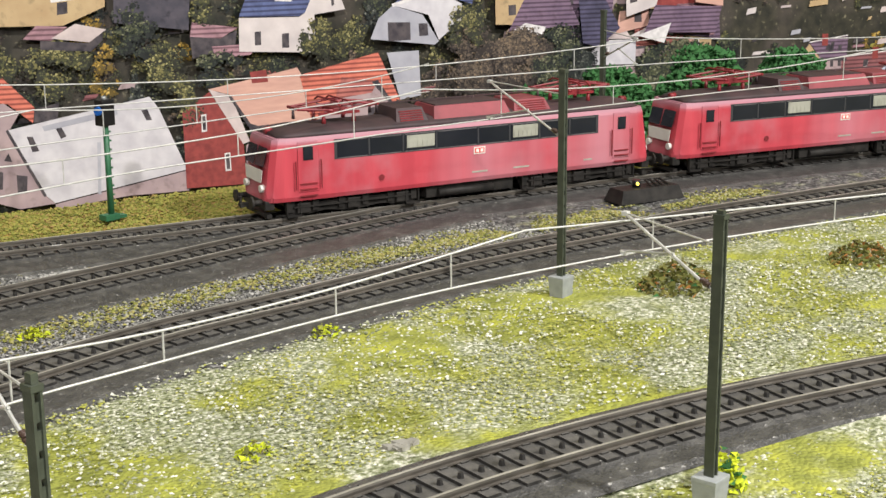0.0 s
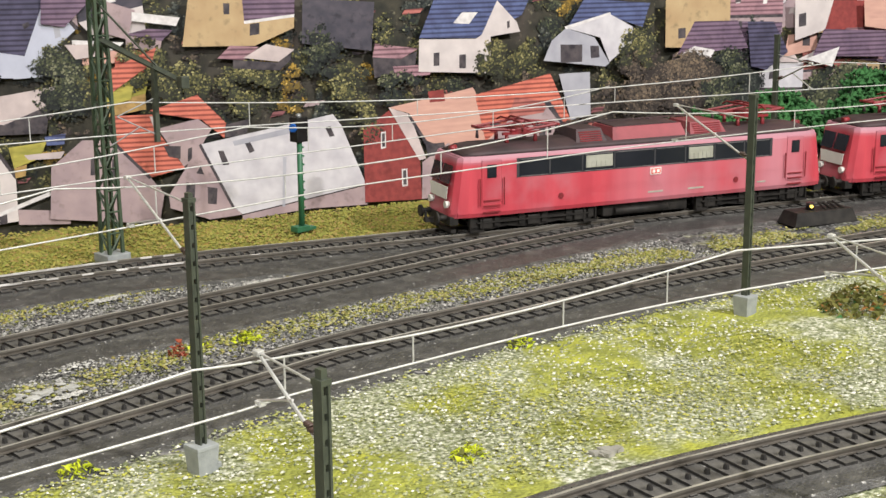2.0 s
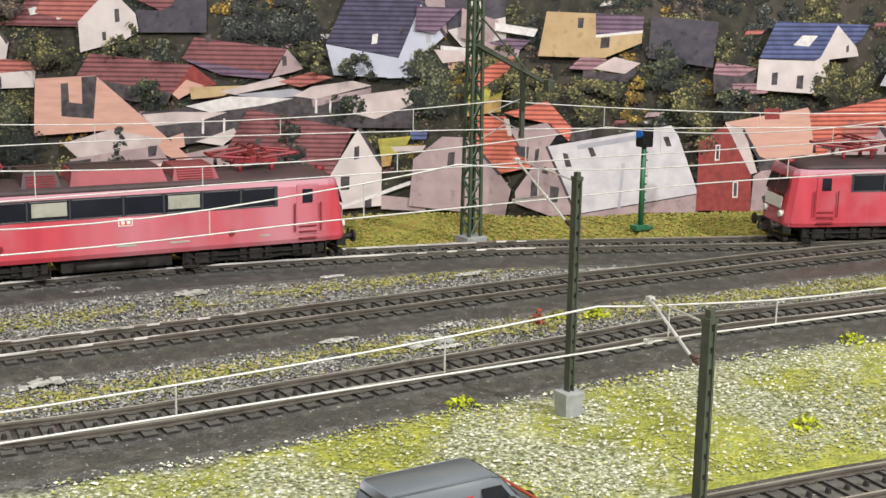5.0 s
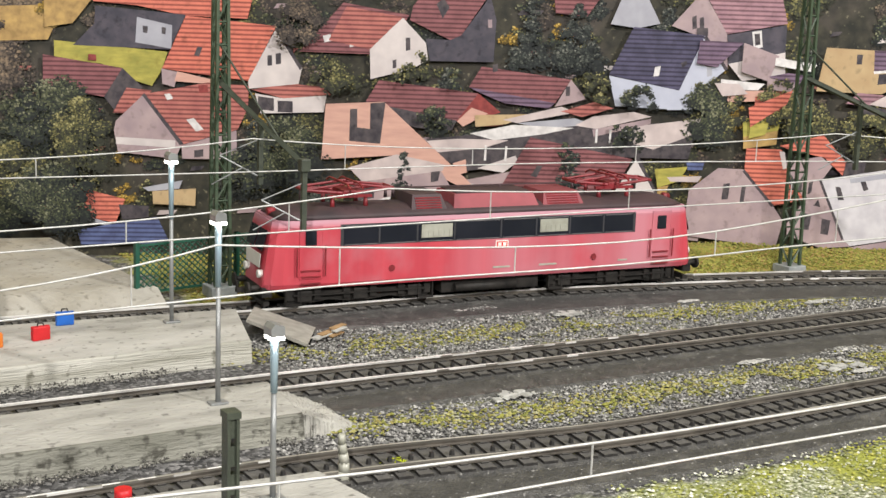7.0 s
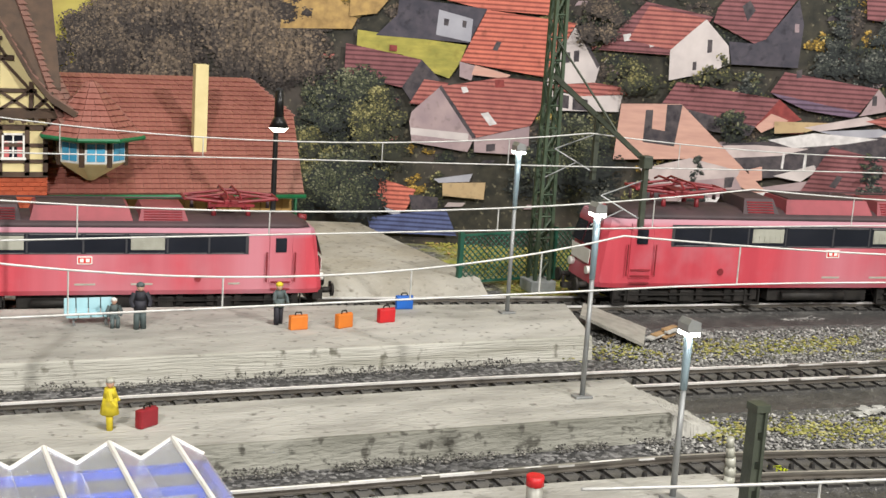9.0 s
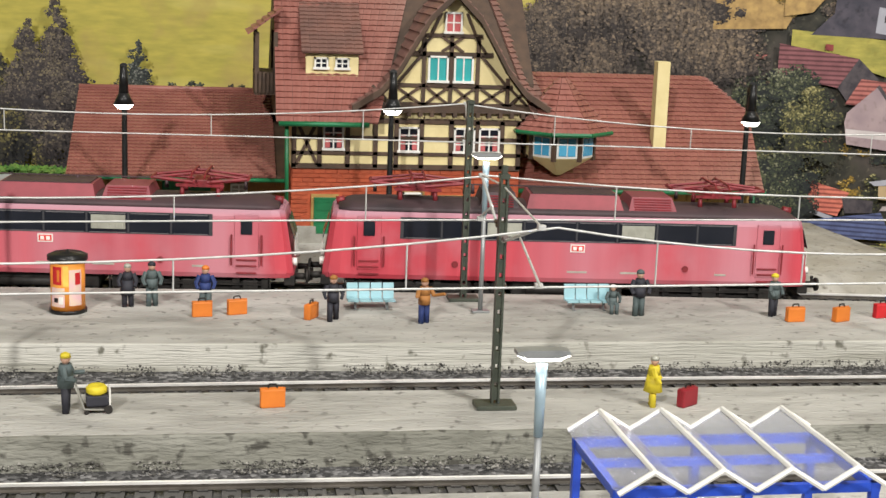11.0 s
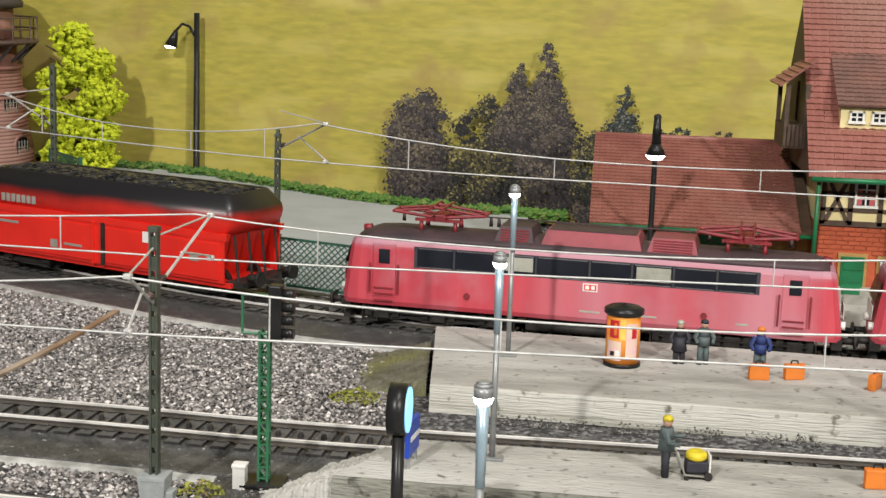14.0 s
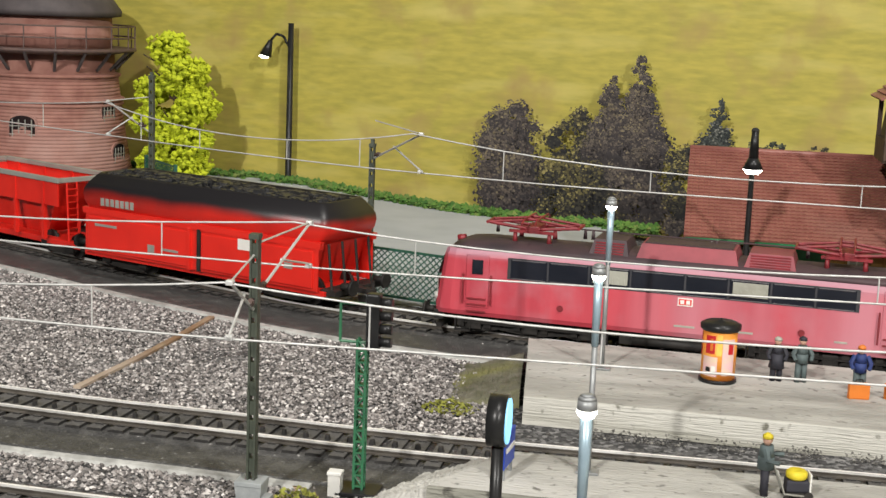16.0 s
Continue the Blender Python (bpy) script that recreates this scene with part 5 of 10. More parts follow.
printed(217.43, 4.96, ("maroon_tile", 0.00, 0.00, 6.27, -1.13, 4.90, -3.87, -1.67, -3.08), ("white_wall", 6.58, -0.99, 7.94, -3.32, 7.92, -5.74, 4.85, -6.06, 4.88, -3.87), ("mauve_wall", -1.68, -3.17, 4.88, -3.97, 4.85, -6.06, 0.27, -6.11, -0.33, -3.84), ("shade", 6.63, -0.90, 8.03, -3.32, 7.89, -3.41, 6.49, -1.13), ("shade", 6.30, -2.20, 6.59, -2.11, 6.58, -2.88, 6.27, -2.97), ("shade", 5.48, -4.01, 6.01, -3.96, 6.00, -4.78, 5.47, -4.83), ("shade", 6.94, -5.33, 7.34, -5.23, 7.34, -5.83, 6.93, -5.87), ("shade", 0.50, -1.69, 0.83, -1.73, 0.48, -2.45, 0.11, -2.36), ("mauve_wall", 7.93, -5.10, 10.62, -5.32, 10.62, -6.06, 7.92, -5.94), ("frame", 4.85, -6.01, 9.68, -4.18, 9.72, -4.41, 5.18, -6.10))
leafy(220.0, -1.2, 2.8, 6.2, "conifer")
printed(225.11, 3.26, ("lawn", 0.00, 0.00, 2.01, 0.23, 1.56, -0.67, 0.22, -1.13), ("blue_roof", 1.90, 0.50, 3.01, 0.63, 2.90, 0.05, 2.01, 0.00), ("pale_roof", 0.78, -0.45, 2.90, -0.33, 2.67, -0.71, 1.00, -0.72), ("autumn", 0.22, -1.13, 0.89, -0.95, 0.77, -1.58, 0.26, -1.67))
printed(188.95, 1.41, ("orange_tile", 0.00, 0.00, 3.89, -0.98, 3.31, -2.44, -1.50, -1.59), ("grey_wall", 1.34, -1.99, 3.08, -2.49, 2.81, -2.68, 1.23, -2.20), ("blue_roof", 1.00, -2.90, 5.82, -2.04, 6.60, -3.69, 1.23, -3.81), ("yellow_wall", 5.53, -0.46, 8.18, -0.24, 8.13, -1.31, 5.58, -1.25), ("grey_wall", 4.96, -0.25, 7.35, 0.24, 7.17, -0.27, 5.30, -0.47), ("shade", 3.49, -1.31, 5.31, -1.38, 5.32, -2.08, 3.72, -2.24))
leafy(186.5, -0.1, 4.0, 3.9, "olive")
printed(227.35, 11.14, ("purple_tile", 0.00, 0.00, 2.64, -0.06, 1.11, -1.57, -0.12, -1.40), ("mauve_wall", 2.64, -0.06, 4.82, -0.78, 4.28, -2.32, 2.60, -1.80), ("pale_roof", 1.03, -2.51, 2.54, -2.53, 3.10, -3.12, 1.56, -3.30), ("purple_tile", 4.22, -2.05, 5.41, -1.78, 6.73, -1.89, 6.12, -2.46), ("mauve_wall", 4.22, -2.09, 6.12, -2.46, 6.01, -3.03, 4.21, -2.74), ("frame", 4.62, -0.87, 7.15, -1.23, 6.93, -1.67, 4.59, -1.35))
printed(234.99, 10.96, ("yellow_wall", 0.00, 0.00, 2.89, -0.07, 2.97, -1.44, 5.72, -1.13, 5.69, -1.76, 3.50, -2.68, -0.43, -2.62), ("purple_tile", 2.89, -0.07, 5.77, -0.15, 5.73, -1.01, 2.97, -1.44), ("frame", 2.94, -1.32, 5.73, -1.01, 5.72, -1.17, 2.97, -1.48), ("shade", 3.27, -1.49, 3.80, -1.43, 3.77, -2.05, 3.23, -2.12), ("shade", 1.86, -0.34, 2.21, -0.35, 2.18, -0.93, 1.87, -0.94))
printed(241.19, 10.80, ("dark_wall", 0.00, 0.00, 4.04, -0.30, 3.83, -3.01, -0.10, -2.47))
leafy(232.4, 5.7, 2.8, 3.3, "olive")
leafy(234.7, 4.7, 3.3, 3.0, "olive")
leafy(238.1, 4.4, 3.9, 3.2, "olive")
printed(230.54, 7.20, ("orange_tile", 0.00, 0.00, 2.61, 1.15, 2.32, 0.30, 0.19, -1.17), ("lawn", 0.19, -1.17, 1.29, -0.89, 1.13, -1.60, 0.14, -1.87))
printed(236.40, 7.65, ("mauve_tile", 0.00, 0.00, 0.72, 0.68, 2.29, 0.57, 1.46, -0.13), ("pale_roof", 1.43, -0.01, 2.69, 0.71, 4.27, 0.36, 3.36, -0.28), ("shade", 0.87, -0.11, 3.34, -0.32, 4.06, 0.21, 4.05, -0.19, 3.42, -0.77, 0.85, -0.57))
leafy(242.3, 6.1, 2.6, 3.6, "dark")
leafy(240.6, 5.5, 1.2, 1.7, "autumn")
leafy(243.8, 4.6, 2.6, 2.8, "olive")
leafy(245.9, 8.1, 1.8, 1.7, "olive")
printed(245.20, 8.19, ("mauve_tile", 0.00, 0.00, 2.52, -0.37, 1.51, -0.92, -0.15, -0.75), ("shade", -0.15, -0.75, 1.51, -0.92, 2.45, -0.51, 2.32, -1.43, -0.06, -1.94), ("mauve_tile", 1.02, -1.33, 3.54, -1.29, 3.19, -1.89, 1.22, -2.00))
printed(248.71, 10.60, ("blue_roof", 0.00, 0.00, 6.13, -0.21, 5.63, -1.14, 2.60, -2.32, -0.93, -2.21), ("white_wall", -0.93, -2.27, 2.59, -2.37, 3.56, -1.83, 3.52, -4.41, -0.98, -4.10), ("shade", -0.07, -3.07, 0.29, -3.05, 0.28, -3.81, -0.08, -3.81), ("shade", 1.52, -3.25, 1.94, -3.23, 1.93, -4.05, 1.51, -4.02), ("frame", 1.68, -0.84, 2.69, -0.87, 2.14, -1.51, 1.14, -1.43))
printed(252.68, 10.37, ("white_wall", 0.00, 0.00, 1.35, -1.31, 1.55, -1.85, -0.43, -2.06, -1.22, -2.32), ("shade", 0.66, -1.26, 0.83, -1.17, 0.86, -1.57, 0.69, -1.66))
leafy(252.6, 5.7, 3.5, 2.4, "olive")
leafy(246.7, 4.4, 3.7, 2.3, "dark")
printed(227.25, 2.09, ("mauve_wall", 0.00, 0.00, 1.70, 1.40, 3.32, 1.35, 5.20, -0.79, 5.92, -1.77, 5.57, -3.45, -0.23, -2.83), ("orange_tile", 3.33, 2.65, 5.49, 2.65, 5.75, 1.70, 7.10, -0.38, 5.26, -0.82, 3.30, 1.39), ("orange_tile", 5.37, 2.87, 8.00, 3.63, 8.27, 2.22, 5.97, 2.65), ("orange_tile", 8.00, 3.59, 9.48, 2.00, 9.34, 1.18, 8.17, 2.22), ("mauve_wall", 5.76, 1.86, 7.93, 2.31, 8.67, 1.72, 7.51, -0.04, 7.06, -0.32), ("white_wall", 5.35, 2.56, 5.69, 2.50, 5.89, 1.50, 5.66, 1.47), ("shade", 6.01, 0.89, 6.94, 0.84, 6.89, 0.12, 6.28, 0.27), ("shade", 7.32, 0.66, 7.56, 0.77, 7.51, 0.00, 7.28, -0.03), ("shade", 2.09, 0.43, 2.49, 0.49, 2.42, -0.50, 2.02, -0.54), ("shade", 3.22, 0.29, 3.47, 0.35, 3.40, -0.66, 3.15, -0.67), ("shade", 3.32, 1.35, 5.28, -0.80, 5.15, -0.91, 3.19, 1.24))
printed(236.69, 4.01, ("shade", 0.00, 0.00, 1.30, 0.26, 1.16, -0.58, -0.04, -0.72))
printed(235.25, 2.97, ("white_tile", 0.00, 0.00, 7.44, 1.37, 7.91, 0.71, 9.27, -2.76, 2.16, -4.06, 1.59, -3.50), ("mauve_wall", -1.84, -2.77, 0.00, 0.00, 1.68, -3.61, 2.16, -4.08, 0.35, -4.25, -1.79, -3.49), ("mauve_wall", 2.16, -4.12, 9.31, -2.81, 9.32, -3.95, 6.06, -3.97, 2.15, -4.41), ("shade", -0.08, -0.05, 0.04, 0.06, 1.74, -3.60, 1.62, -3.71), ("shade", -0.87, -2.07, -0.37, -2.21, -0.46, -3.12, -0.90, -3.10), ("shade", 0.29, -2.39, 0.84, -2.49, 0.75, -3.41, 0.28, -3.34), ("shade", -0.29, -1.60, -0.03, -1.21, 0.14, -1.69), ("shade", 0.96, -0.39, 1.26, -0.41, 1.55, -1.20, 1.19, -1.22), ("shade", 6.97, 0.66, 7.29, 0.70, 7.51, 0.11, 7.22, 0.09), ("shade", 2.38, 0.14, 2.68, 0.17, 2.99, -0.50, 2.70, -0.61), ("grey_wall", 1.78, 0.11, 5.65, 0.83, 5.73, 0.52, 1.87, -0.16), ("grey_wall", 4.55, -0.92, 4.75, -0.93, 4.58, -3.77, 4.42, -3.75), ("shade", 9.25, -2.13, 9.46, -2.14, 9.36, -3.89, 9.19, -3.88))
leafy(244.6, 2.7, 2.3, 2.5, "olive")
printed(244.41, 3.36, ("brick", 0.00, 0.00, 1.53, 1.04, 3.33, -1.98, 3.41, -4.26, 0.03, -4.21), ("salmon", 1.49, 1.19, 6.64, 2.07, 8.25, -0.70, 8.24, -1.09, 5.26, -1.49, 3.76, -0.87, 2.71, 0.80), ("pale_roof", 1.49, 1.19, 2.71, 0.76, 3.69, -1.88, 3.29, -1.98), ("mauve_wall", 3.46, -2.08, 5.08, -1.05, 5.40, -1.42, 8.24, -1.09, 8.20, -4.29, 4.97, -4.19, 3.41, -4.26), ("shade", 2.71, 0.80, 3.76, -0.87, 5.26, -1.45, 5.21, -1.57, 3.62, -1.03, 2.60, 0.68), ("brick", 3.83, 1.99, 4.78, 2.06, 4.88, 1.38, 3.95, 1.36), ("frame", 1.02, -0.18, 1.30, -0.16, 1.31, -1.12, 1.01, -1.15), ("shade", 1.08, -0.27, 1.25, -0.24, 1.25, -1.03, 1.08, -1.04), ("frame", 2.21, -2.41, 2.54, -2.39, 2.56, -3.42, 2.23, -3.43), ("shade", 2.27, -2.50, 2.47, -2.47, 2.50, -3.33, 2.30, -3.33), ("shade", 3.67, -1.07, 4.80, -1.01, 4.91, -1.66, 3.76, -1.80), ("shade", 6.25, -1.44, 6.97, -1.39, 6.96, -2.04, 6.28, -2.09), ("shade", 4.07, -3.37, 5.23, -2.76, 5.68, -3.77, 4.28, -4.08), ("shade", 5.93, -3.14, 6.65, -3.10, 6.68, -4.09, 5.96, -4.06))
printed(251.18, 4.98, ("orange_tile", 0.00, 0.00, 5.12, 0.97, 6.67, -2.10, 5.17, -1.90, 2.67, -1.41, 0.69, -2.77), ("mauve_wall", 0.68, -2.95, 2.30, -1.60, 4.92, -0.83, 5.97, -2.09, 5.97, -3.87, 1.90, -4.03, 0.67, -3.81), ("red_tile", 2.68, -0.29, 5.07, -0.71, 4.67, -1.34, 2.18, -1.55), ("shade", 4.67, -0.73, 5.07, -0.62, 6.07, -2.01, 5.87, -2.08), ("shade", 4.37, -2.26, 4.82, -2.19, 4.82, -3.07, 4.36, -3.14), ("shade", 1.91, -3.49, 2.51, -3.36, 2.50, -4.09, 1.95, -4.15), ("shade", 0.95, -1.63, 1.93, -1.85, 1.92, -2.22, 0.99, -2.06), ("grey_wall", 5.72, 0.91, 7.86, 0.93, 7.97, -1.74, 6.57, -1.91))
printed(251.85, 0.73, ("shade", 0.00, 0.00, 3.49, 0.01, 3.48, -0.99, -0.02, -1.31), ("salmon", 0.24, 0.07, 1.23, 0.15, 2.48, -0.01, 2.78, -0.37, 1.23, -0.51, 0.29, -0.29))
leafy(256.3, -1.0, 2.5, 2.2, "autumn")
leafy(258.0, -0.7, 2.3, 4.0, "brown")
printed(258.57, 10.27, ("blue_roof", 0.00, 0.00, 4.53, -0.35, 4.04, -1.79, 1.73, -1.05, -1.03, -1.51), ("grey_wall", -2.76, -3.54, -2.21, -2.38, -1.23, -1.67, 0.75, -2.29, 1.81, -3.88, 1.51, -4.08), ("white_tile", -1.23, -1.67, 1.73, -0.92, 3.39, -1.76, 3.30, -2.73, 1.81, -3.81, 1.12, -2.31), ("shade", -1.60, -2.63, -0.09, -2.69, -0.08, -3.72, -1.57, -3.73), ("shade", 0.46, -2.78, 1.05, -2.81, 1.11, -3.51, 0.51, -3.53), ("frame", -1.33, -1.58, 1.78, -0.83, 1.83, -0.96, -1.23, -1.76))
printed(264.18, 10.10, ("yellow_wall", 0.00, 0.00, 4.59, -0.13, 4.63, -1.53, 2.49, -1.68, 1.23, -2.98, 0.06, -2.93), ("purple_tile", 2.09, -1.40, 5.16, -1.44, 6.02, -3.18, 0.93, -3.41), ("slate_tile", 5.90, -1.53, 7.82, -1.59, 8.98, -3.53, 7.41, -4.62, 6.27, -4.34), ("shade", 0.94, -1.80, 1.46, -1.78, 1.47, -2.38, 0.96, -2.43))
printed(273.50, 9.83, ("white_wall", 0.00, 0.00, 2.85, -0.08, 2.32, -1.96, 0.12, -2.58), ("salmon", 5.14, -0.14, 7.37, -0.20, 7.44, -2.14, 5.30, -1.83), ("purple_tile", 2.27, -1.91, 7.33, -2.18, 6.93, -3.84, 1.48, -3.61), ("frame", 0.94, -3.78, 3.48, -3.08, 3.00, -4.34), ("shade", 0.31, -0.92, 0.85, -0.83, 0.89, -1.64, 0.35, -1.73))
printed(265.36, 6.72, ("frame", 0.00, 0.00, 0.95, 0.46, 2.40, 0.17, 2.21, -0.32, 0.98, -0.54))
leafy(262.8, 3.0, 3.9, 4.5, "brown")
leafy(266.3, 2.8, 5.3, 4.1, "brown")
leafy(262.2, 5.8, 2.8, 2.7, "olive")
leafy(268.7, 2.7, 3.7, 4.4, "dark")
# garden trees and bushes in front of the houses
for s, z, w, h, tone in (
    (185.8, 0.0, 4.4, 3.9, "olive"), (188.6, -1.6, 5.2, 4.4, "dark"), (184.6, -3.0, 5.0, 3.8, "dark"), (187.4, 3.4, 3.0, 3.2, "dark"), (190.4, 1.6, 3.8, 5.0, "olive"),
    (202.6, 1.2, 4.8, 4.6, "dark"), (199.9, 1.0, 2.4, 2.6, "dark"), (203.4, 9.8, 3.0, 3.2, "brown"), (206.0, 7.0, 2.6, 2.2, "olive"), (209.9, 7.8, 2.2, 1.3, "olive"),
    (212.7, 7.7, 1.1, 1.5, "dark"), (211.6, 4.8, 2.1, 2.0, "dark"), (221.4, 7.0, 1.5, 1.9, "olive"), (224.0, 6.7, 2.5, 1.7, "dark"), (219.6, 2.4, 1.1, 2.5, "dark"), (222.9, 4.5, 2.4, 1.5, "dark"),
):
    leafy(s, z, w, h, tone)
# shrubs and firs on the meadow
for q in range(7):
    leafy(135.6 + q * 1.9, -0.8, 3.0, 3.2, "meadow" if q in (2, 3, 4) else "shrub")
leafy(136.5, -0.2, 4.6, 7.2, "shrub")
leafy(141.0, -0.1, 5.0, 6.8, "meadow")
leafy(144.4, 0.3, 5.0, 6.4, "shrub")
leafy(142.9, 3.4, 3.6, 5.4, "shrub", "spire")
leafy(144.6, 3.0, 3.9, 7.2, "shrub", "spire")
leafy(147.4, -0.3, 2.8, 5.4, "meadow")
leafy(149.4, 4.3, 2.5, 3.6, "conifer")
leafy(152.6, 4.4, 3.4, 1.3, "dark")
leafy(155.4, 4.3, 2.3, 1.1, "meadow")


# ---------------------------------------------------------------- overhead line
def h_post(bm, z0, z1, w=0.22):
    """A channel-section post with cross plates."""
    box(bm, -w / 2, -w / 2 + 0.055, -0.13, 0.13, z0, z1)
    box(bm, w / 2 - 0.055, w / 2, -0.13, 0.13, z0, z1)
    k = z0 + 0.2
    while k < z1:
        box(bm, -w / 2 + 0.04, w / 2 - 0.04, -0.09, 0.09, k, k + 0.36)
        k += 0.5
    box(bm, -w / 2 - 0.02, w / 2 + 0.02, -0.15, 0.15, z1, z1 + 0.12)


def catenary_mast(x, y, z0, z1, arms, label, foot=True):
    """arms: (dx, dy, messenger height, contact height) of each cantilever from the post."""
    t = thing("catenary_mast", x, y, 0, 0, label, "catenary mast", "catenary masts")
    bm = bmesh.new()
    h_post(bm, z0, z1)
    part("post", bm, M_MAST, t)
    bm = bmesh.new()
    if foot:
        v = box(bm, -0.3, 0.3, -0.28, 0.28, 0.02, z0 - 0.1)
        for k in v[4:]:
            k.co.x, k.co.y = k.co.x * 1.18, k.co.y * 1.18
        box(bm, -0.36, 0.36, -0.34, 0.34, z0 - 0.12, z0, 0.02)
        box(bm, 0.3, 0.52, -0.2, 0.2, 0.02, 0.22, 0.02)
    else:
        box(bm, -0.55, 0.55, -0.35, 0.35, z0 - 0.02, z0 + 0.1, 0.02)
    part("foundation", bm, M_FOUND if foot else M_MAST, t, "grey concrete foundation block" if foot else "")
    for dx, dy, zm, zc in arms:
        n = math.hypot(dx, dy)
        ux, uy = dx / n, dy / n
        arm = bmesh.new()
        rod(arm, (ux * 0.2, uy * 0.2, zc + 0.1), (dx, dy, zm), 0.042, n=6)
        rod(arm, (ux * 0.2, uy * 0.2, zm + 0.15), (dx, dy, zm + 0.02), 0.026, n=6)
        rod(arm, (dx * 0.45, dy * 0.45, zc + 0.1 + (zm - zc) * 0.45), (dx * 1.05, dy * 1.05, zc + 0.05), 0.034, n=6)
        a = part("cantilever", arm, M_WIRE, t, "thin silver cantilever arms")
        for q in (0.14, 0.3):
            ins = bmesh.new()
            for k in range(3):
                rod(ins, (ux * (0.2 + q + 0.09 * k), uy * (0.2 + q + 0.09 * k), zc + 0.12 + (zm - zc) * (0.2 + q) / n), (ux * (0.25 + q + 0.09 * k), uy * (0.25 + q + 0.09 * k), zc + 0.14 + (zm - zc) * (0.25 + q) / n), 0.075, n=8)
            part("insulator", ins, M_INSUL, a)
        clamp = bmesh.new()
        for z in (zm, zc + 0.03):
            box(clamp, dx - 0.09, dx + 0.09, dy - 0.09, dy + 0.09, z - 0.05, z + 0.07, 0.02)
        part("clamp", clamp, M_WIRE, a)
    return t


def wire_heights(key, x):
    """Messenger and contact wire over a track; the heights are fitted to the camera's view and change along it."""
    f = min(1, max(0, (x + 17) / 60))
    low, high = {"a": ((7.7, 6.2), (7.5, 6.15)), "b": ((6.5, 5.25), (7.1, 5.8)), "c": ((6.25, 4.95), (7.45, 5.95)), "d": ((6.4, 5.4), (6.4, 5.3))}[key]
    return low[0] + (high[0] - low[0]) * f, low[1] + (high[1] - low[1]) * f


def arm_to(key, x, y, lean=0.0):
    """An arm from a post square to the track, then lean along it."""
    d = np.hypot(LINES[key][:, 0] - x, LINES[key][:, 1] - y)
    px = LINES[key][int(d.argmin()), 0] + lean
    return (px - x, track_y(key, px) - y, *wire_heights(key, px))


GREEN = "grey-green steel catenary mast on a grey foundation"
catenary_mast(73.7, 20.3, 0.85, 8.4, [arm_to("c", 73.7, 20.3, 1.2)], GREEN + " beside turf")
catenary_mast(50.1, 22.6, 0.85, 7.65, [arm_to("c", 50.1, 22.6, 1.6)], GREEN + " at the curve")
catenary_mast(44.8, 11.0, 0.85, 6.6, [arm_to("d", 44.8, 11.0, 0.5)], GREEN + " by the single track")
catenary_mast(60.6, 6.9, 0.85, 7.2, [arm_to("d", 60.6, 6.9, 1.0)], GREEN + " beside a green tuft")
catenary_mast(7.3, 35.0, 0.88, 7.1, [arm_to("b", 7.3, 35.0, 0.1), arm_to("c", 7.3, 35.0, 0.1)], "grey-green catenary mast standing on the island platform", False)
catenary_mast(8.6, 47.5, 0.88, 7.9, [arm_to("a", 8.6, 47.5, 0.1)], "grey-green catenary mast standing on the long platform", False)
catenary_mast(-16.7, 33.1, 0.62, 6.8, [arm_to("b", -16.7, 33.1, -0.3), arm_to("c", -16.7, 33.1, 0.2)], "grey-green catenary mast with arms to both sides")
catenary_mast(-19.4, 56.9, 0.5, 6.75, [arm_to("a", -19.4, 56.9, 3.6)], "grey-green catenary mast behind the coal wagon")
catenary_mast(-31.3, 62.3, 0.5, 8.8, [(-1.3, -1.95, 7.75, 6.2)], "grey-green catenary mast in front of the bright tree")
catenary_mast(18.9, 16.3, 0.85, 6.9, [], "grey-green catenary mast close to the layout edge")
catenary_mast(96, 33.0, 0.5, 8.6, [arm_to("a", 96, 33.0, -0.5)], "grey-green catenary mast behind the back track")


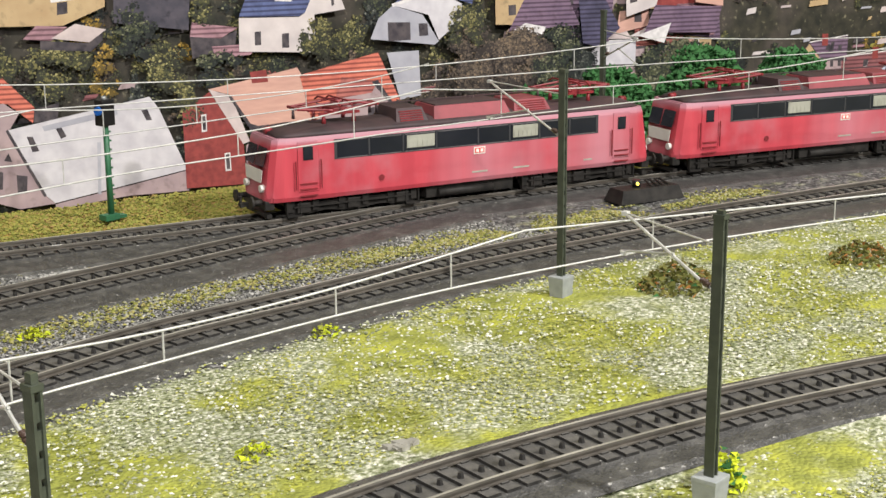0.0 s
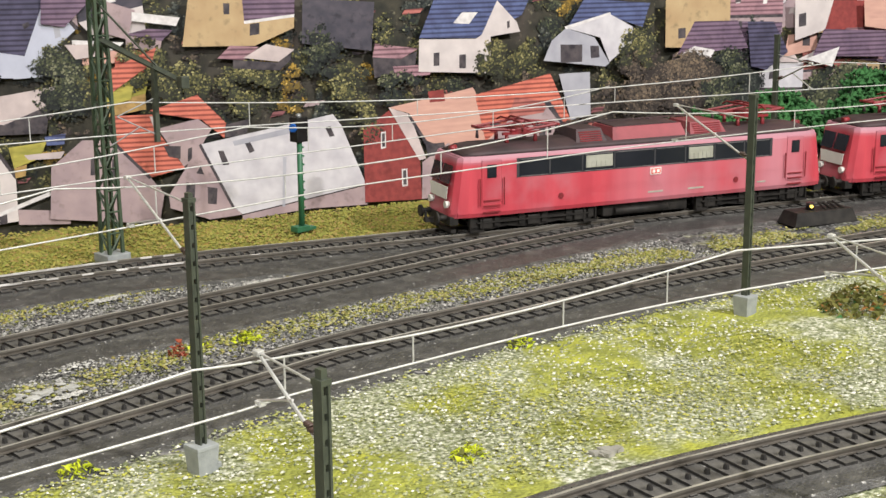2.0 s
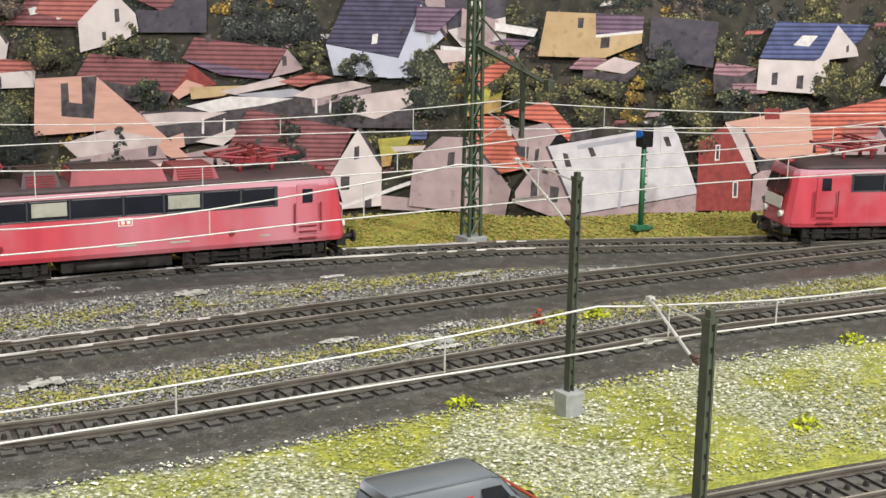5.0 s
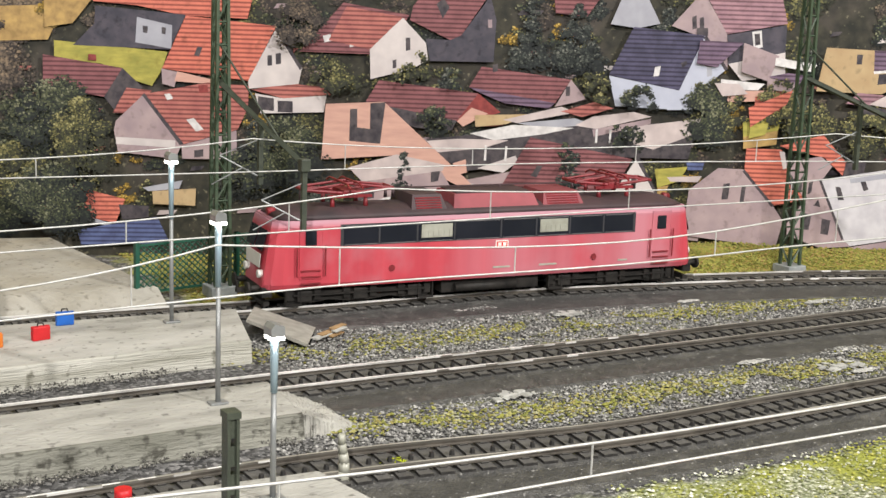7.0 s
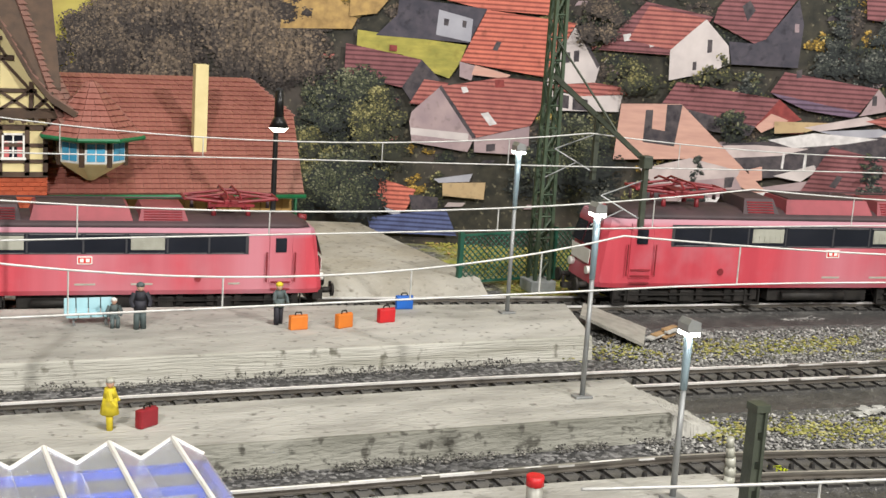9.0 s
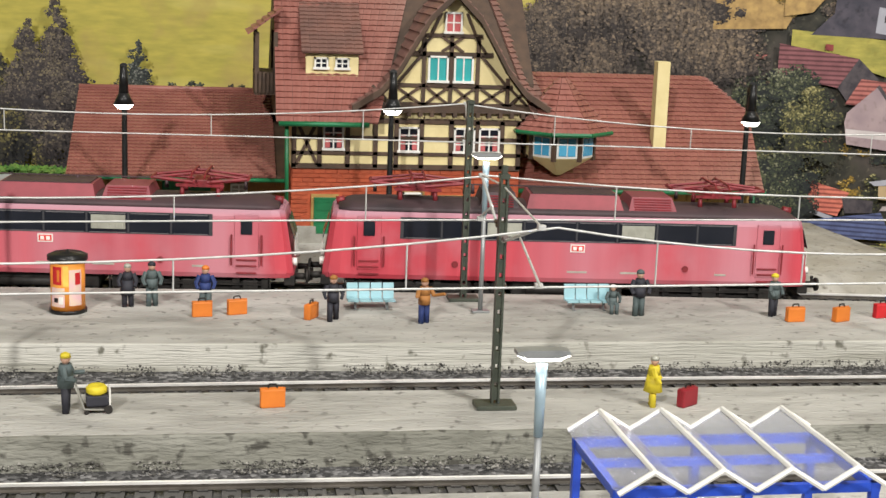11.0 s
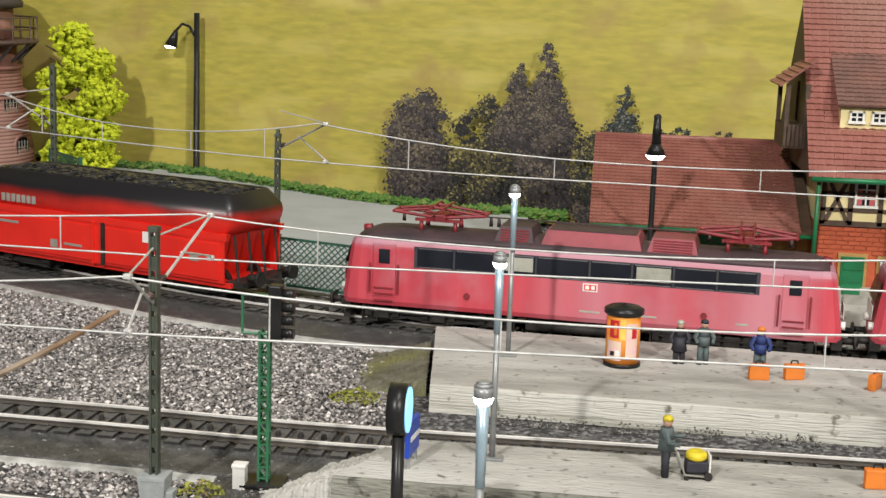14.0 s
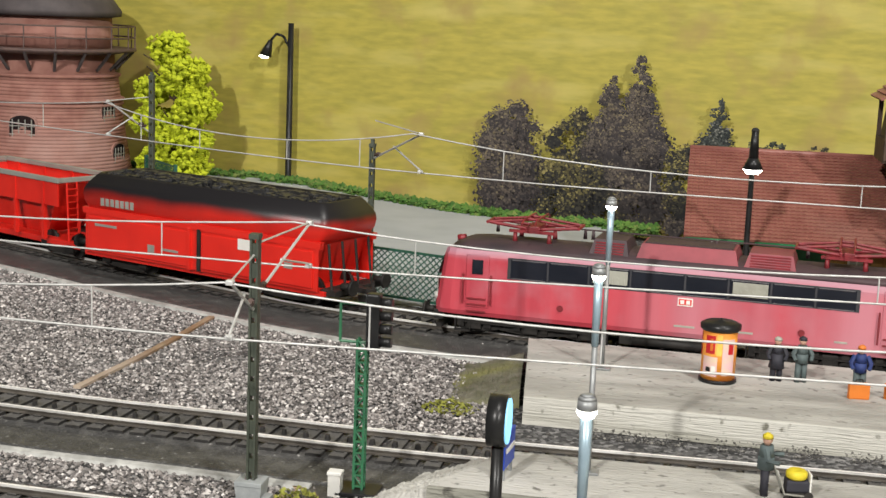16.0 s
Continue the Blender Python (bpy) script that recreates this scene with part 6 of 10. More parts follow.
def lattice_mast(x, y, z0, z1, boom_end, drop, label, start=10.0, hangers=(0.5, 1.0)):
    t = thing("lattice_mast", x, y, 0, 0, label, "lattice mast", "lattice masts")
    w0, w1 = 0.34, 0.22
    legs = [(sx, sy) for sx in (-1, 1) for sy in (-1, 1)]
    for sx, sy in legs:
        bm = bmesh.new()
        rod(bm, (sx * w0, sy * w0, z0), (sx * w1, sy * w1, z1), 0.1, n=4)
        part("leg", bm, M_MASTG, t)
    n = 15
    for k in range(n):
        za, zb = z0 + (z1 - z0) * k / n, z0 + (z1 - z0) * (k + 1) / n
        wa, wb = w0 + (w1 - w0) * k / n, w0 + (w1 - w0) * (k + 1) / n
        for s in (-1, 1):
            q = s if k % 2 else -s
            for a, b, r in (((-wa * q, s * wa, za), (wb * q, s * wb, zb), 0.05), ((s * wa, -wa * q, za), (s * wb, wb * q, zb), 0.05), ((-wa, s * wa, za), (wa, s * wa, za), 0.045)):
                bm = bmesh.new()
                rod(bm, a, b, r, n=4)
                part("lacing", bm, M_MASTG, t)
    bm = bmesh.new()
    box(bm, -0.6, 0.6, -0.6, 0.6, 0.02, z0 + 0.05, 0.05)
    part("foundation", bm, M_FOUND, t, "grey concrete foundation block")
    dx, dy, zb = boom_end
    bm = bmesh.new()
    rod(bm, (0, 0, start), (dx, dy, zb), 0.16, 0.13, n=4)
    box(bm, dx - 0.2, dx + 0.2, dy - 0.2, dy + 0.2, zb - 0.25, zb + 0.25, 0.04)
    part("boom", bm, M_MAST, t, "grey-green steel boom")
    bm = bmesh.new()
    rod(bm, (0, 0, start + 1.6), (dx * 0.75, dy * 0.75, start + (zb - start) * 0.75), 0.05, n=5)
    part("stay", bm, M_MAST, t)
    for f in hangers:
        bm = bmesh.new()
        z = start + (zb - start) * f
        box(bm, dx * f - 0.1, dx * f + 0.1, dy * f - 0.1, dy * f + 0.1, z - drop, z + 0.1)
        h = part("hanger", bm, M_MAST, t)
        arm = bmesh.new()
        rod(arm, (dx * f, dy * f, z - drop + 0.3), (dx * f - 1.6, dy * f + 0.5, z - drop + 1.2), 0.032, n=6)
        rod(arm, (dx * f, dy * f, z - drop + 1.9), (dx * f - 1.6, dy * f + 0.5, z - drop + 1.2), 0.028, n=6)
        rod(arm, (dx * f - 0.7, dy * f + 0.2, z - drop + 0.7), (dx * f - 1.9, dy * f + 0.6, z - drop), 0.028, n=6)
        part("cantilever", arm, M_GREY, h)


lattice_mast(33.2, 52.0, 0.5, 15, (0.7, -7.0, 6.8), 2.6, "tall dark green lattice mast with a boom over two tracks", 9.5)
lattice_mast(61.9, 45.9, 0.4, 15, (0.9, -4.9, 8.4), 3.2, "tall dark green lattice mast on ochre turf with a boom", 10.0, (0.66,))


def overhead(key, stops, label):
    """Contact wire, sagging messenger wire and droppers along a track, from stop to stop."""
    t = thing("catenary_wires", 0, 0, 0, 0, label, "overhead wire", "overhead wires")
    low, high, drops = [], [], []
    for a, b in zip(stops, stops[1:]):
        n = 14
        for k in range(n + 1):
            f = k / n
            x = a + (b - a) * f
            y = track_y(key, x)
            zm, zc = wire_heights(key, x)
            zz = zm - (zm - zc - 0.45) * 0.75 * (1 - (2 * f - 1) ** 2)
            cur = ((x, y, zc), (x, y, zz))
            if k or not low:
                low.append(cur[0])
                high.append(cur[1])
            if k in (2, 5, 9, 12):
                drops.append(cur)
    for name, pts in (("contact_wire", low), ("messenger_wire", high)):
        bm = bmesh.new()
        tube(bm, pts, 0.028)
        part(name, bm, M_WIRE, t)
    for p, q in drops:
        bm = bmesh.new()
        rod(bm, p, q, 0.022, n=5)
        part("dropper", bm, M_WIRE, t)


overhead("a", [-61, -32.8, -17.0, 8.9, 33, 61.5, 95.5, 128], "silver overhead wires above the back track")
overhead("b", [-45, -17.1, 7.5, 33.5, 62, 82], "silver overhead wires above the middle track")
overhead("c", [-39, -16.5, 7.5, 24, 49.2, 72.8, 100, 118], "silver overhead wires above the curved track")
overhead("d", [15, 44, 59.7, 88], "silver overhead wires above the single track")


# ---------------------------------------------------------------- locomotives
def loft(bm, rings, caps=True):
    vs = [[bm.verts.new(p) for p in r] for r in rings]
    n = len(vs[0])
    for a, b in zip(vs, vs[1:]):
        for k in range(n):
            bm.faces.new((a[k], a[(k + 1) % n], b[(k + 1) % n], b[k])).smooth = False
    if caps:
        bm.faces.new(vs[0][::-1]), bm.faces.new(vs[-1])


def wheel_mesh(r):
    bm = bmesh.new()
    rod(bm, (0, -0.95, 0), (0, -0.8, 0), r * 1.08, n=18)
    rod(bm, (0, -0.8, 0), (0, 0.8, 0), 0.14, n=8)
    rod(bm, (0, 0.8, 0), (0, 0.95, 0), r * 1.08, n=18)
    return meshed("wheelset", bm, M_BLACK)


def buffers(t, x, z, sgn):
    for y in (-1.0, 1.0):
        bm = bmesh.new()
        rod(bm, (x, y, z), (x + sgn * 0.45, y, z), 0.13, n=10)
        rod(bm, (x + sgn * 0.45, y, z), (x + sgn * 0.55, y, z), 0.3, 0.28, n=14)
        part("buffer", bm, M_BLACK, t)
    bm = bmesh.new()
    box(bm, min(x, x + sgn * 0.7), max(x, x + sgn * 0.7), -0.16, 0.16, z - 0.35, z - 0.15)
    rod(bm, (x + sgn * 0.65, 0, z - 0.25), (x + sgn * 0.65, 0, z + 0.15), 0.07, n=6)
    part("coupling", bm, M_BLACK, t)


M_HOOD = mat("dusty_red_hood", (0.33, 0.06, 0.075), (0.2, 0.038, 0.048), 0.8, 0.6, 0, 0.2, stain=(0.13, 0.05, 0.055))
M_BAND = mat("dark_grey_window_band", (0.05, 0.05, 0.055), (0.035, 0.035, 0.04), 1.5, 0.4, 0, 0)
M_PANESHEEN = mat("pane_reflection_grey", (0.24, 0.23, 0.24), (0.12, 0.115, 0.12), 1.2, 0.4, 0.3, 0)


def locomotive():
    t = thing("electric_locomotive", 0, 0, 0, 0, "faded red six-axle electric locomotive, repeated on the back track to fit the views", "locomotive", "red electric locomotives")
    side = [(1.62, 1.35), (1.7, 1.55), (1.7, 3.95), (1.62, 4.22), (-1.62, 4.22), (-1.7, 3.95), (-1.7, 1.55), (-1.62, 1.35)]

    def ring(x, f, rake):
        return [(x - math.copysign(max(0, z - 2.75) * rake, x), y * f, z) for y, z in side]

    bm = bmesh.new()
    loft(bm, [ring(-10.5, 0.76, 0.3), ring(-10.25, 0.92, 0.27), ring(-9.75, 0.985, 0.14), ring(-9.0, 1, 0), ring(9.0, 1, 0), ring(9.75, 0.985, 0.14), ring(10.25, 0.92, 0.27), ring(10.5, 0.76, 0.3)])
    bmesh.ops.bevel(bm, geom=[e for e in bm.edges if abs(e.verts[0].co.x - e.verts[1].co.x) < 0.01 and abs(e.verts[0].co.x) > 9.7], offset=0.06, segments=2, affect="EDGES")
    body = part("body", bm, M_RED, t)
    roof_out = [(1.6, 4.22), (1.4, 4.4), (1.0, 4.55), (0.5, 4.62), (-0.5, 4.62), (-1.0, 4.55), (-1.4, 4.4), (-1.6, 4.22)]
    bm = bmesh.new()
    loft(bm, [[(x, y * f, 4.22 + (z - 4.22) * g) for y, z in roof_out] for x, f, g in ((-9.85, 0.8, 0.35), (-9.3, 0.96, 0.85), (-8.6, 1, 1), (8.6, 1, 1), (9.3, 0.96, 0.85), (9.85, 0.8, 0.35))])
    for f in bm.faces:
        f.smooth = len(f.verts) == 4
    part("roof", bm, M_ROOF, t, "soot-dark reddish roof")
    # window band, doors, grab rails, plates
    edges = [-7.15, -5.5, -3.75, -2.0, 0.25, 2.0, 3.7, 5.45, 7.05]
    for sgn in (-1, 1):
        bm = bmesh.new()
        y = sgn * 1.706
        box(bm, -7.25, 7.15, min(y, y - sgn * 0.05), max(y, y - sgn * 0.05), 3.1, 4.02)
        part("window_band", bm, M_BAND, body, "black band round the side windows")
        for k in range(8):
            bm = bmesh.new()
            y = sgn * 1.715
            box(bm, edges[k] + 0.04, edges[k + 1] - 0.04, min(y, y - sgn * 0.05), max(y, y - sgn * 0.05), 3.15, 3.96)
            pane = part("window", bm, M_GLASS, body, "dark side window")
            # grey strips along the pane's edges are added as painted reflections
            bm = bmesh.new()
            y1 = sgn * 1.72
            for za, zb in ((3.135, 3.165), (3.93, 3.96)):
                box(bm, edges[k] + 0.1, edges[k + 1] - 0.1, min(y1, y1 - sgn * 0.03), max(y1, y1 - sgn * 0.03), za, zb)
            part("trim", bm, M_PANESHEEN, pane, "thin grey strips painting the pane's reflections")
            if k in (2, 5):
                bm = bmesh.new()
                y2 = sgn * 1.735
                box(bm, edges[k] + 0.18, edges[k + 1] - 0.12, min(y2, y2 - sgn * 0.04), max(y2, y2 - sgn * 0.04), 3.3, 3.88)
                for q in range(6):
                    xx = edges[k] + 0.25 + q * (edges[k + 1] - edges[k] - 0.5) / 5
                    box(bm, xx - 0.02, xx + 0.02, min(y2, y2 + sgn * 0.02), max(y2, y2 + sgn * 0.02), 3.34, 3.6)
                part("grille", bm, M_PALEWIN, body, "pale grille in the window band")
        for xc in (-8.55, 8.55):
            bm = bmesh.new()
            y = sgn * 1.70
            box(bm, xc - 0.5, xc + 0.5, min(y, y + sgn * 0.035), max(y, y + sgn * 0.035), 1.75, 4.05, 0.03)
            door = part("door", bm, M_RED, body)
            bm = bmesh.new()
            y = sgn * 1.74
            box(bm, xc - 0.24, xc + 0.24, min(y, y + sgn * 0.02), max(y, y + sgn * 0.02), 3.2, 3.82, 0.02)
            part("door_window", bm, M_GLASS, door, "small dark door window")
            for d in (-0.62, 0.62):
                bm = bmesh.new()
                rod(bm, (xc + d, sgn * 1.8, 1.9), (xc + d, sgn * 1.8, 3.2), 0.035, n=6)
                part("grab_rail", bm, M_PANTO, door)
            bm = bmesh.new()
            for z in (1.55, 1.85, 2.1):
                box(bm, xc - 0.42, xc + 0.42, min(y, y + sgn * 0.06), max(y, y + sgn * 0.06), z, z + 0.06)
            part("step", bm, M_PANTO, door)
        bm = bmesh.new()
        y = sgn * 1.705
        box(bm, 0.0, 0.62, min(y, y + sgn * 0.02), max(y, y + sgn * 0.02), 2.68, 3.02)
        emb = part("emblem", bm, M_WHITE, body, "small white emblem plate")
        bm = bmesh.new()
        y = sgn * 1.728
        box(bm, 0.05, 0.57, min(y, y + sgn * 0.008), max(y, y + sgn * 0.008), 2.73, 2.97)
        part("emblem_field", bm, M_WRED, emb)
        y = sgn * 1.738
        for a, b in ((0.11, 0.27), (0.35, 0.51)):
            bm = bmesh.new()
            box(bm, a, b, min(y, y + sgn * 0.006), max(y, y + sgn * 0.006), 2.77, 2.93)
            part("emblem_mark", bm, M_WHITE, emb)
        for xa, w in ((-0.1, 0.85), (2.2, 0.9), (6.3, 0.5)):
            bm = bmesh.new()
            y = sgn * 1.703
            box(bm, xa, xa + w, min(y, y + sgn * 0.012), max(y, y + sgn * 0.012), 1.78, 1.86)
            part("lettering_bar", bm, M_PALEWIN, body, "line of small unreadable pale lettering")
        for xx in (-4.9, 5.0):
            bm = bmesh.new()
            rod(bm, (xx, sgn * 1.69, 2.05), (xx, sgn * 1.74, 2.05), 0.14, n=14)
            part("jacking_mark", bm, M_PANTO, body)
    # ends
    for sgn in (-1, 1):
        bm = bmesh.new()
        slab(bm, [(sgn * 10.52, -0.95, 2.2), (sgn * 10.52, 0.95, 2.2), (sgn * 10.5, 1.05, 2.8), (sgn * 10.5, -1.05, 2.8)], 0.02 * sgn)
        part("front_panel", bm, M_WHITE, body, "whitish front warning panel")
        for y0, y1 in ((-1.12, -0.08), (0.08, 1.12)):
            bm = bmesh.new()
            slab(bm, [(sgn * 10.48, y0, 2.95), (sgn * 10.48, y1, 2.95), (sgn * 10.23, y1, 3.78), (sgn * 10.23, y0, 3.78)], 0.02 * sgn)
            part("windscreen", bm, M_GLASS, body, "dark windscreen pane")
        for y in (-0.95, 0.95):
            bm = bmesh.new()
            rod(bm, (sgn * 10.4, y, 1.95), (sgn * 10.62, y, 1.95), 0.17, n=14)
            part("headlight", bm, M_WHITE, body, "round white headlight")
        bm = bmesh.new()
        rod(bm, (sgn * 9.6, 0, 4.45), (sgn * 9.95, 0, 4.4), 0.16, n=12)
        part("top_light", bm, M_PANTO, body)
        bm = bmesh.new()
        box(bm, min(sgn * 10.1, sgn * 10.55), max(sgn * 10.1, sgn * 10.55), -1.4, 1.4, 1.0, 1.42, 0.04)
        box(bm, min(sgn * 10.2, sgn * 10.45), max(sgn * 10.2, sgn * 10.45), -1.3, 1.3, 0.62, 0.8)
        part("buffer_beam", bm, M_BLACK, t, "black buffer beam")
        buffers(t, sgn * 10.55, 1.35, sgn)
    # roof gear
    for x0, x1, z1, m, louvre in ((-3.9, -2.2, 5.05, M_ROOF, True), (-1.9, 2.3, 5.02, M_HOOD, False), (2.5, 4.6, 5.0, M_HOOD, True)):
        bm = bmesh.new()
        v = box(bm, x0, x1, -1.3, 1.3, 4.4, z1)
        for k in v[4:]:
            k.co.y *= 0.72
            k.co.x += 0.18 if k.co.x < (x0 + x1) / 2 else -0.18
        hood = part("roof_hood", bm, m, t, "dusty louvred roof hood" if louvre else "plain dusty red roof hood")
        if louvre:
            for sgn in (-1, 1):
                for q in range(5):
                    bm = bmesh.new()
                    z = 4.5 + q * 0.1
                    yy = sgn * (1.3 - 0.36 * (z - 4.4) / (z1 - 4.4))
                    rod(bm, (x0 + 0.25, yy, z), (x1 - 0.25, yy, z), 0.035, n=5)
                    part("louvre", bm, M_PANTO, hood)
        else:
            bm = bmesh.new()
            box(bm, x0 + 0.3, x1 - 0.3, -0.85, 0.85, z1, z1 + 0.05)
            part("hood_cover", bm, M_ROOF, hood)
    for xc in (-6.5, 6.5):
        bm = bmesh.new()
        for sx in (-1, 1):
            for sy in (-1, 1):
                rod(bm, (xc + sx * 0.75, sy * 0.6, 4.5), (xc + sx * 0.75, sy * 0.6, 5.0), 0.12, 0.08, n=8)
        box(bm, xc - 1.0, xc + 1.0, -0.74, -0.58, 4.98, 5.1), box(bm, xc - 1.0, xc + 1.0, 0.58, 0.74, 4.98, 5.1)
        box(bm, xc - 0.3, xc + 0.3, -0.7, 0.7, 5.0, 5.28, 0.04)
        panto = part("pantograph", bm, M_PANTO, t, "folded dark red pantograph")
        for s in (-1, 1):
            for sy in (-1, 1):
                for a, b, r in (((xc + s * 0.25, sy * 0.6, 5.16), (xc + s * 2.0, sy * 0.5, 5.32), 0.075), ((xc + s * 2.0, sy * 0.5, 5.32), (xc - s * 0.3, sy * 0.45, 5.58), 0.06)):
                    bm = bmesh.new()
                    rod(bm, a, b, r, n=6)
                    part("pantograph_arm", bm, M_PANTO, panto)
            bm = bmesh.new()
            rod(bm, (xc + s * 2.0, -0.62, 5.32), (xc + s * 2.0, 0.62, 5.32), 0.07, n=6)
            part("knuckle_bar", bm, M_PANTO, panto)
        bm = bmesh.new()
        for d in (-0.28, 0.28):
            pts = [(-1.5, 5.46), (-1.1, 5.62), (1.1, 5.62), (1.5, 5.46)]
            for a, b in zip(pts, pts[1:]):
                rod(bm, (xc + d, a[0], a[1]), (xc + d, b[0], b[1]), 0.045, n=6)
        part("contact_strip", bm, M_PANTO, panto)
    bm = bmesh.new()
    for x in (-4.4, -4.05, 4.95, 1.2, -8.3, 8.3):
        rod(bm, (x, 0.5, 4.75), (x, 0.5, 5.15), 0.09, 0.06, n=8)
    rod(bm, (-5.3, 0.5, 5.15), (5.3, 0.5, 5.15), 0.035, n=5)
    part("roof_line", bm, M_ROOF, t)
    # running gear
    wheel = wheel_mesh(0.72)
    for xc in (-6.2, 6.2):
        bm = bmesh.new()
        for s in (-1, 1):
            extrude(bm, [(xc - 3.2, 0.72), (xc - 2.9, 0.55), (xc - 1.4, 0.75), (xc, 0.6), (xc + 1.4, 0.75), (xc + 2.9, 0.55), (xc + 3.2, 0.72), (xc + 3.2, 1.15), (xc - 3.2, 1.15)], s * 1.12, s * 1.28)
            for q in (-2.5, 0.0, 2.5):
                box(bm, xc + q - 0.32, xc + q + 0.32, min(s * 1.26, s * 1.46), max(s * 1.26, s * 1.46), 0.72, 1.2, 0.05)
                box(bm, xc + q - 0.75, xc + q - 0.45, min(s * 1.28, s * 1.4), max(s * 1.28, s * 1.4), 0.8, 1.3)
                box(bm, xc + q + 0.45, xc + q + 0.75, min(s * 1.28, s * 1.4), max(s * 1.28, s * 1.4), 0.8, 1.3)
            rod(bm, (xc - 3.0, s * 1.45, 1.02), (xc + 3.0, s * 1.45, 1.02), 0.05, n=5)
        box(bm, xc - 3.0, xc + 3.0, -1.1, 1.1, 0.85, 1.33)
        bogie = part("bogie", bm, M_BLACK, t, "black six-wheel bogie")
        for q in (-2.5, 0, 2.5):
            piece("wheelset", wheel, at(xc + q, 0, 1.2), bogie)
        for s in (-1, 1):
            for q in (-3.0, 3.0):
                bm = bmesh.new()
                box(bm, xc + q - 0.35, xc + q + 0.35, min(s * 1.3, s * 1.55), max(s * 1.3, s * 1.55), 0.6, 0.68)
                box(bm, xc + q - 0.35, xc + q - 0.3, min(s * 1.3, s * 1.5), max(s * 1.3, s * 1.5), 0.6, 1.3)
                box(bm, xc + q + 0.3, xc + q + 0.35, min(s * 1.3, s * 1.5), max(s * 1.3, s * 1.5), 0.6, 1.3)
                part("footstep", bm, M_BLACK, bogie)
    bm = bmesh.new()
    box(bm, -2.4, 2.4, -1.35, 1.35, 0.72, 1.34, 0.06)
    for s in (-1, 1):
        rod(bm, (-1.8, s * 1.4, 0.95), (1.2, s * 1.4, 0.95), 0.2, n=10)
    part("tank", bm, M_BLACK, t)
    return t


# one train repeated along its run, two copies shrunk, to fit the camera's views
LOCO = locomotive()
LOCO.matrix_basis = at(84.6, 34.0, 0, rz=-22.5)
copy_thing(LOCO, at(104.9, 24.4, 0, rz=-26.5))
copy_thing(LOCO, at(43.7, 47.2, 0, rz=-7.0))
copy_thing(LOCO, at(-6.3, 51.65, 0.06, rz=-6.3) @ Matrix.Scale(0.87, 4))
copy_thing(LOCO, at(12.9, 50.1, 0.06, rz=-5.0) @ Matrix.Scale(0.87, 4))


# ---------------------------------------------------------------- wagons
def bogie(t, xc, wheel, r=0.55):
    bm = bmesh.new()
    for s in (-1, 1):
        extrude(bm, [(xc - 1.35, 0.95), (xc - 1.1, 0.7), (xc - 0.4, 0.65), (xc + 0.4, 0.65), (xc + 1.1, 0.7), (xc + 1.35, 0.95), (xc + 1.2, 1.15), (xc - 1.2, 1.15)], s * 1.08, s * 1.22)
        for q in (-1.0, 1.0):
            box(bm, xc + q - 0.22, xc + q + 0.22, min(s * 1.2, s * 1.36), max(s * 1.2, s * 1.36), 0.8, 1.15, 0.04)
    box(bm, xc - 0.5, xc + 0.5, -1.1, 1.1, 0.9, 1.2)
    b = part("bogie", bm, M_BLACK, t, "black two-axle bogie")
    for q in (-1.0, 1.0):
        piece("wheelset", wheel, at(xc + q, 0, 1.05), b)


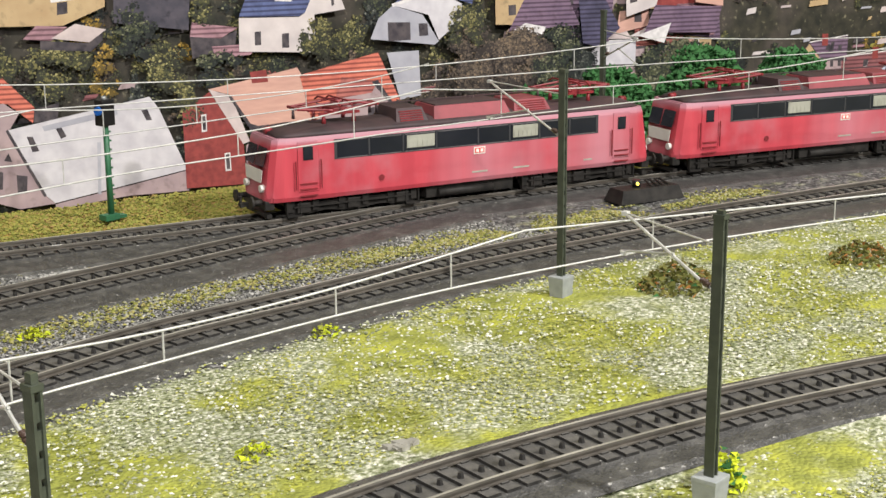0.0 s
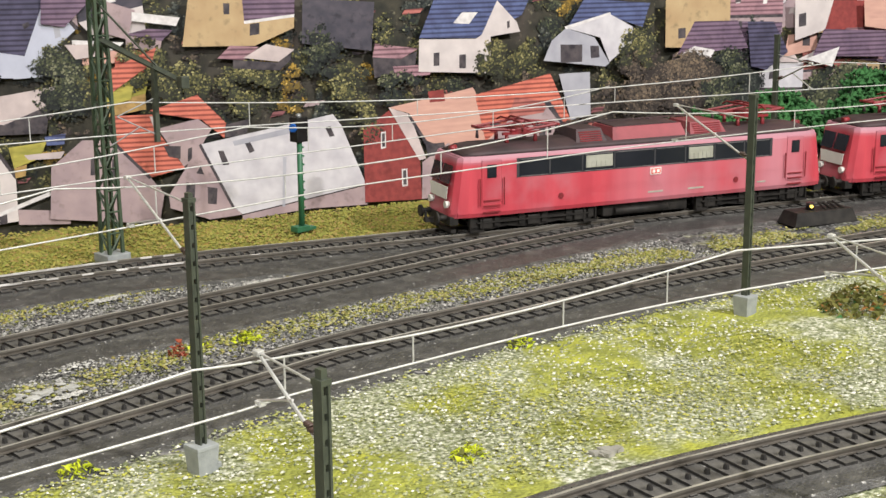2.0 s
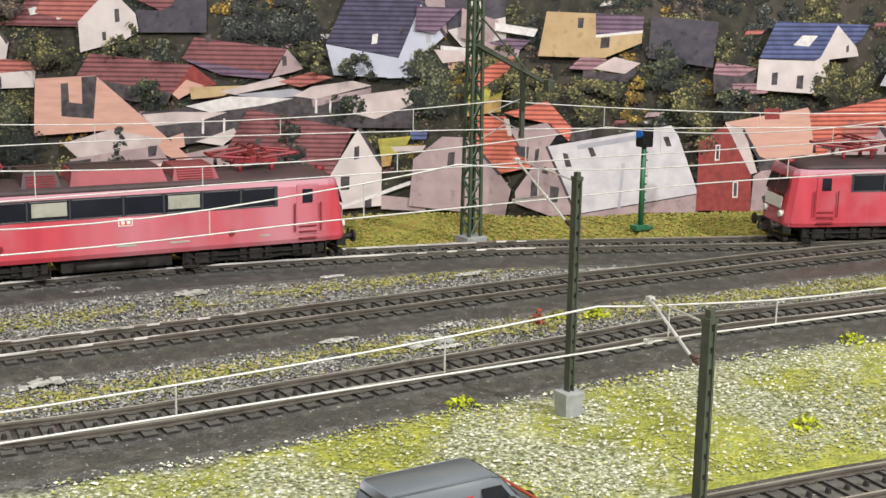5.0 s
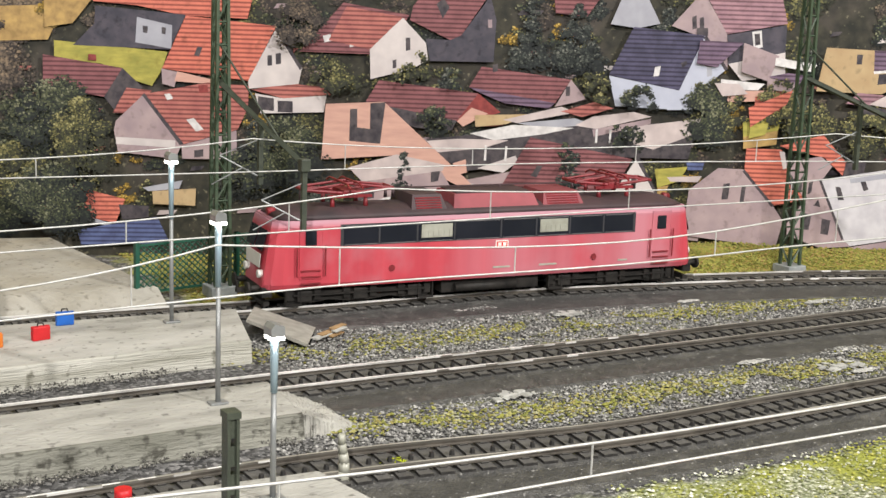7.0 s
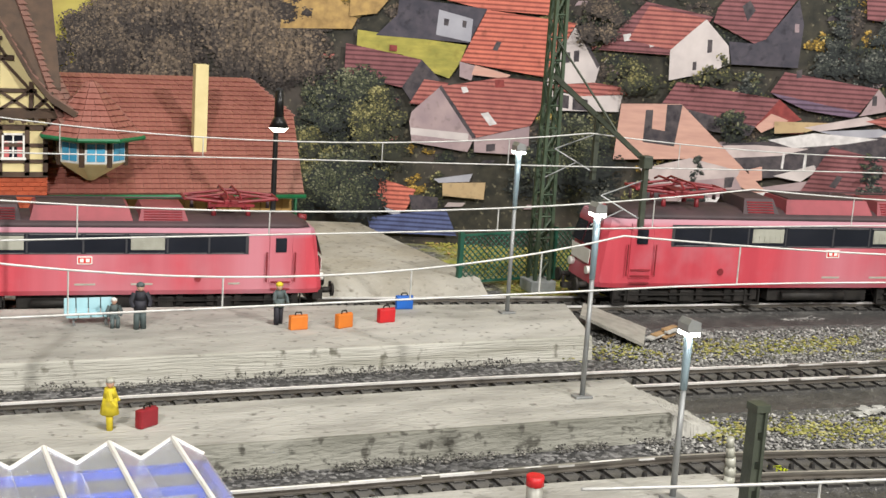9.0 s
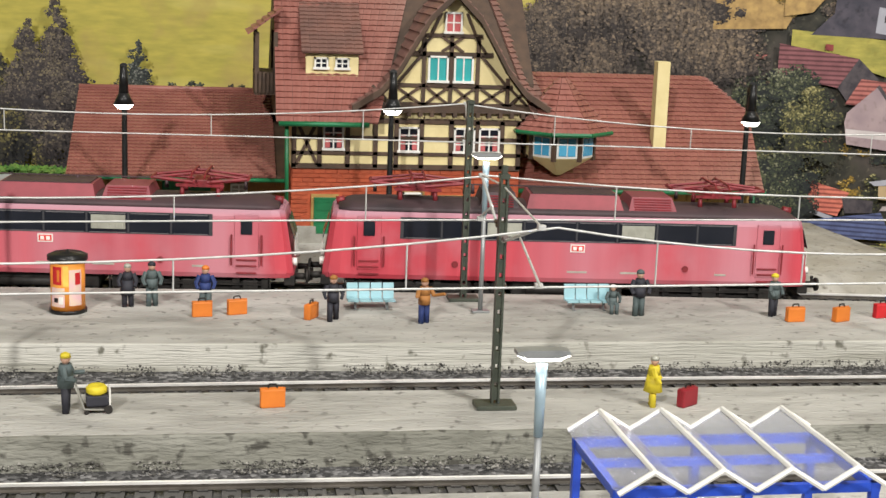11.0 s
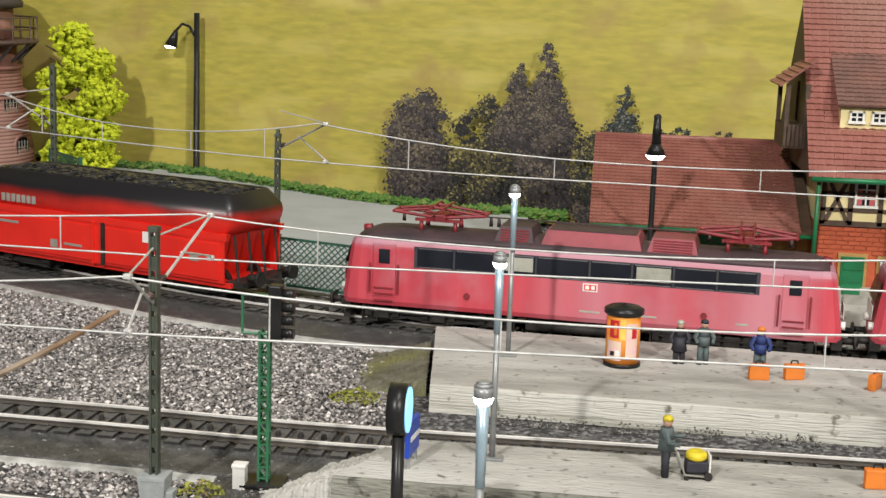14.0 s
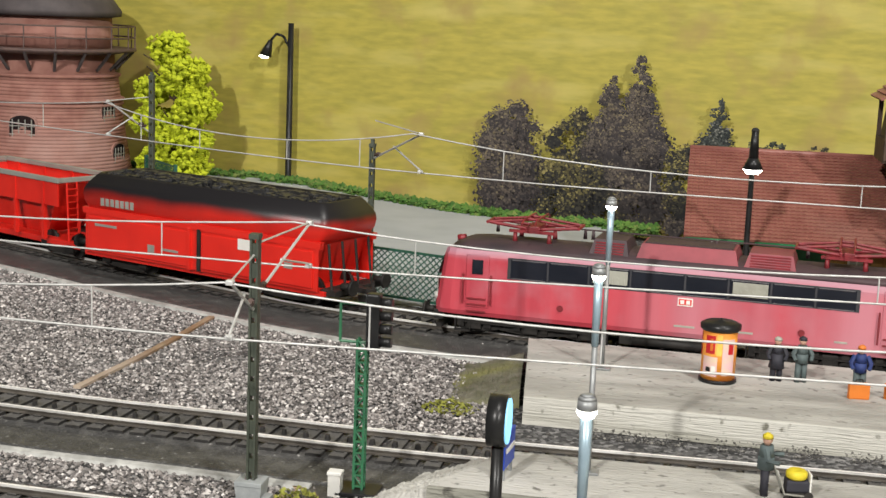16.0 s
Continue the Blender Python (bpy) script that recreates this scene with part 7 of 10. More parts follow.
def coal_wagon(x, y, a):
    t = thing("hopper_wagon", x, y, 0, a, "bright red self-discharging hopper wagon heaped with black coal", "goods wagon", "red hopper wagons")
    wheel = wheel_mesh(0.5)
    bm = bmesh.new()
    v = box(bm, -5.0, 5.0, -1.6, 1.6, 1.2, 2.98)
    for k in v[4:]:
        k.co.x *= 1.16
    body = part("body", bm, M_WRED, t)
    bm = bmesh.new()
    box(bm, -6.1, 6.1, -1.55, 1.55, 1.02, 1.2, 0.02)
    part("underframe", bm, M_WRED, t)
    for s in (-1, 1):
        bm = bmesh.new()
        extrude(bm, [(-5.9, 1.2), (5.9, 1.2), (5.9, 2.75), (-5.9, 2.75)], s * 1.62, s * 1.68)
        part("side_plate", bm, M_WRED, body)
        bm = bmesh.new()
        extrude(bm, [(-6.0, 2.75), (6.0, 2.75), (6.05, 3.0), (-6.05, 3.0)], s * 1.5, s * 1.72)
        part("ledge", bm, M_WRED, body)
    shell = [(2.9, 5.85, 1.64), (3.1, 6.0, 1.68), (3.3, 6.14, 1.71), (3.55, 6.2, 1.72), (3.75, 6.17, 1.69), (3.95, 6.08, 1.6), (4.12, 5.95, 1.47), (4.3, 5.8, 1.34), (4.36, 5.72, 1.28), (4.34, 5.6, 1.2), (4.05, 5.55, 1.16)]
    bm = bmesh.new()
    rows = []
    for z, hl, hw in shell:
        c = 0.3
        rows.append([bm.verts.new(p) for p in ((-hl, -hw + c, z), (-hl + c * 0.7, -hw, z), (hl - c * 0.7, -hw, z), (hl, -hw + c, z), (hl, hw - c, z), (hl - c * 0.7, hw, z), (-hl + c * 0.7, hw, z), (-hl, hw - c, z))])
    for r_, q_ in zip(rows, rows[1:]):
        for k in range(8):
            bm.faces.new((r_[k], r_[(k + 1) % 8], q_[(k + 1) % 8], q_[k])).smooth = True
    bm.faces.new(rows[0][::-1])
    part("upper_shell", bm, M_DUSTRED, body, "curved upper plates blackened by coal dust")
    rng = random.Random(4)
    bm = bmesh.new()
    box(bm, -5.5, 5.5, -1.1, 1.1, 3.9, 4.12)
    for k in range(760):
        px, py = rng.uniform(-5.4, 5.4), rng.uniform(-1.05, 1.05)
        r = rng.uniform(0.06, 0.14)
        v = box(bm, px - r, px + r, py - r, py + r, 4.06, 4.12 + r * 1.4 + 0.12 * (1 - abs(py) / 1.1))
        for q in v:
            q.co += Vector((rng.uniform(-0.06, 0.06), rng.uniform(-0.06, 0.06), rng.uniform(-0.05, 0.06)))
    part("coal_load", bm, M_COAL, t, "loose black coal lumps")
    for s in (-1, 1):
        for x0, x1 in ((-5.7, -0.35), (0.35, 5.7)):
            bm = bmesh.new()
            box(bm, x0, x1, min(s * 1.68, s * 1.74), max(s * 1.68, s * 1.74), 1.3, 2.65, 0.03)
            part("discharge_flap", bm, M_WRED, body)
        for k in (-0.25, 0.25):
            bm = bmesh.new()
            box(bm, k - 0.07, k + 0.07, min(s * 1.68, s * 1.78), max(s * 1.68, s * 1.78), 1.2, 2.8)
            part("pillar", bm, M_BLACK if k > 0 else M_WRED, body)
        for k, (xx, w, hh, zz, m) in enumerate(((-5.0, 1.9, 0.3, 3.14, M_SILVER), (-2.4, 0.35, 0.3, 1.6, M_SILVER), (-1.7, 0.9, 0.09, 1.75, M_SILVER), (-5.3, 1.2, 0.1, 2.3, M_SILVER), (4.4, 0.4, 0.22, 1.9, M_SILVER), (2.2, 0.75, 0.4, 2.3, M_WHITE))):
            bm = bmesh.new()
            off = 1.71 if zz > 3 else 1.74
            if k == 0:
                for q in range(7):
                    box(bm, xx + q * 0.27, xx + q * 0.27 + 0.19, min(s * off, s * (off + 0.02)), max(s * off, s * (off + 0.02)), zz, zz + hh)
            else:
                box(bm, xx, xx + w, min(s * off, s * (off + 0.02)), max(s * off, s * (off + 0.02)), zz, zz + hh, 0.0)
            part("marking", bm, m, body, "pale painted marking")
    for sgn in (-1, 1):
        bm = bmesh.new()
        box(bm, min(sgn * 5.8, sgn * 6.5), max(sgn * 5.8, sgn * 6.5), -1.4, 1.4, 1.05, 1.25)
        part("end_platform", bm, M_BLACK, t)
        for y in (-1.2, -0.4, 0.4, 1.2):
            bm = bmesh.new()
            rod(bm, (sgn * 6.2, y, 1.2), (sgn * 6.0, y, 2.9), 0.05, n=6)
            part("end_post", bm, M_BLACK, t)
        buffers(t, sgn * 6.5, 1.4, sgn)
        bogie(t, sgn * 4.1, wheel)
    return t


def open_hopper(x, y, a):
    t = thing("hopper_wagon", x, y, 0, a, "bright red open hopper wagon with sloping ends and grey rim", "goods wagon", "red hopper wagons")
    wheel = wheel_mesh(0.5)
    bm = bmesh.new()
    box(bm, -5.6, 5.6, -1.35, 1.35, 1.02, 1.3, 0.03)
    frame_ = part("underframe", bm, M_WRED, t)
    bm = bmesh.new()
    for s in (-1, 1):
        slab(bm, [(-4.4, s * 1.6, 3.9), (4.4, s * 1.6, 3.9), (2.6, s * 0.9, 1.4), (-2.6, s * 0.9, 1.4)], 0.08)
        slab(bm, [(s * 4.4, -1.6, 3.9), (s * 4.4, 1.6, 3.9), (s * 2.4, 0.9, 1.4), (s * 2.4, -0.9, 1.4)], 0.08)
        extrude(bm, [(-4.4, 2.9), (4.4, 2.9), (4.4, 4.0), (-4.4, 4.0)], s * 1.58, s * 1.66)
    body = part("hopper", bm, M_WRED, t)
    bm = bmesh.new()
    for s in (-1, 1):
        box(bm, -4.5, 4.5, min(s * 1.5, s * 1.72), max(s * 1.5, s * 1.72), 3.98, 4.2, 0.03)
        box(bm, min(s * 4.3, s * 4.5), max(s * 4.3, s * 4.5), -1.6, 1.6, 3.98, 4.2, 0.03)
    part("rim", bm, M_SILVER, body, "dull silver-grey upper rim")
    for s in (-1, 1):
        for q in (-3.3, -1.1, 1.1, 3.3):
            bm = bmesh.new()
            box(bm, q - 0.08, q + 0.08, min(s * 1.5, s * 1.7), max(s * 1.5, s * 1.7), 1.3, 4.0)
            part("rib", bm, M_WRED, body)
    for sgn in (-1, 1):
        for y in (-1.3, -0.75):
            bm = bmesh.new()
            rod(bm, (sgn * 4.75, y, 1.3), (sgn * 4.6, y, 4.0), 0.05, n=6)
            if y < -1:
                for k in range(8):
                    rod(bm, (sgn * 4.7, -1.3, 1.6 + k * 0.3), (sgn * 4.7, -0.75, 1.6 + k * 0.3), 0.03, n=5)
            part("ladder", bm, M_WRED, t)
        for y in (-1.25, 0, 1.25):
            bm = bmesh.new()
            rod(bm, (sgn * 5.5, y, 1.3), (sgn * 5.5, y, 2.4), 0.04, n=6)
            rod(bm, (sgn * 5.5, -1.25, 2.4), (sgn * 5.5, 1.25, 2.4), 0.03, n=6)
            part("railing", bm, M_WRED, t)
        buffers(t, sgn * 5.6, 1.4, sgn)
        bogie(t, sgn * 3.9, wheel)
    return t


COAL = coal_wagon(-25.75, 56.82, -22.5)
COAL.matrix_basis = COAL.matrix_basis @ Matrix.Scale(1.1, 4)
open_hopper(-37.7, 62.9, -28.5)


def van(x, y, z, a):
    t = thing("delivery_van", x, y, z, a, "blue-grey panel van with white and red stripes on the wagon", "van", "grey vans on the wagon")
    prof = [(-2.75, 0.35), (-2.8, 0.9), (-2.72, 1.9), (-2.55, 2.28), (1.0, 2.3), (1.35, 2.2), (2.0, 1.5), (2.65, 1.25), (2.82, 0.95), (2.85, 0.4)]
    bm = bmesh.new()
    rows = []
    for yy, f in ((-1.08, 0.0), (-1.02, 0.06), (1.02, 0.06), (1.08, 0.0)):
        rows.append([bm.verts.new((px * (1 - 0.0 * f), yy * (1 - 0.16 * max(0, pz - 1.2) / 1.1), pz + (f if pz > 2 else 0))) for px, pz in prof])
    for r, q in zip(rows, rows[1:]):
        for k in range(len(prof)):
            bm.faces.new((r[k], r[(k + 1) % len(prof)], q[(k + 1) % len(prof)], q[k]))
    bm.faces.new(rows[0]), bm.faces.new(rows[-1][::-1])
    bmesh.ops.recalc_face_normals(bm, faces=bm.faces)
    bmesh.ops.bevel(bm, geom=[e for e in bm.edges if e.calc_face_angle(0) > 0.5], offset=0.07, segments=2, affect="EDGES")
    for f in bm.faces:
        f.smooth = True
    body = part("body", bm, M_VAN, t)
    for s in (-1, 1):
        bm = bmesh.new()

        def sy(pz):
            return s * (1.085 * (1 - 0.16 * max(0, pz - 1.2) / 1.1) + 0.004)

        slab(bm, [(0.62, sy(1.35), 1.35), (1.85, sy(1.35), 1.35), (1.35, sy(2.0), 2.0), (0.62, sy(2.0), 2.0)], 0.02 * s * -1)
        part("side_window", bm, M_GLASS, body, "dark cab side window")
        for x0, x1, z0, h, m in ((-2.5, -1.2, 0.78, 0.16, M_WHITE), (-1.2, 0.7, 0.86, 0.06, M_SUITRED), (0.7, 2.5, 0.9, 0.17, M_WHITE), (-1.0, 0.3, 1.62, 0.22, M_SUITRED), (-1.9, -1.1, 1.62, 0.13, M_WHITE), (-1.9, 0.3, 1.34, 0.14, M_WHITE)):
            bm = bmesh.new()
            slab(bm, [(x0, sy(z0), z0), (x1, sy(z0), z0), (x1, sy(z0 + h), z0 + h), (x0, sy(z0 + h), z0 + h)], 0.012 * -s)
            part("stripe", bm, m, body, "painted side stripe")
        for xx in (-1.75, 1.85):
            bm = bmesh.new()
            rod(bm, (xx, s * 0.85, 0.38), (xx, s * 1.1, 0.38), 0.4, n=20)
            tyre = part("tyre", bm, M_TYRE, t)
            bm = bmesh.new()
            rod(bm, (xx, s * 1.08, 0.38), (xx, s * 1.12, 0.38), 0.23, n=16)
            part("rim", bm, M_SILVER, tyre, "silver wheel rim")
        bm = bmesh.new()
        box(bm, 1.5, 1.75, min(s * 1.08, s * 1.32), max(s * 1.08, s * 1.32), 1.3, 1.62, 0.05)
        part("mirror", bm, M_TYRE, t)
        bm = bmesh.new()
        box(bm, 2.72, 2.86, min(s * 0.65, s * 1.02), max(s * 0.65, s * 1.02), 0.9, 1.15, 0.04)
        part("headlight", bm, M_PALEWIN, t)
        bm = bmesh.new()
        box(bm, -2.84, -2.76, min(s * 0.85, s * 1.05), max(s * 0.85, s * 1.05), 0.8, 1.3, 0.03)
        part("tail_light", bm, M_SUITRED, t)
    bm = bmesh.new()
    slab(bm, [(2.0, -0.92, 1.56), (2.0, 0.92, 1.56), (1.4, 0.82, 2.22), (1.4, -0.82, 2.22)], -0.03)
    part("windscreen", bm, M_GLASS, body)
    bm = bmesh.new()
    slab(bm, [(-2.77, -0.85, 1.3), (-2.77, 0.85, 1.3), (-2.68, 0.78, 2.05), (-2.68, -0.78, 2.05)], 0.02)
    part("rear_window", bm, M_GLASS, body)
    bm = bmesh.new()
    box(bm, -2.9, 2.9, -1.05, 1.05, 0.28, 0.5, 0.06)
    part("bumper", bm, M_TYRE, t)
    return t


def flat_wagon(x, y, a, length=16.5):
    t = thing("flat_wagon", x, y, 0, a, "red-brown low-sided wagon carrying grey vans", "goods wagon")
    wheel = wheel_mesh(0.5)
    bm = bmesh.new()
    box(bm, -length, 0, -1.55, 1.55, 1.1, 1.3, 0.02)
    part("floor", bm, M_RUST, t)
    for s in (-1, 1):
        for k in range(4):
            bm = bmesh.new()
            x0 = -length + k * length / 4
            box(bm, x0 + 0.03, x0 + length / 4 - 0.03, min(s * 1.52, s * 1.62), max(s * 1.52, s * 1.62), 1.1, 1.95, 0.02)
            part("side_board", bm, M_RUST, t)
    for xx in (-0.1, -length):
        bm = bmesh.new()
        box(bm, xx, xx + 0.1, -1.55, 1.55, 1.1, 1.95, 0.02)
        part("end_board", bm, M_RUST, t)
    buffers(t, 0.0, 1.35, 1)
    bogie(t, -2.6, wheel)
    bogie(t, -length + 2.6, wheel)


flat_wagon(42.4, 13.95, -1.0)
for vx, vy in ((39.95, 14.05), (34.3, 14.15)):
    v_ = van(vx, vy, 1.3, -1.0)
    v_.matrix_basis = v_.matrix_basis @ Matrix.Scale(0.73, 4)


# ---------------------------------------------------------------- station
def tile_field(name, eave_l, eave_r, ridge_l, ridge_r, tw, th, material, parent, label=""):
    """A roof slope laid with overlapping tiles."""
    a, b, c, d = (np.array(p, float) for p in (eave_l, eave_r, ridge_l, ridge_r))
    nv = max(2, int(np.linalg.norm(c - a) / th))
    nrm = np.cross(b - a, c - a)
    nrm /= np.linalg.norm(nrm)
    if nrm[2] < 0:
        nrm = -nrm
    vv, ff = [], []
    rng = random.Random(3)
    for j in range(nv):
        l0, r0 = a + (c - a) * j / nv, b + (d - b) * j / nv
        l1, r1 = a + (c - a) * (j + 1.15) / nv, b + (d - b) * (j + 1.15) / nv
        nu = max(1, int(np.linalg.norm(r0 - l0) / tw))
        for i in range(nu):
            u0, u1 = i / nu, (i + 0.97) / nu
            lift = nrm * (0.075 + rng.uniform(-0.012, 0.012))
            low = nrm * 0.015
            p = [l0 + (r0 - l0) * u0, l0 + (r0 - l0) * u1, l1 + (r1 - l1) * u1, l1 + (r1 - l1) * u0]
            k = len(vv)
            vv += [p[0] + lift, p[1] + lift, p[2] + low, p[3] + low, p[0] - nrm * 0.02, p[1] - nrm * 0.02, p[2] - nrm * 0.03, p[3] - nrm * 0.03, (p[0] + p[1]) / 2 + lift * 1.45, (p[2] + p[3]) / 2 + low]
            ff += [(k, k + 8, k + 9, k + 3), (k + 8, k + 1, k + 2, k + 9), (k, k + 4, k + 5, k + 1, k + 8), (k, k + 3, k + 7, k + 4), (k + 1, k + 5, k + 6, k + 2)]
    me = bpy.data.meshes.new(name)
    me.from_pydata([tuple(v * CM) for v in vv], [], ff)
    me.materials.append(material)
    ob = new(name, me)
    ob.parent = parent
    return tagged(ob, label, kind="stuff")


def window(t, x0, x1, z0, z1, y, pane, bars=(2, 3), frame_mat=None, curtain=None):
    bm = bmesh.new()
    m = frame_mat or M_WHITE
    f = 0.08
    box(bm, x0, x0 + f, y - 0.1, y + 0.05, z0, z1), box(bm, x1 - f, x1, y - 0.1, y + 0.05, z0, z1)
    box(bm, x0, x1, y - 0.1, y + 0.05, z1 - f, z1), box(bm, x0 - 0.05, x1 + 0.05, y - 0.14, y + 0.05, z0 - 0.02, z0 + f)
    w = part("window", bm, m, t, "white-framed window")
    for k in range(1, bars[0]):
        q = x0 + (x1 - x0) * k / bars[0]
        bm = bmesh.new()
        box(bm, q - 0.03, q + 0.03, y - 0.07, y + 0.04, z0 + f, z1 - f)
        part("mullion", bm, m, w)
    for k in range(1, bars[1]):
        q = z0 + (z1 - z0) * k / bars[1]
        bm = bmesh.new()
        box(bm, x0 + f, x1 - f, y - 0.065, y + 0.035, q - 0.025, q + 0.025)
        part("glazing_bar", bm, m, w)
    bm = bmesh.new()
    box(bm, x0 + 0.05, x1 - 0.05, y - 0.03, y + 0.02, z0 + 0.05, z1 - 0.03)
    part("pane", bm, pane, w)
    if curtain:
        for a, b in ((x0 + 0.1, x0 + 0.3), (x1 - 0.3, x1 - 0.1)):
            bm = bmesh.new()
            box(bm, a, b, y - 0.05, y - 0.02, z0 + 0.1, z0 + (z1 - z0) * 0.7)
            part("curtain", bm, curtain, w)
    return w


def beam(t, x0, z0, x1, z1, y, w=0.2, d=0.08):
    bm = bmesh.new()
    a, b = Vector((x0, 0, z0)), Vector((x1, 0, z1))
    n = Vector((-(z1 - z0), 0, x1 - x0)).normalized() * w / 2
    slab(bm, [(p.x, y - d, p.z) for p in (a - n, b - n, b + n, a + n)], -d - 0.02)
    part("timber", bm, M_TIMBER, t)


def bricks(t, x0, x1, z0, z1, y, holes, material, bw=0.5, bh=0.19):
    """Courses of bricks standing a little proud of a wall, with openings left out."""
    bm = bmesh.new()
    box(bm, 0, bw - 0.04, -0.03, 0.03, 0, bh - 0.035)
    full = meshed("brick", bm, material)
    k, z = 0, z0
    while z < z1 - bh * 0.5:
        x = x0 - (bw / 2 if k % 2 else 0)
        while x < x1:
            a, b = max(x, x0), min(x + bw, x1)
            if b - a > 0.12 and not any(h[0] < b and a < h[1] and h[2] < z + bh and z < h[3] for h in holes):
                piece("brick", full, at(a, y, z) @ Matrix.Diagonal(((b - a) / bw, 1, 1, 1)), t)
            x += bw
        z += bh
        k += 1


def station():
    t = thing("station_building", 0, 0, 0, 0, "half-timbered station house with brick ground floor and red-brown tiled roofs", "station")
    y = 59.0
    holes = [(3.9, 5.05, 0.9, 2.8), (5.5, 6.5, 1.45, 2.75), (7.75, 8.8, 1.35, 3.1), (8.95, 10.6, 0.9, 2.8)]
    bm = bmesh.new()
    box(bm, 3.0, 13.0, y + 0.05, y + 9, 0.5, 3.95)
    ground_floor = part("ground_floor_wall", bm, M_BRICK, t, "orange-red brick ground floor")
    bricks(ground_floor, 3.0, 13.0, 1.45, 3.9, y + 0.03, holes, M_BRICK)
    bm = bmesh.new()
    box(bm, 2.9, 13.1, y - 0.12, y + 0.05, 0.5, 1.42, 0.04)
    part("plinth", bm, M_STONE, t, "grey stone plinth")
    bm = bmesh.new()
    box(bm, 3.0, 13.0, y, y + 9, 3.95, 6.6)
    upper = part("upper_wall", bm, M_INFILL, t, "cream plaster upper wall")
    # timber frame of the upper floor
    for z in (4.05, 4.62, 5.3, 6.05):
        beam(upper, 3.0, z, 13.0, z, y, 0.22 if z in (4.05, 6.05) else 0.15)
    for x in (3.1, 4.2, 5.4, 6.6, 7.5, 8.6, 9.9, 11.05, 12.15, 12.9):
        beam(upper, x, 4.0, x, 6.1, y)
    for x0, x1 in ((3.2, 4.1),):
        beam(upper, x0, 4.1, x1, 6.0, y, 0.15), beam(upper, x1, 4.1, x0, 6.0, y, 0.15)
    beam(upper, 2.95, 6.55, 14.3, 6.62, y - 0.1, 0.3, 0.14)
    for x in np.arange(6.4, 13.6, 0.5):
        bm = bmesh.new()
        box(bm, x, x + 0.17, y - 0.4, y, 6.28, 6.48)
        part("joist_end", bm, M_TIMBER, upper)
    window(upper, 4.34, 5.24, 4.75, 5.85, y, M_GLASS, (2, 3), None, M_CURTAIN)
    window(upper, 7.6, 8.5, 4.7, 5.8, y, M_GLASS, (2, 3), None, M_CURTAIN)
    window(upper, 10.02, 10.95, 4.7, 5.8, y, M_GLASS, (2, 3), None, M_CURTAIN)
    window(upper, 11.12, 12.05, 4.7, 5.8, y, M_GLASS, (2, 3), None, M_CURTAIN)
    # ground floor openings
    for x0, x1, z0, z1 in ((4.0, 4.95, 0.95, 2.68), (9.05, 10.5, 0.95, 2.68)):
        bm = bmesh.new()
        box(bm, x0 - 0.12, x1 + 0.12, y - 0.05, y + 0.06, z0, z1 + 0.14)
        fr = part("door_frame", bm, M_OCHRE, ground_floor, "sandstone-coloured door surround")
        bm = bmesh.new()
        box(bm, x0, x1, y - 0.1, y + 0.02, z0, z1, 0.02)
        for k in range(3):
            box(bm, x0 + 0.1, x1 - 0.1, y - 0.13, y - 0.08, z0 + 0.15 + k * 0.52, z0 + 0.5 + k * 0.52)
        part("door", bm, M_GREEN, ground_floor, "bottle-green panelled door")
    for x0, x1, z0, z1 in ((5.58, 6.42, 1.55, 2.63), (7.84, 8.7, 1.45, 2.95)):
        bm = bmesh.new()
        box(bm, x0 - 0.12, x1 + 0.12, y - 0.04, y + 0.05, z0 - 0.12, z1 + 0.12)
        part("window_surround", bm, M_OCHRE, ground_floor)
        window(ground_floor, x0, x1, z0, z1, y - 0.06, M_BLUEWIN if x0 < 6 else M_PALEWIN, (2, 3) if x0 < 6 else (1, 7))
    # gable: bell-shaped profile
    prof = [(5.5, 6.5), (6.7, 7.25), (7.5, 8.2), (8.1, 9.25), (8.75, 10.35), (9.85, 11.45)]
    full = prof + [(19.7 - x, z) for x, z in reversed(prof[:-1])]
    bm = bmesh.new()
    extrude(bm, full, y - 0.02, y + 3.5)
    gable = part("gable_wall", bm, M_INFILL, t, "cream plaster gable")

    def half(z):
        return float(np.interp(z, [p[1] for p in prof], [9.85 - p[0] for p in prof])) - 0.18

    for z, w in ((6.75, 0.24), (7.6, 0.16), (8.95, 0.2), (9.75, 0.16)):
        beam(gable, 9.85 - half(z), z, 9.85 + half(z), z, y - 0.03, w)
    for x in (7.3, 8.6, 9.78, 10.95, 12.3):
        top = min(9.75, float(np.interp(abs(x - 9.85), [9.85 - p[0] for p in reversed(prof)], [p[1] for p in reversed(prof)])) - 0.1)
        beam(gable, x, 6.7, x, top, y - 0.03, 0.17)
    for x0, x1 in ((6.4, 7.2), (7.4, 8.5), (8.7, 9.7), (9.9, 10.9), (11.05, 12.2), (12.4, 13.2)):
        beam(gable, x0, 6.8, x1, 7.55, y - 0.03, 0.12), beam(gable, x1, 6.8, x0, 7.55, y - 0.03, 0.12)
    for x0, z0, x1, z1 in ((7.5, 7.7, 8.5, 8.9), (12.2, 7.7, 11.1, 8.9), (9.35, 9.05, 10.3, 9.7), (10.3, 9.05, 9.35, 9.7), (8.35, 9.0, 8.9, 9.7), (11.3, 9.0, 10.8, 9.7), (8.9, 9.8, 9.3, 10.7), (10.8, 9.8, 10.4, 10.7)):
        beam(gable, x0, z0, x1, z1, y - 0.03, 0.13)
    for x0, x1 in ((8.78, 9.66), (9.9, 10.75)):
        window(gable, x0, x1, 7.75, 8.88, y - 0.06, M_TEAL, (2, 1))
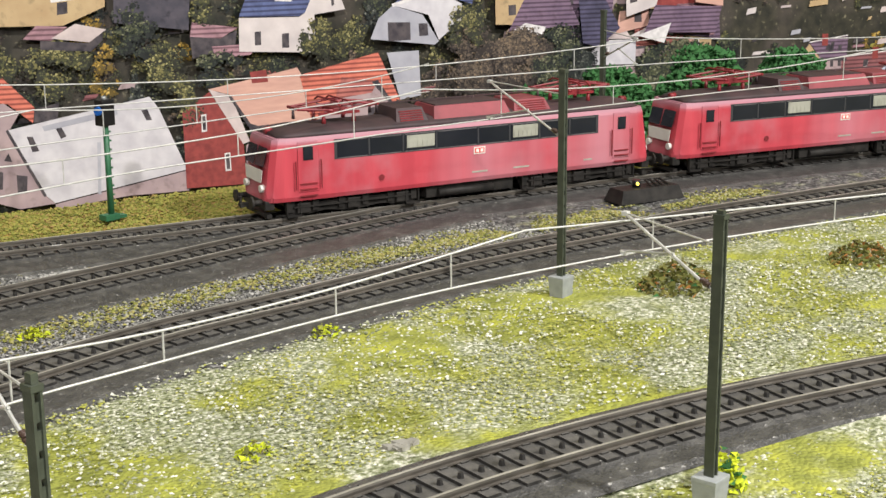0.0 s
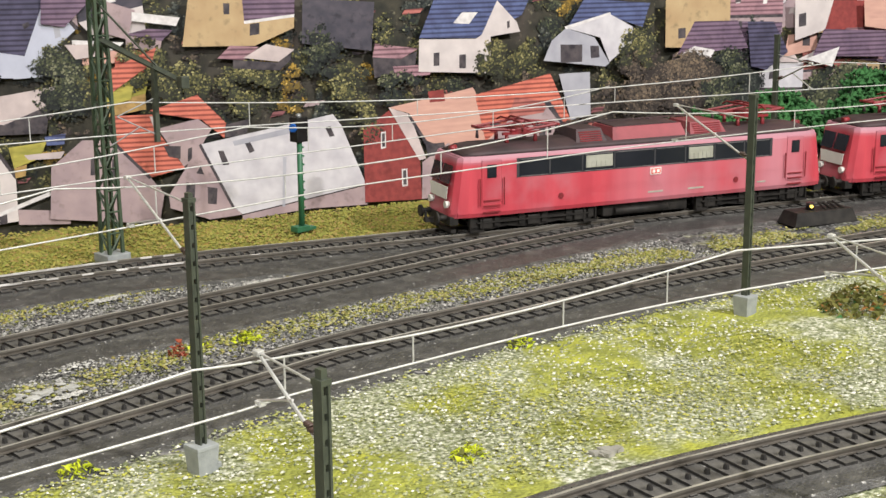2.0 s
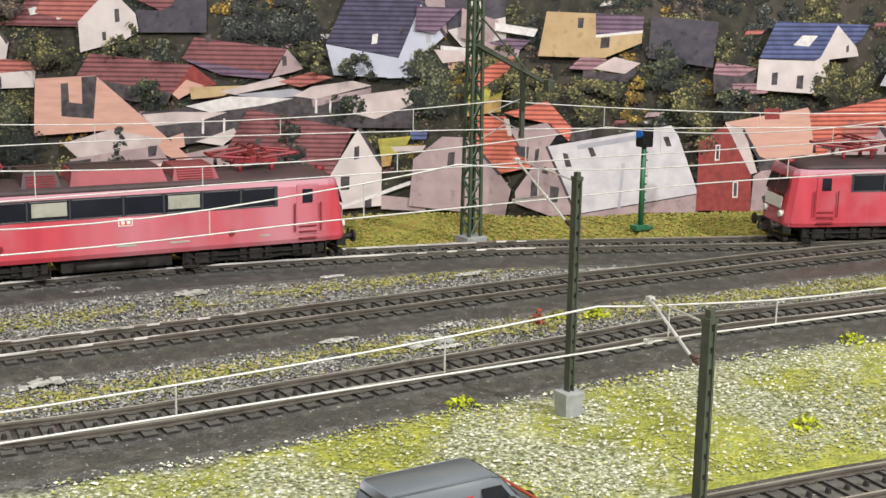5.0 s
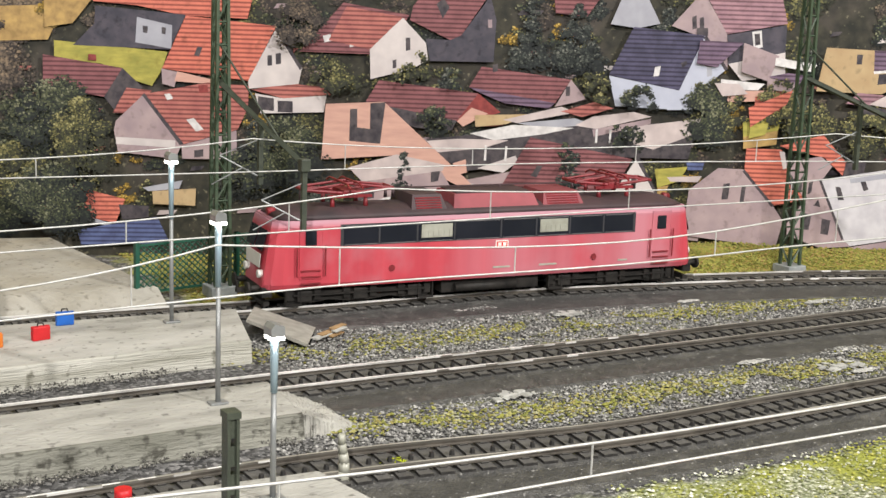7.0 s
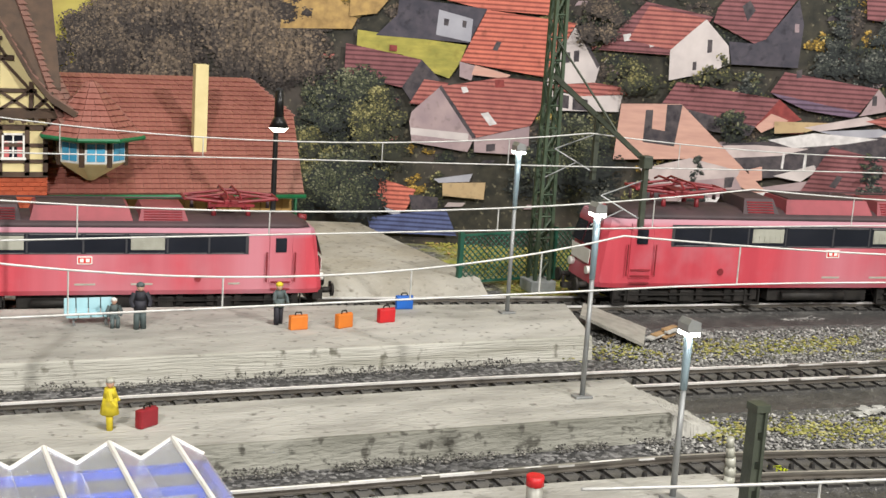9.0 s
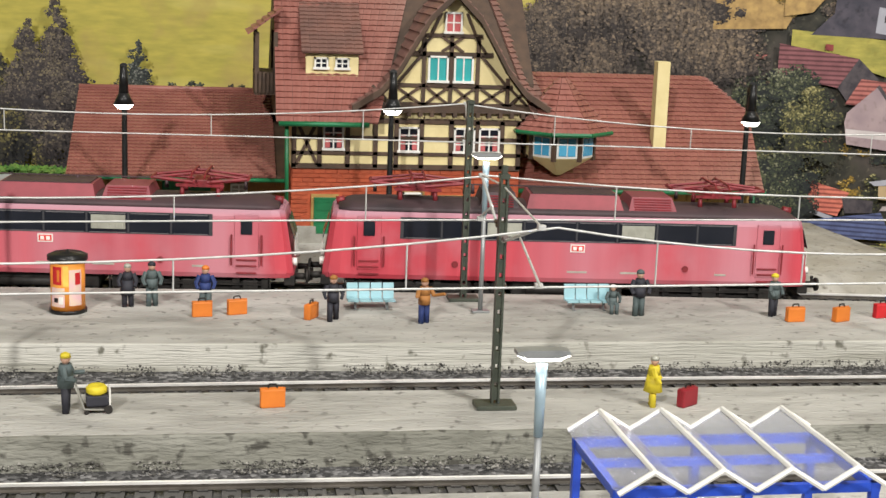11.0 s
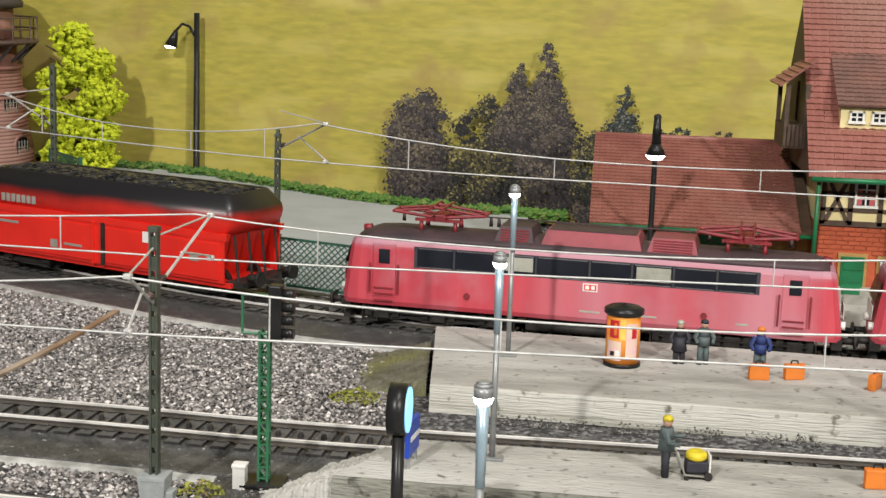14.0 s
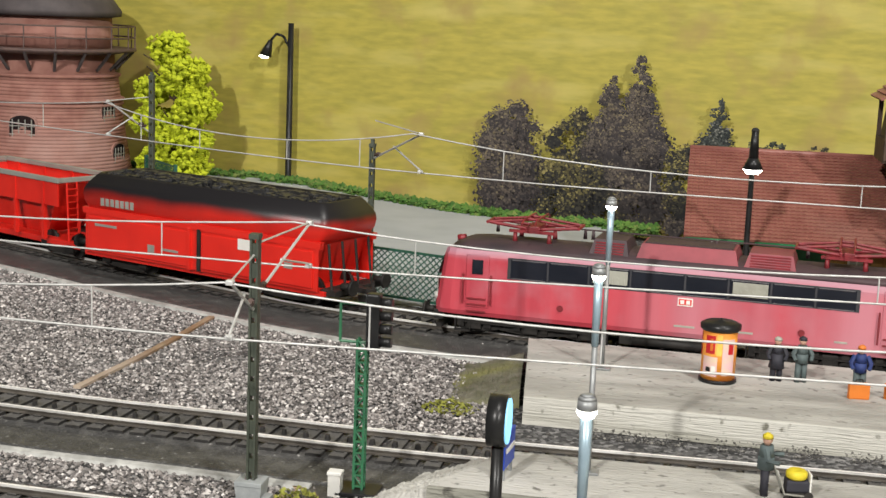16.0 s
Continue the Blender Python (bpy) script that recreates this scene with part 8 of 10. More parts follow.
    window(gable, 9.45, 10.2, 9.85, 10.75, y - 0.06, M_CURTAIN, (2, 2))
    # gable roof skin with bargeboards
    for s in (0, 1):
        for (xa, za), (xb, zb) in zip(prof, prof[1:]):
            if s:
                xa, xb = 19.7 - xa, 19.7 - xb
            e = 0.22
            lo, hi = (xa, za), (xb, zb)
            tile_field("tile_course", (lo[0], y - 0.75, lo[1] + e), (lo[0], y + 4.5, lo[1] + e), (hi[0], y - 0.75, hi[1] + e), (hi[0], y + 4.5, hi[1] + e), 0.4, 0.32, M_TILED, t)
            bm = bmesh.new()
            slab(bm, [(lo[0], y - 0.78, lo[1] - 0.05), (hi[0], y - 0.78, hi[1] - 0.05), (hi[0], y - 0.78, hi[1] + 0.24), (lo[0], y - 0.78, lo[1] + 0.24)], 0.12 if s else -0.12)
            part("bargeboard", bm, M_TIMBER, t)
            bm = bmesh.new()
            slab(bm, [(lo[0], y - 0.72, lo[1] + 0.04), (lo[0], y + 4.5, lo[1] + 0.04), (hi[0], y + 4.5, hi[1] + 0.04), (hi[0], y - 0.72, hi[1] + 0.04)], 0.1)
            part("roof_deck", bm, M_TIMBER, t)
    # main roof
    slope = (13.2 - 6.1) / 6.2
    bm = bmesh.new()
    extrude(bm, [(58.1, 6.0), (64.3, 13.1), (70.5, 6.0)], 2.35, 6.5, "x")
    part("main_roof_deck", bm, M_TIMBER, t)
    bm = bmesh.new()
    extrude(bm, [(59.6, 6.0), (59.6, 7.7), (64.3, 13.08), (70.5, 6.0)], 6.5, 13.6, "x")
    part("main_roof_deck", bm, M_TIMBER, t)
    tile_field("roof_tiles", (2.3, 58.0, 6.0), (6.6, 58.0, 6.0), (2.3, 64.3, 13.2), (8.9, 64.3, 13.2), 0.34, 0.3, M_TILE, t, "red-brown tiled main roof")
    tile_field("roof_tiles", (13.4, 58.3, 6.3), (14.4, 58.9, 6.3), (11.5, 64.3, 13.2), (11.6, 64.3, 13.2), 0.34, 0.3, M_TILED, t)
    bm = bmesh.new()
    rod(bm, (2.4, 57.9, 5.95), (6.2, 57.9, 5.95), 0.11, n=8)
    rod(bm, (2.75, 58.2, 5.9), (2.85, 58.9, 1.0), 0.09, n=8)
    part("gutter", bm, M_GREEN, t, "bottle-green gutter and downpipe")
    # dormer
    bm = bmesh.new()
    box(bm, 3.6, 5.85, 59.6, 63.0, 7.85, 8.9)
    dorm = part("dormer", bm, M_INFILL, t, "cream dormer with two small windows")
    for x0 in (3.95, 4.85):
        window(dorm, x0, x0 + 0.6, 8.15, 8.65, 59.58, M_GLASS, (2, 2))
    tile_field("roof_tiles", (3.4, 59.3, 8.85), (6.05, 59.3, 8.85), (3.4, 62.4, 10.95), (6.05, 62.4, 10.95), 0.34, 0.28, M_TILED, dorm)
    bm = bmesh.new()
    slab(bm, [(3.45, 59.4, 8.8), (6.0, 59.4, 8.8), (6.0, 62.5, 10.88), (3.45, 62.5, 10.88)], 0.06)
    part("dormer_deck", bm, M_TIMBER, dorm)
    # wooden balcony on the side
    bm = bmesh.new()
    box(bm, 1.45, 2.5, 60.6, 63.6, 6.9, 7.85)
    balc = part("balcony", bm, M_TIMBER, t, "dark wooden side balcony")
    for yy in (60.65, 63.5):
        for xx in (1.55, 2.35):
            bm = bmesh.new()
            box(bm, xx - 0.09, xx + 0.09, yy - 0.09, yy + 0.09, 7.8, 9.6)
            part("post", bm, M_TIMBER, balc)
    for k in range(6):
        bm = bmesh.new()
        box(bm, 1.47 + k * 0.17, 1.57 + k * 0.17, 60.5, 60.58, 7.0, 7.9)
        part("board", bm, M_TIMBER, balc)
    tile_field("roof_tiles", (1.15, 60.2, 9.5), (1.15, 63.9, 9.5), (2.6, 60.2, 10.6), (2.6, 63.9, 10.6), 0.3, 0.28, M_TILE, balc)
    # bay with a pointed roof
    n = 8
    cx, cy = 14.85, 59.4
    ang = [2 * math.pi * (k + 0.5) / n for k in range(n)]
    bm = bmesh.new()
    rings = [[(cx + r * math.cos(a), cy + r * math.sin(a), z) for a in ang] for r, z in ((0.15, 3.75), (1.5, 4.6), (1.5, 5.95))]
    loft(bm, rings)
    bay = part("bay", bm, M_INFILL, t, "eight-sided cream bay with blue windows")
    for k in (5, 4, 6):
        a = 2 * math.pi * (k + 1) / n
        m = Matrix.Translation((cx, cy, 0)) @ Matrix.Rotation(a + math.pi / 2, 4, "Z")
        bm = bmesh.new()
        box(bm, -0.46, 0.46, -1.45, -1.35, 4.65, 5.6)
        bmesh.ops.transform(bm, matrix=m, verts=bm.verts)
        part("bay_window_frame", bm, M_WHITE, bay)
        bm = bmesh.new()
        box(bm, -0.37, -0.03, -1.49, -1.43, 4.75, 5.5), box(bm, 0.03, 0.37, -1.49, -1.43, 4.75, 5.5)
        bmesh.ops.transform(bm, matrix=m, verts=bm.verts)
        part("bay_pane", bm, M_BLUEWIN, bay)
    for k in range(n):
        bm = bmesh.new()
        rod(bm, (cx + 1.51 * math.cos(ang[k]), cy + 1.51 * math.sin(ang[k]), 4.5), (cx + 1.51 * math.cos(ang[k]), cy + 1.51 * math.sin(ang[k]), 5.95), 0.12, n=4)
        part("timber", bm, M_TIMBER, bay)
        p, q = ang[k], ang[(k + 1) % n]
        tile_field("roof_tiles", (cx + 2.25 * math.cos(p), cy + 2.25 * math.sin(p), 5.75), (cx + 2.25 * math.cos(q), cy + 2.25 * math.sin(q), 5.75), (cx + 0.2 * math.cos(p), cy + 0.2 * math.sin(p), 8.0), (cx + 0.2 * math.cos(q), cy + 0.2 * math.sin(q), 8.0), 0.34, 0.3, M_TILE, bay)
        bm = bmesh.new()
        rod(bm, (cx + 2.28 * math.cos(p), cy + 2.28 * math.sin(p), 5.74), (cx + 2.28 * math.cos(q), cy + 2.28 * math.sin(q), 5.74), 0.1, n=6)
        part("gutter", bm, M_GREEN, bay)
    bm = bmesh.new()
    loft(bm, [[(cx + r * math.cos(a), cy + r * math.sin(a), z) for a in ang] for r, z in ((2.15, 5.7), (0.15, 7.95))])
    part("bay_roof_deck", bm, M_TIMBER, bay)
    # right wing
    bm = bmesh.new()
    box(bm, 13.0, 24.3, 60.4, 68, 0.5, 3.3)
    wing = part("wing_wall", bm, M_OCHRE, t, "ochre boarded side wing")
    for k in range(22):
        bm = bmesh.new()
        box(bm, 13.1 + k * 0.51, 13.55 + k * 0.51, 60.33, 60.42, 1.5, 3.3)
        part("board", bm, M_OCHRE, wing)
    bm = bmesh.new()
    box(bm, 12.9, 24.4, 60.25, 60.45, 0.5, 1.5)
    part("wing_plinth", bm, M_BRICK, wing, "orange brick base")
    bm = bmesh.new()
    slab(bm, [(12.8, 59.4, 3.0), (24.5, 59.4, 3.0), (25.0, 63.3, 6.15), (23.3, 65.2, 7.7), (12.8, 65.2, 7.7)], 0.12)
    slab(bm, [(24.5, 71.0, 3.0), (12.8, 71.0, 3.0), (12.8, 65.2, 7.7), (23.3, 65.2, 7.7), (25.0, 67.1, 6.15)], 0.12)
    slab(bm, [(25.0, 63.3, 6.15), (25.0, 67.1, 6.15), (23.3, 65.2, 7.7)], 0.12)
    extrude(bm, [(60.4, 3.2), (63.4, 5.9), (67.0, 5.9), (70.0, 3.2)], 24.1, 24.3, "x")
    part("wing_roof_deck", bm, M_TIMBER, t)
    low, mid_, top_ = (59.35, 3.12), (63.25, 6.27), (65.2, 7.85)
    tile_field("roof_tiles", (12.8, *low), (24.55, *low), (12.8, *mid_), (25.05, *mid_), 0.36, 0.28, M_TILE, t, "red-brown tiled wing roof")
    tile_field("roof_tiles", (12.8, *mid_), (25.05, *mid_), (12.8, *top_), (23.3, *top_), 0.36, 0.28, M_TILE, t)
    tile_field("roof_tiles", (25.1, 63.25, 6.27), (25.1, 67.15, 6.27), (23.35, 65.1, 7.85), (23.35, 65.3, 7.85), 0.36, 0.28, M_TILE, t)
    bm = bmesh.new()
    rod(bm, (13, 59.25, 3.02), (24.6, 59.25, 3.02), 0.1, n=8), rod(bm, (24.4, 60.2, 3.1), (24.4, 60.2, 0.9), 0.09, n=8)
    part("gutter", bm, M_GREEN, wing, "bottle-green gutter")
    bm = bmesh.new()
    box(bm, 19.78, 20.38, 61.3, 61.9, 4.7, 8.75, 0.03)
    part("chimney", bm, M_INFILL, t, "tall cream chimney")
    # left goods shed
    bm = bmesh.new()
    box(bm, -5.8, 3.0, 61.0, 69.0, 1.3, 3.6)
    shed = part("shed_wall", bm, M_OCHRE, t, "ochre boarded goods shed")
    for k in range(17):
        if not (6 <= k <= 9):
            bm = bmesh.new()
            box(bm, -5.8 + k * 0.515, -5.35 + k * 0.515, 60.93, 61.02, 1.35, 3.5)
            part("board", bm, M_OCHRE, shed)
    bm = bmesh.new()
    box(bm, -5.9, 3.0, 59.9, 61.0, 0.7, 1.3, 0.03)
    part("loading_dock", bm, M_TIMBER, shed, "dark timber loading dock")
    bm = bmesh.new()
    box(bm, -2.5, -0.4, 60.88, 61.0, 1.35, 3.2, 0.02)
    part("shed_door", bm, M_GREEN, shed, "bottle-green sliding door")
    window(shed, 0.45, 1.2, 2.2, 2.95, 60.92, M_PALEWIN, (2, 3))
    window(shed, -4.0, -3.2, 2.2, 2.95, 60.92, M_GLASS, (2, 3))
    bm = bmesh.new()
    slab(bm, [(-6.4, 59.7, 3.3), (2.9, 59.7, 3.3), (2.9, 66, 6.4), (-6.4, 66, 6.4)], 0.1)
    slab(bm, [(-6.4, 72.3, 3.3), (2.9, 72.3, 3.3), (2.9, 66, 6.4), (-6.4, 66, 6.4)], -0.1)
    extrude(bm, [(61, 3.4), (66, 6.2), (71, 3.4)], -5.8, -5.6, "x")
    part("shed_roof_deck", bm, M_TIMBER, t)
    tile_field("roof_tiles", (-6.45, 59.6, 3.42), (2.4, 59.6, 3.42), (-6.45, 66, 6.58), (2.4, 66, 6.58), 0.24, 0.26, M_TILE, t, "red-brown tiled shed roof")
    bm = bmesh.new()
    rod(bm, (-6.45, 66, 6.62), (2.4, 66, 6.62), 0.13, n=8)
    part("ridge_tile", bm, M_TILE, t)
    bm = bmesh.new()
    rod(bm, (-6.4, 59.5, 3.36), (-3.8, 59.5, 3.36), 0.09, n=8), rod(bm, (-3.5, 59.5, 3.34), (2.9, 59.5, 3.3), 0.09, n=8)
    part("gutter", bm, M_GREEN, shed)
    return t


station()


# ---------------------------------------------------------------- water tower
def water_tower(x, y):
    t = thing("water_tower", x, y, 0.3, 0, "round old brick water tower with iron gallery and slate drum", "water tower")
    hs, rs = [0, 2.0, 4.8, 6.9], [5.5, 5.15, 4.75, 4.5]
    bm = bmesh.new()
    lathe(bm, [(r, z) for r, z in zip(rs, hs)] + [(4.3, 7.0), (4.3, 8.3)], 48)
    shaft = part("shaft", bm, M_TOWER, t, "pinkish brick shaft")
    for k in range(29):
        z = 0.12 + k * 0.235
        r = float(np.interp(z, hs, rs))
        bm = bmesh.new()
        lathe(bm, [(r - 0.05, z), (r + 0.012, z + 0.02), (r + 0.008, z + 0.18), (r - 0.05, z + 0.2)], 48)
        part("brick_course", bm, M_TOWER, shaft)
    for z, w in ((4.85, 0.16), (5.15, 0.24), (6.75, 0.2)):
        bm = bmesh.new()
        r = float(np.interp(z, hs, rs))
        lathe(bm, [(r - 0.1, z - 0.1), (r + w, z), (r + w, z + 0.14), (r - 0.1, z + 0.24)], 48)
        part("cornice", bm, M_TOWER, shaft)
    bm = bmesh.new()
    lathe(bm, [(4.2, 8.2), (5.75, 8.45), (5.75, 8.62), (4.2, 8.62)], 48)
    gal = part("gallery", bm, M_RAILING, t, "rusty iron gallery floor")
    for z in (9.35, 10.1):
        bm = bmesh.new()
        for k in range(36):
            a, b = 2 * math.pi * k / 36, 2 * math.pi * (k + 1) / 36
            rod(bm, (5.65 * math.cos(a), 5.65 * math.sin(a), z), (5.65 * math.cos(b), 5.65 * math.sin(b), z), 0.055, n=5)
        part("handrail", bm, M_RAILING, gal)
    for k in range(18):
        a = 2 * math.pi * k / 18
        bm = bmesh.new()
        rod(bm, (5.65 * math.cos(a), 5.65 * math.sin(a), 8.6), (5.65 * math.cos(a), 5.65 * math.sin(a), 10.1), 0.05, n=5)
        part("gallery_post", bm, M_RAILING, gal)
        bm = bmesh.new()
        rod(bm, (4.35 * math.cos(a), 4.35 * math.sin(a), 7.2), (5.55 * math.cos(a), 5.55 * math.sin(a), 8.42), 0.11, n=5)
        part("bracket", bm, M_SLATE, gal)
    bm = bmesh.new()
    lathe(bm, [(4.15, 8.6), (4.15, 9.2), (4.22, 9.25), (4.22, 9.45), (4.15, 9.5), (4.15, 10.7), (4.0, 10.75)], 48)
    drum = part("drum", bm, M_TOWER, t, "pinkish brick tank drum")
    bm = bmesh.new()
    lathe(bm, [(4.1, 10.65), (4.75, 10.75), (4.8, 11.1), (3.9, 12.3), (0.3, 13.6)], 48)
    part("roof", bm, M_SLATE, t, "dark slate roof")
    arch = [(math.cos(math.pi * q / 8), math.sin(math.pi * q / 8)) for q in range(9)]
    for a, z0, z1, w in ((-84.5, 2.15, 3.85, 0.85), (-12, 3.3, 4.8, 0.7), (-5, 0.2, 1.9, 0.75), (-118, 2.0, 3.5, 0.78)):
        m = Matrix.Rotation(math.radians(a + 90), 4, "Z")
        r = float(np.interp(z1, hs, rs))
        for name, grow, d0, d1, mm, lab in (("window_arch", 0.14, -0.02, 0.3, M_TOWER, ""), ("window", 0.0, -0.06, 0.3, M_COALDUST, "dark barred window")):
            bm = bmesh.new()
            extrude(bm, [(-w - grow, z0 - grow), (w + grow, z0 - grow)] + [(u * (w + grow), z1 + v * (0.45 + grow)) for u, v in arch], -r + d0, -r + d1 + 0.25)
            bmesh.ops.transform(bm, matrix=m, verts=bm.verts)
            w_ = part(name, bm, mm, shaft, lab)
        for q in range(4):
            bm = bmesh.new()
            xx = -w + (q + 0.5) * w * 0.5
            box(bm, xx - 0.03, xx + 0.03, -r - 0.11, -r - 0.065, z0 + 0.05, z1 + 0.2)
            bmesh.ops.transform(bm, matrix=m, verts=bm.verts)
            part("window_bar", bm, M_SILVER, w_)
        for q in range(3):
            bm = bmesh.new()
            zz = z0 + (q + 0.7) * (z1 - z0) * 0.32
            box(bm, -w, w, -r - 0.115, -r - 0.07, zz - 0.025, zz + 0.025)
            bmesh.ops.transform(bm, matrix=m, verts=bm.verts)
            part("window_bar", bm, M_SILVER, w_)


water_tower(-49.5, 89.0)


# ---------------------------------------------------------------- lamps, signals, fences
def platform_lamp(x, y, z1, kind_, label, turn=0):
    t = thing("platform_lamp", x, y, 0.85, turn, label, "platform lamp", "slim platform lamps")
    h = z1 - 0.85
    bm = bmesh.new()
    rod(bm, (0, 0, 0.08), (0, 0, h * 0.62), 0.085, 0.075, 10)
    box(bm, -0.3, 0.3, -0.2, 0.2, 0, 0.08, 0.03)
    part("pole", bm, M_GREY, t)
    # the upper pole's lamplight is put into its pale blue colour
    bm = bmesh.new()
    rod(bm, (0, 0, h * 0.62), (0, 0, h - 0.25), 0.09, 0.12, 10)
    part("upper_pole", bm, M_LITBLUE, t, "pole end coloured pale blue for its lit look")
    bm = bmesh.new()
    if kind_ == "wide":
        w = 0.5
        extrude(bm, [(-w * 1.05, h - 0.03), (-w * 0.6, h - 0.1), (w * 0.6, h - 0.1), (w * 1.05, h - 0.03), (w * 1.02, h + 0.03), (w * 0.6, h + 0.06), (-w * 0.6, h + 0.06), (-w * 1.02, h + 0.03)], -0.17, 0.17)
        part("shade", bm, M_GREY, t, "thin grey winged shade")
        bm = bmesh.new()
        extrude(bm, [(-w * 1.04, h - 0.035), (-w * 0.62, h - 0.15), (w * 0.62, h - 0.15), (w * 1.04, h - 0.035), (w * 0.6, h - 0.104), (-w * 0.6, h - 0.104)], -0.175, 0.15)
    elif kind_ == "round":
        for za, zb, ra, rb in ((-0.22, -0.04, 0.18, 0.175), (-0.04, 0.03, 0.175, 0.145), (0.03, 0.07, 0.145, 0.08)):
            rod(bm, (0, 0, h + za), (0, 0, h + zb), ra, rb, 16)
        part("shade", bm, M_GREY, t, "grey rounded lamp housing")
        bm = bmesh.new()
        rod(bm, (0, 0, h - 0.35), (0, 0, h - 0.27), 0.14, 0.185, 16)
        rod(bm, (0, 0, h - 0.27), (0, 0, h - 0.221), 0.185, 0.18, 16)
    else:
        w = 0.19
        extrude(bm, [(-w, h - 0.25), (w, h - 0.25), (w * 0.9, h), (-w * 0.5, h + 0.08), (-w, h - 0.05)], -0.24, 0.24)
        part("shade", bm, M_GREY, t, "grey lamp housing")
        bm = bmesh.new()
        box(bm, -w, w, -0.24, 0.24, h - 0.36, h - 0.252, 0.03)
    part("diffuser", bm, M_LIT, t, "glowing white diffuser")


for x, y, z1, k in ((28.5, 45.3, 7.4, "slim"), (26.2, 34.9, 6.95, "slim"), (24.4, 26.7, 5.5, "slim"), (8.9, 45.7, 6.35, "wide"), (6.0, 24.6, 5.3, "wide"), (-8.8, 46.2, 6.6, "round"), (-8.4, 35.4, 6.3, "round"), (-7.8, 24.6, 5.9, "round")):
    platform_lamp(x, y, z1, k, "slim grey platform lamp with a " + ("wide" if k == "wide" else "small") + " glowing head")


def station_lamp(x, y, z0, z1, label, swan=False):
    t = thing("street_lamp", x, y, z0, 0, label, "street lamp", "black street lamps")
    h = z1 - z0
    bm = bmesh.new()
    lathe(bm, [(0.42, 0), (0.42, 0.12), (0.2, 0.22), (0.13, 0.4), (0.11, h * 0.75), (0.1, h - 0.2)] if not swan else [(0.3, 0), (0.22, 0.3), (0.19, h)], 14)
    part("pole", bm, M_BLACKLAMP, t)
    bm = bmesh.new()
    if swan:
        pts = [(-0.1, h - 1.6), (-0.5, h - 0.9), (-1.0, h - 0.75), (-1.4, h - 1.2)]
        for a, b in zip(pts, pts[1:]):
            rod(bm, (a[0], 0, a[1]), (b[0], 0, b[1]), 0.09, n=8)
        rod(bm, (-1.4, 0, h - 1.2), (-1.75, 0, h - 2.2), 0.14, 0.42, 14)
        lx, lz = -1.8, h - 2.25
    else:
        rod(bm, (0, -0.05, h - 0.3), (0, -0.35, h), 0.12, 0.16, 10)
        rod(bm, (0, -0.4, h), (0, -0.4, h - 1.1), 0.14, 0.2, 12)
        rod(bm, (0, -0.4, h - 1.1), (0, -0.4, h - 1.55), 0.2, 0.42, 14)
        lx, lz = 0, h - 1.6
    part("shade", bm, M_BLACKLAMP, t, "black bell-shaped shade")
    bm = bmesh.new()
    rod(bm, (lx, 0 if swan else -0.4, lz + 0.03), (lx, 0 if swan else -0.4, lz - 0.14), 0.4, 0.25, 14)
    part("bulb", bm, M_LIT, t, "glowing white glass")


station_lamp(-3.9, 58.1, 0.8, 8.2, "black iron station lamp lit white by the shed")
station_lamp(7.0, 56.9, 0.8, 8.3, "black iron station lamp lit white at the station front")
station_lamp(22.0, 55.6, 0.8, 8.25, "black iron station lamp lit white beside the wing")
station_lamp(-33.3, 91.3, 0.4, 11.1, "tall black swan-neck street lamp at the meadow", True)


def lattice_signal(x, y, h, label, head_z):
    t = thing("railway_signal", x, y, 0.1, 0, label, "signal", "green signals")
    for sx in (-0.115, 0.115):
        for sy in (-0.115, 0.115):
            bm = bmesh.new()
            box(bm, sx - 0.03, sx + 0.03, sy - 0.03, sy + 0.03, 0.1, h)
            part("leg", bm, M_SIGGREEN, t)
    k = 0
    z = 0.2
    while z < h - 0.2:
        bm = bmesh.new()
        q = 1 if k % 2 else -1
        for s in (-0.125, 0.125):
            rod(bm, (-0.115 * q, s, z), (0.115 * q, s, z + 0.3), 0.022, n=4)
            rod(bm, (s, 0.115 * q, z), (s, -0.115 * q, z + 0.3), 0.022, n=4)
        box(bm, -0.14, 0.14, -0.14, 0.14, z - 0.02, z + 0.02)
        part("lacing", bm, M_SIGGREEN, t)
        z, k = z + 0.3, k + 1
    bm = bmesh.new()
    box(bm, -0.55, 0.55, -0.45, 0.45, 0, 0.12, 0.03)
    part("base", bm, M_BLACKLAMP, t, "black base plate")
    bm = bmesh.new()
    box(bm, 0.1, 0.45, -0.2, 0.15, head_z, head_z + 1.45, 0.05)
    head = part("signal_head", bm, M_BLACKLAMP, t, "black signal head with hooded lenses")
    for q in range(4):
        bm = bmesh.new()
        rod(bm, (0.45, -0.02, head_z + 0.2 + q * 0.34), (0.75, -0.02, head_z + 0.2 + q * 0.34), 0.13, 0.13, 10)
        part("hood", bm, M_BLACKLAMP, head)
    bm = bmesh.new()
    rod(bm, (-0.6, 0, h - 0.1), (0.3, 0, h - 0.1), 0.04, n=6), rod(bm, (-0.6, 0, h - 0.1), (-0.6, 0, h + 0.9), 0.04, n=6), rod(bm, (-0.6, 0, h + 0.9), (0.2, 0, h + 0.9), 0.04, n=6)
    part("cage", bm, M_SIGGREEN, t)


lattice_signal(-14.2, 34.3, 4.1, "green lattice light signal with black head", 3.85)


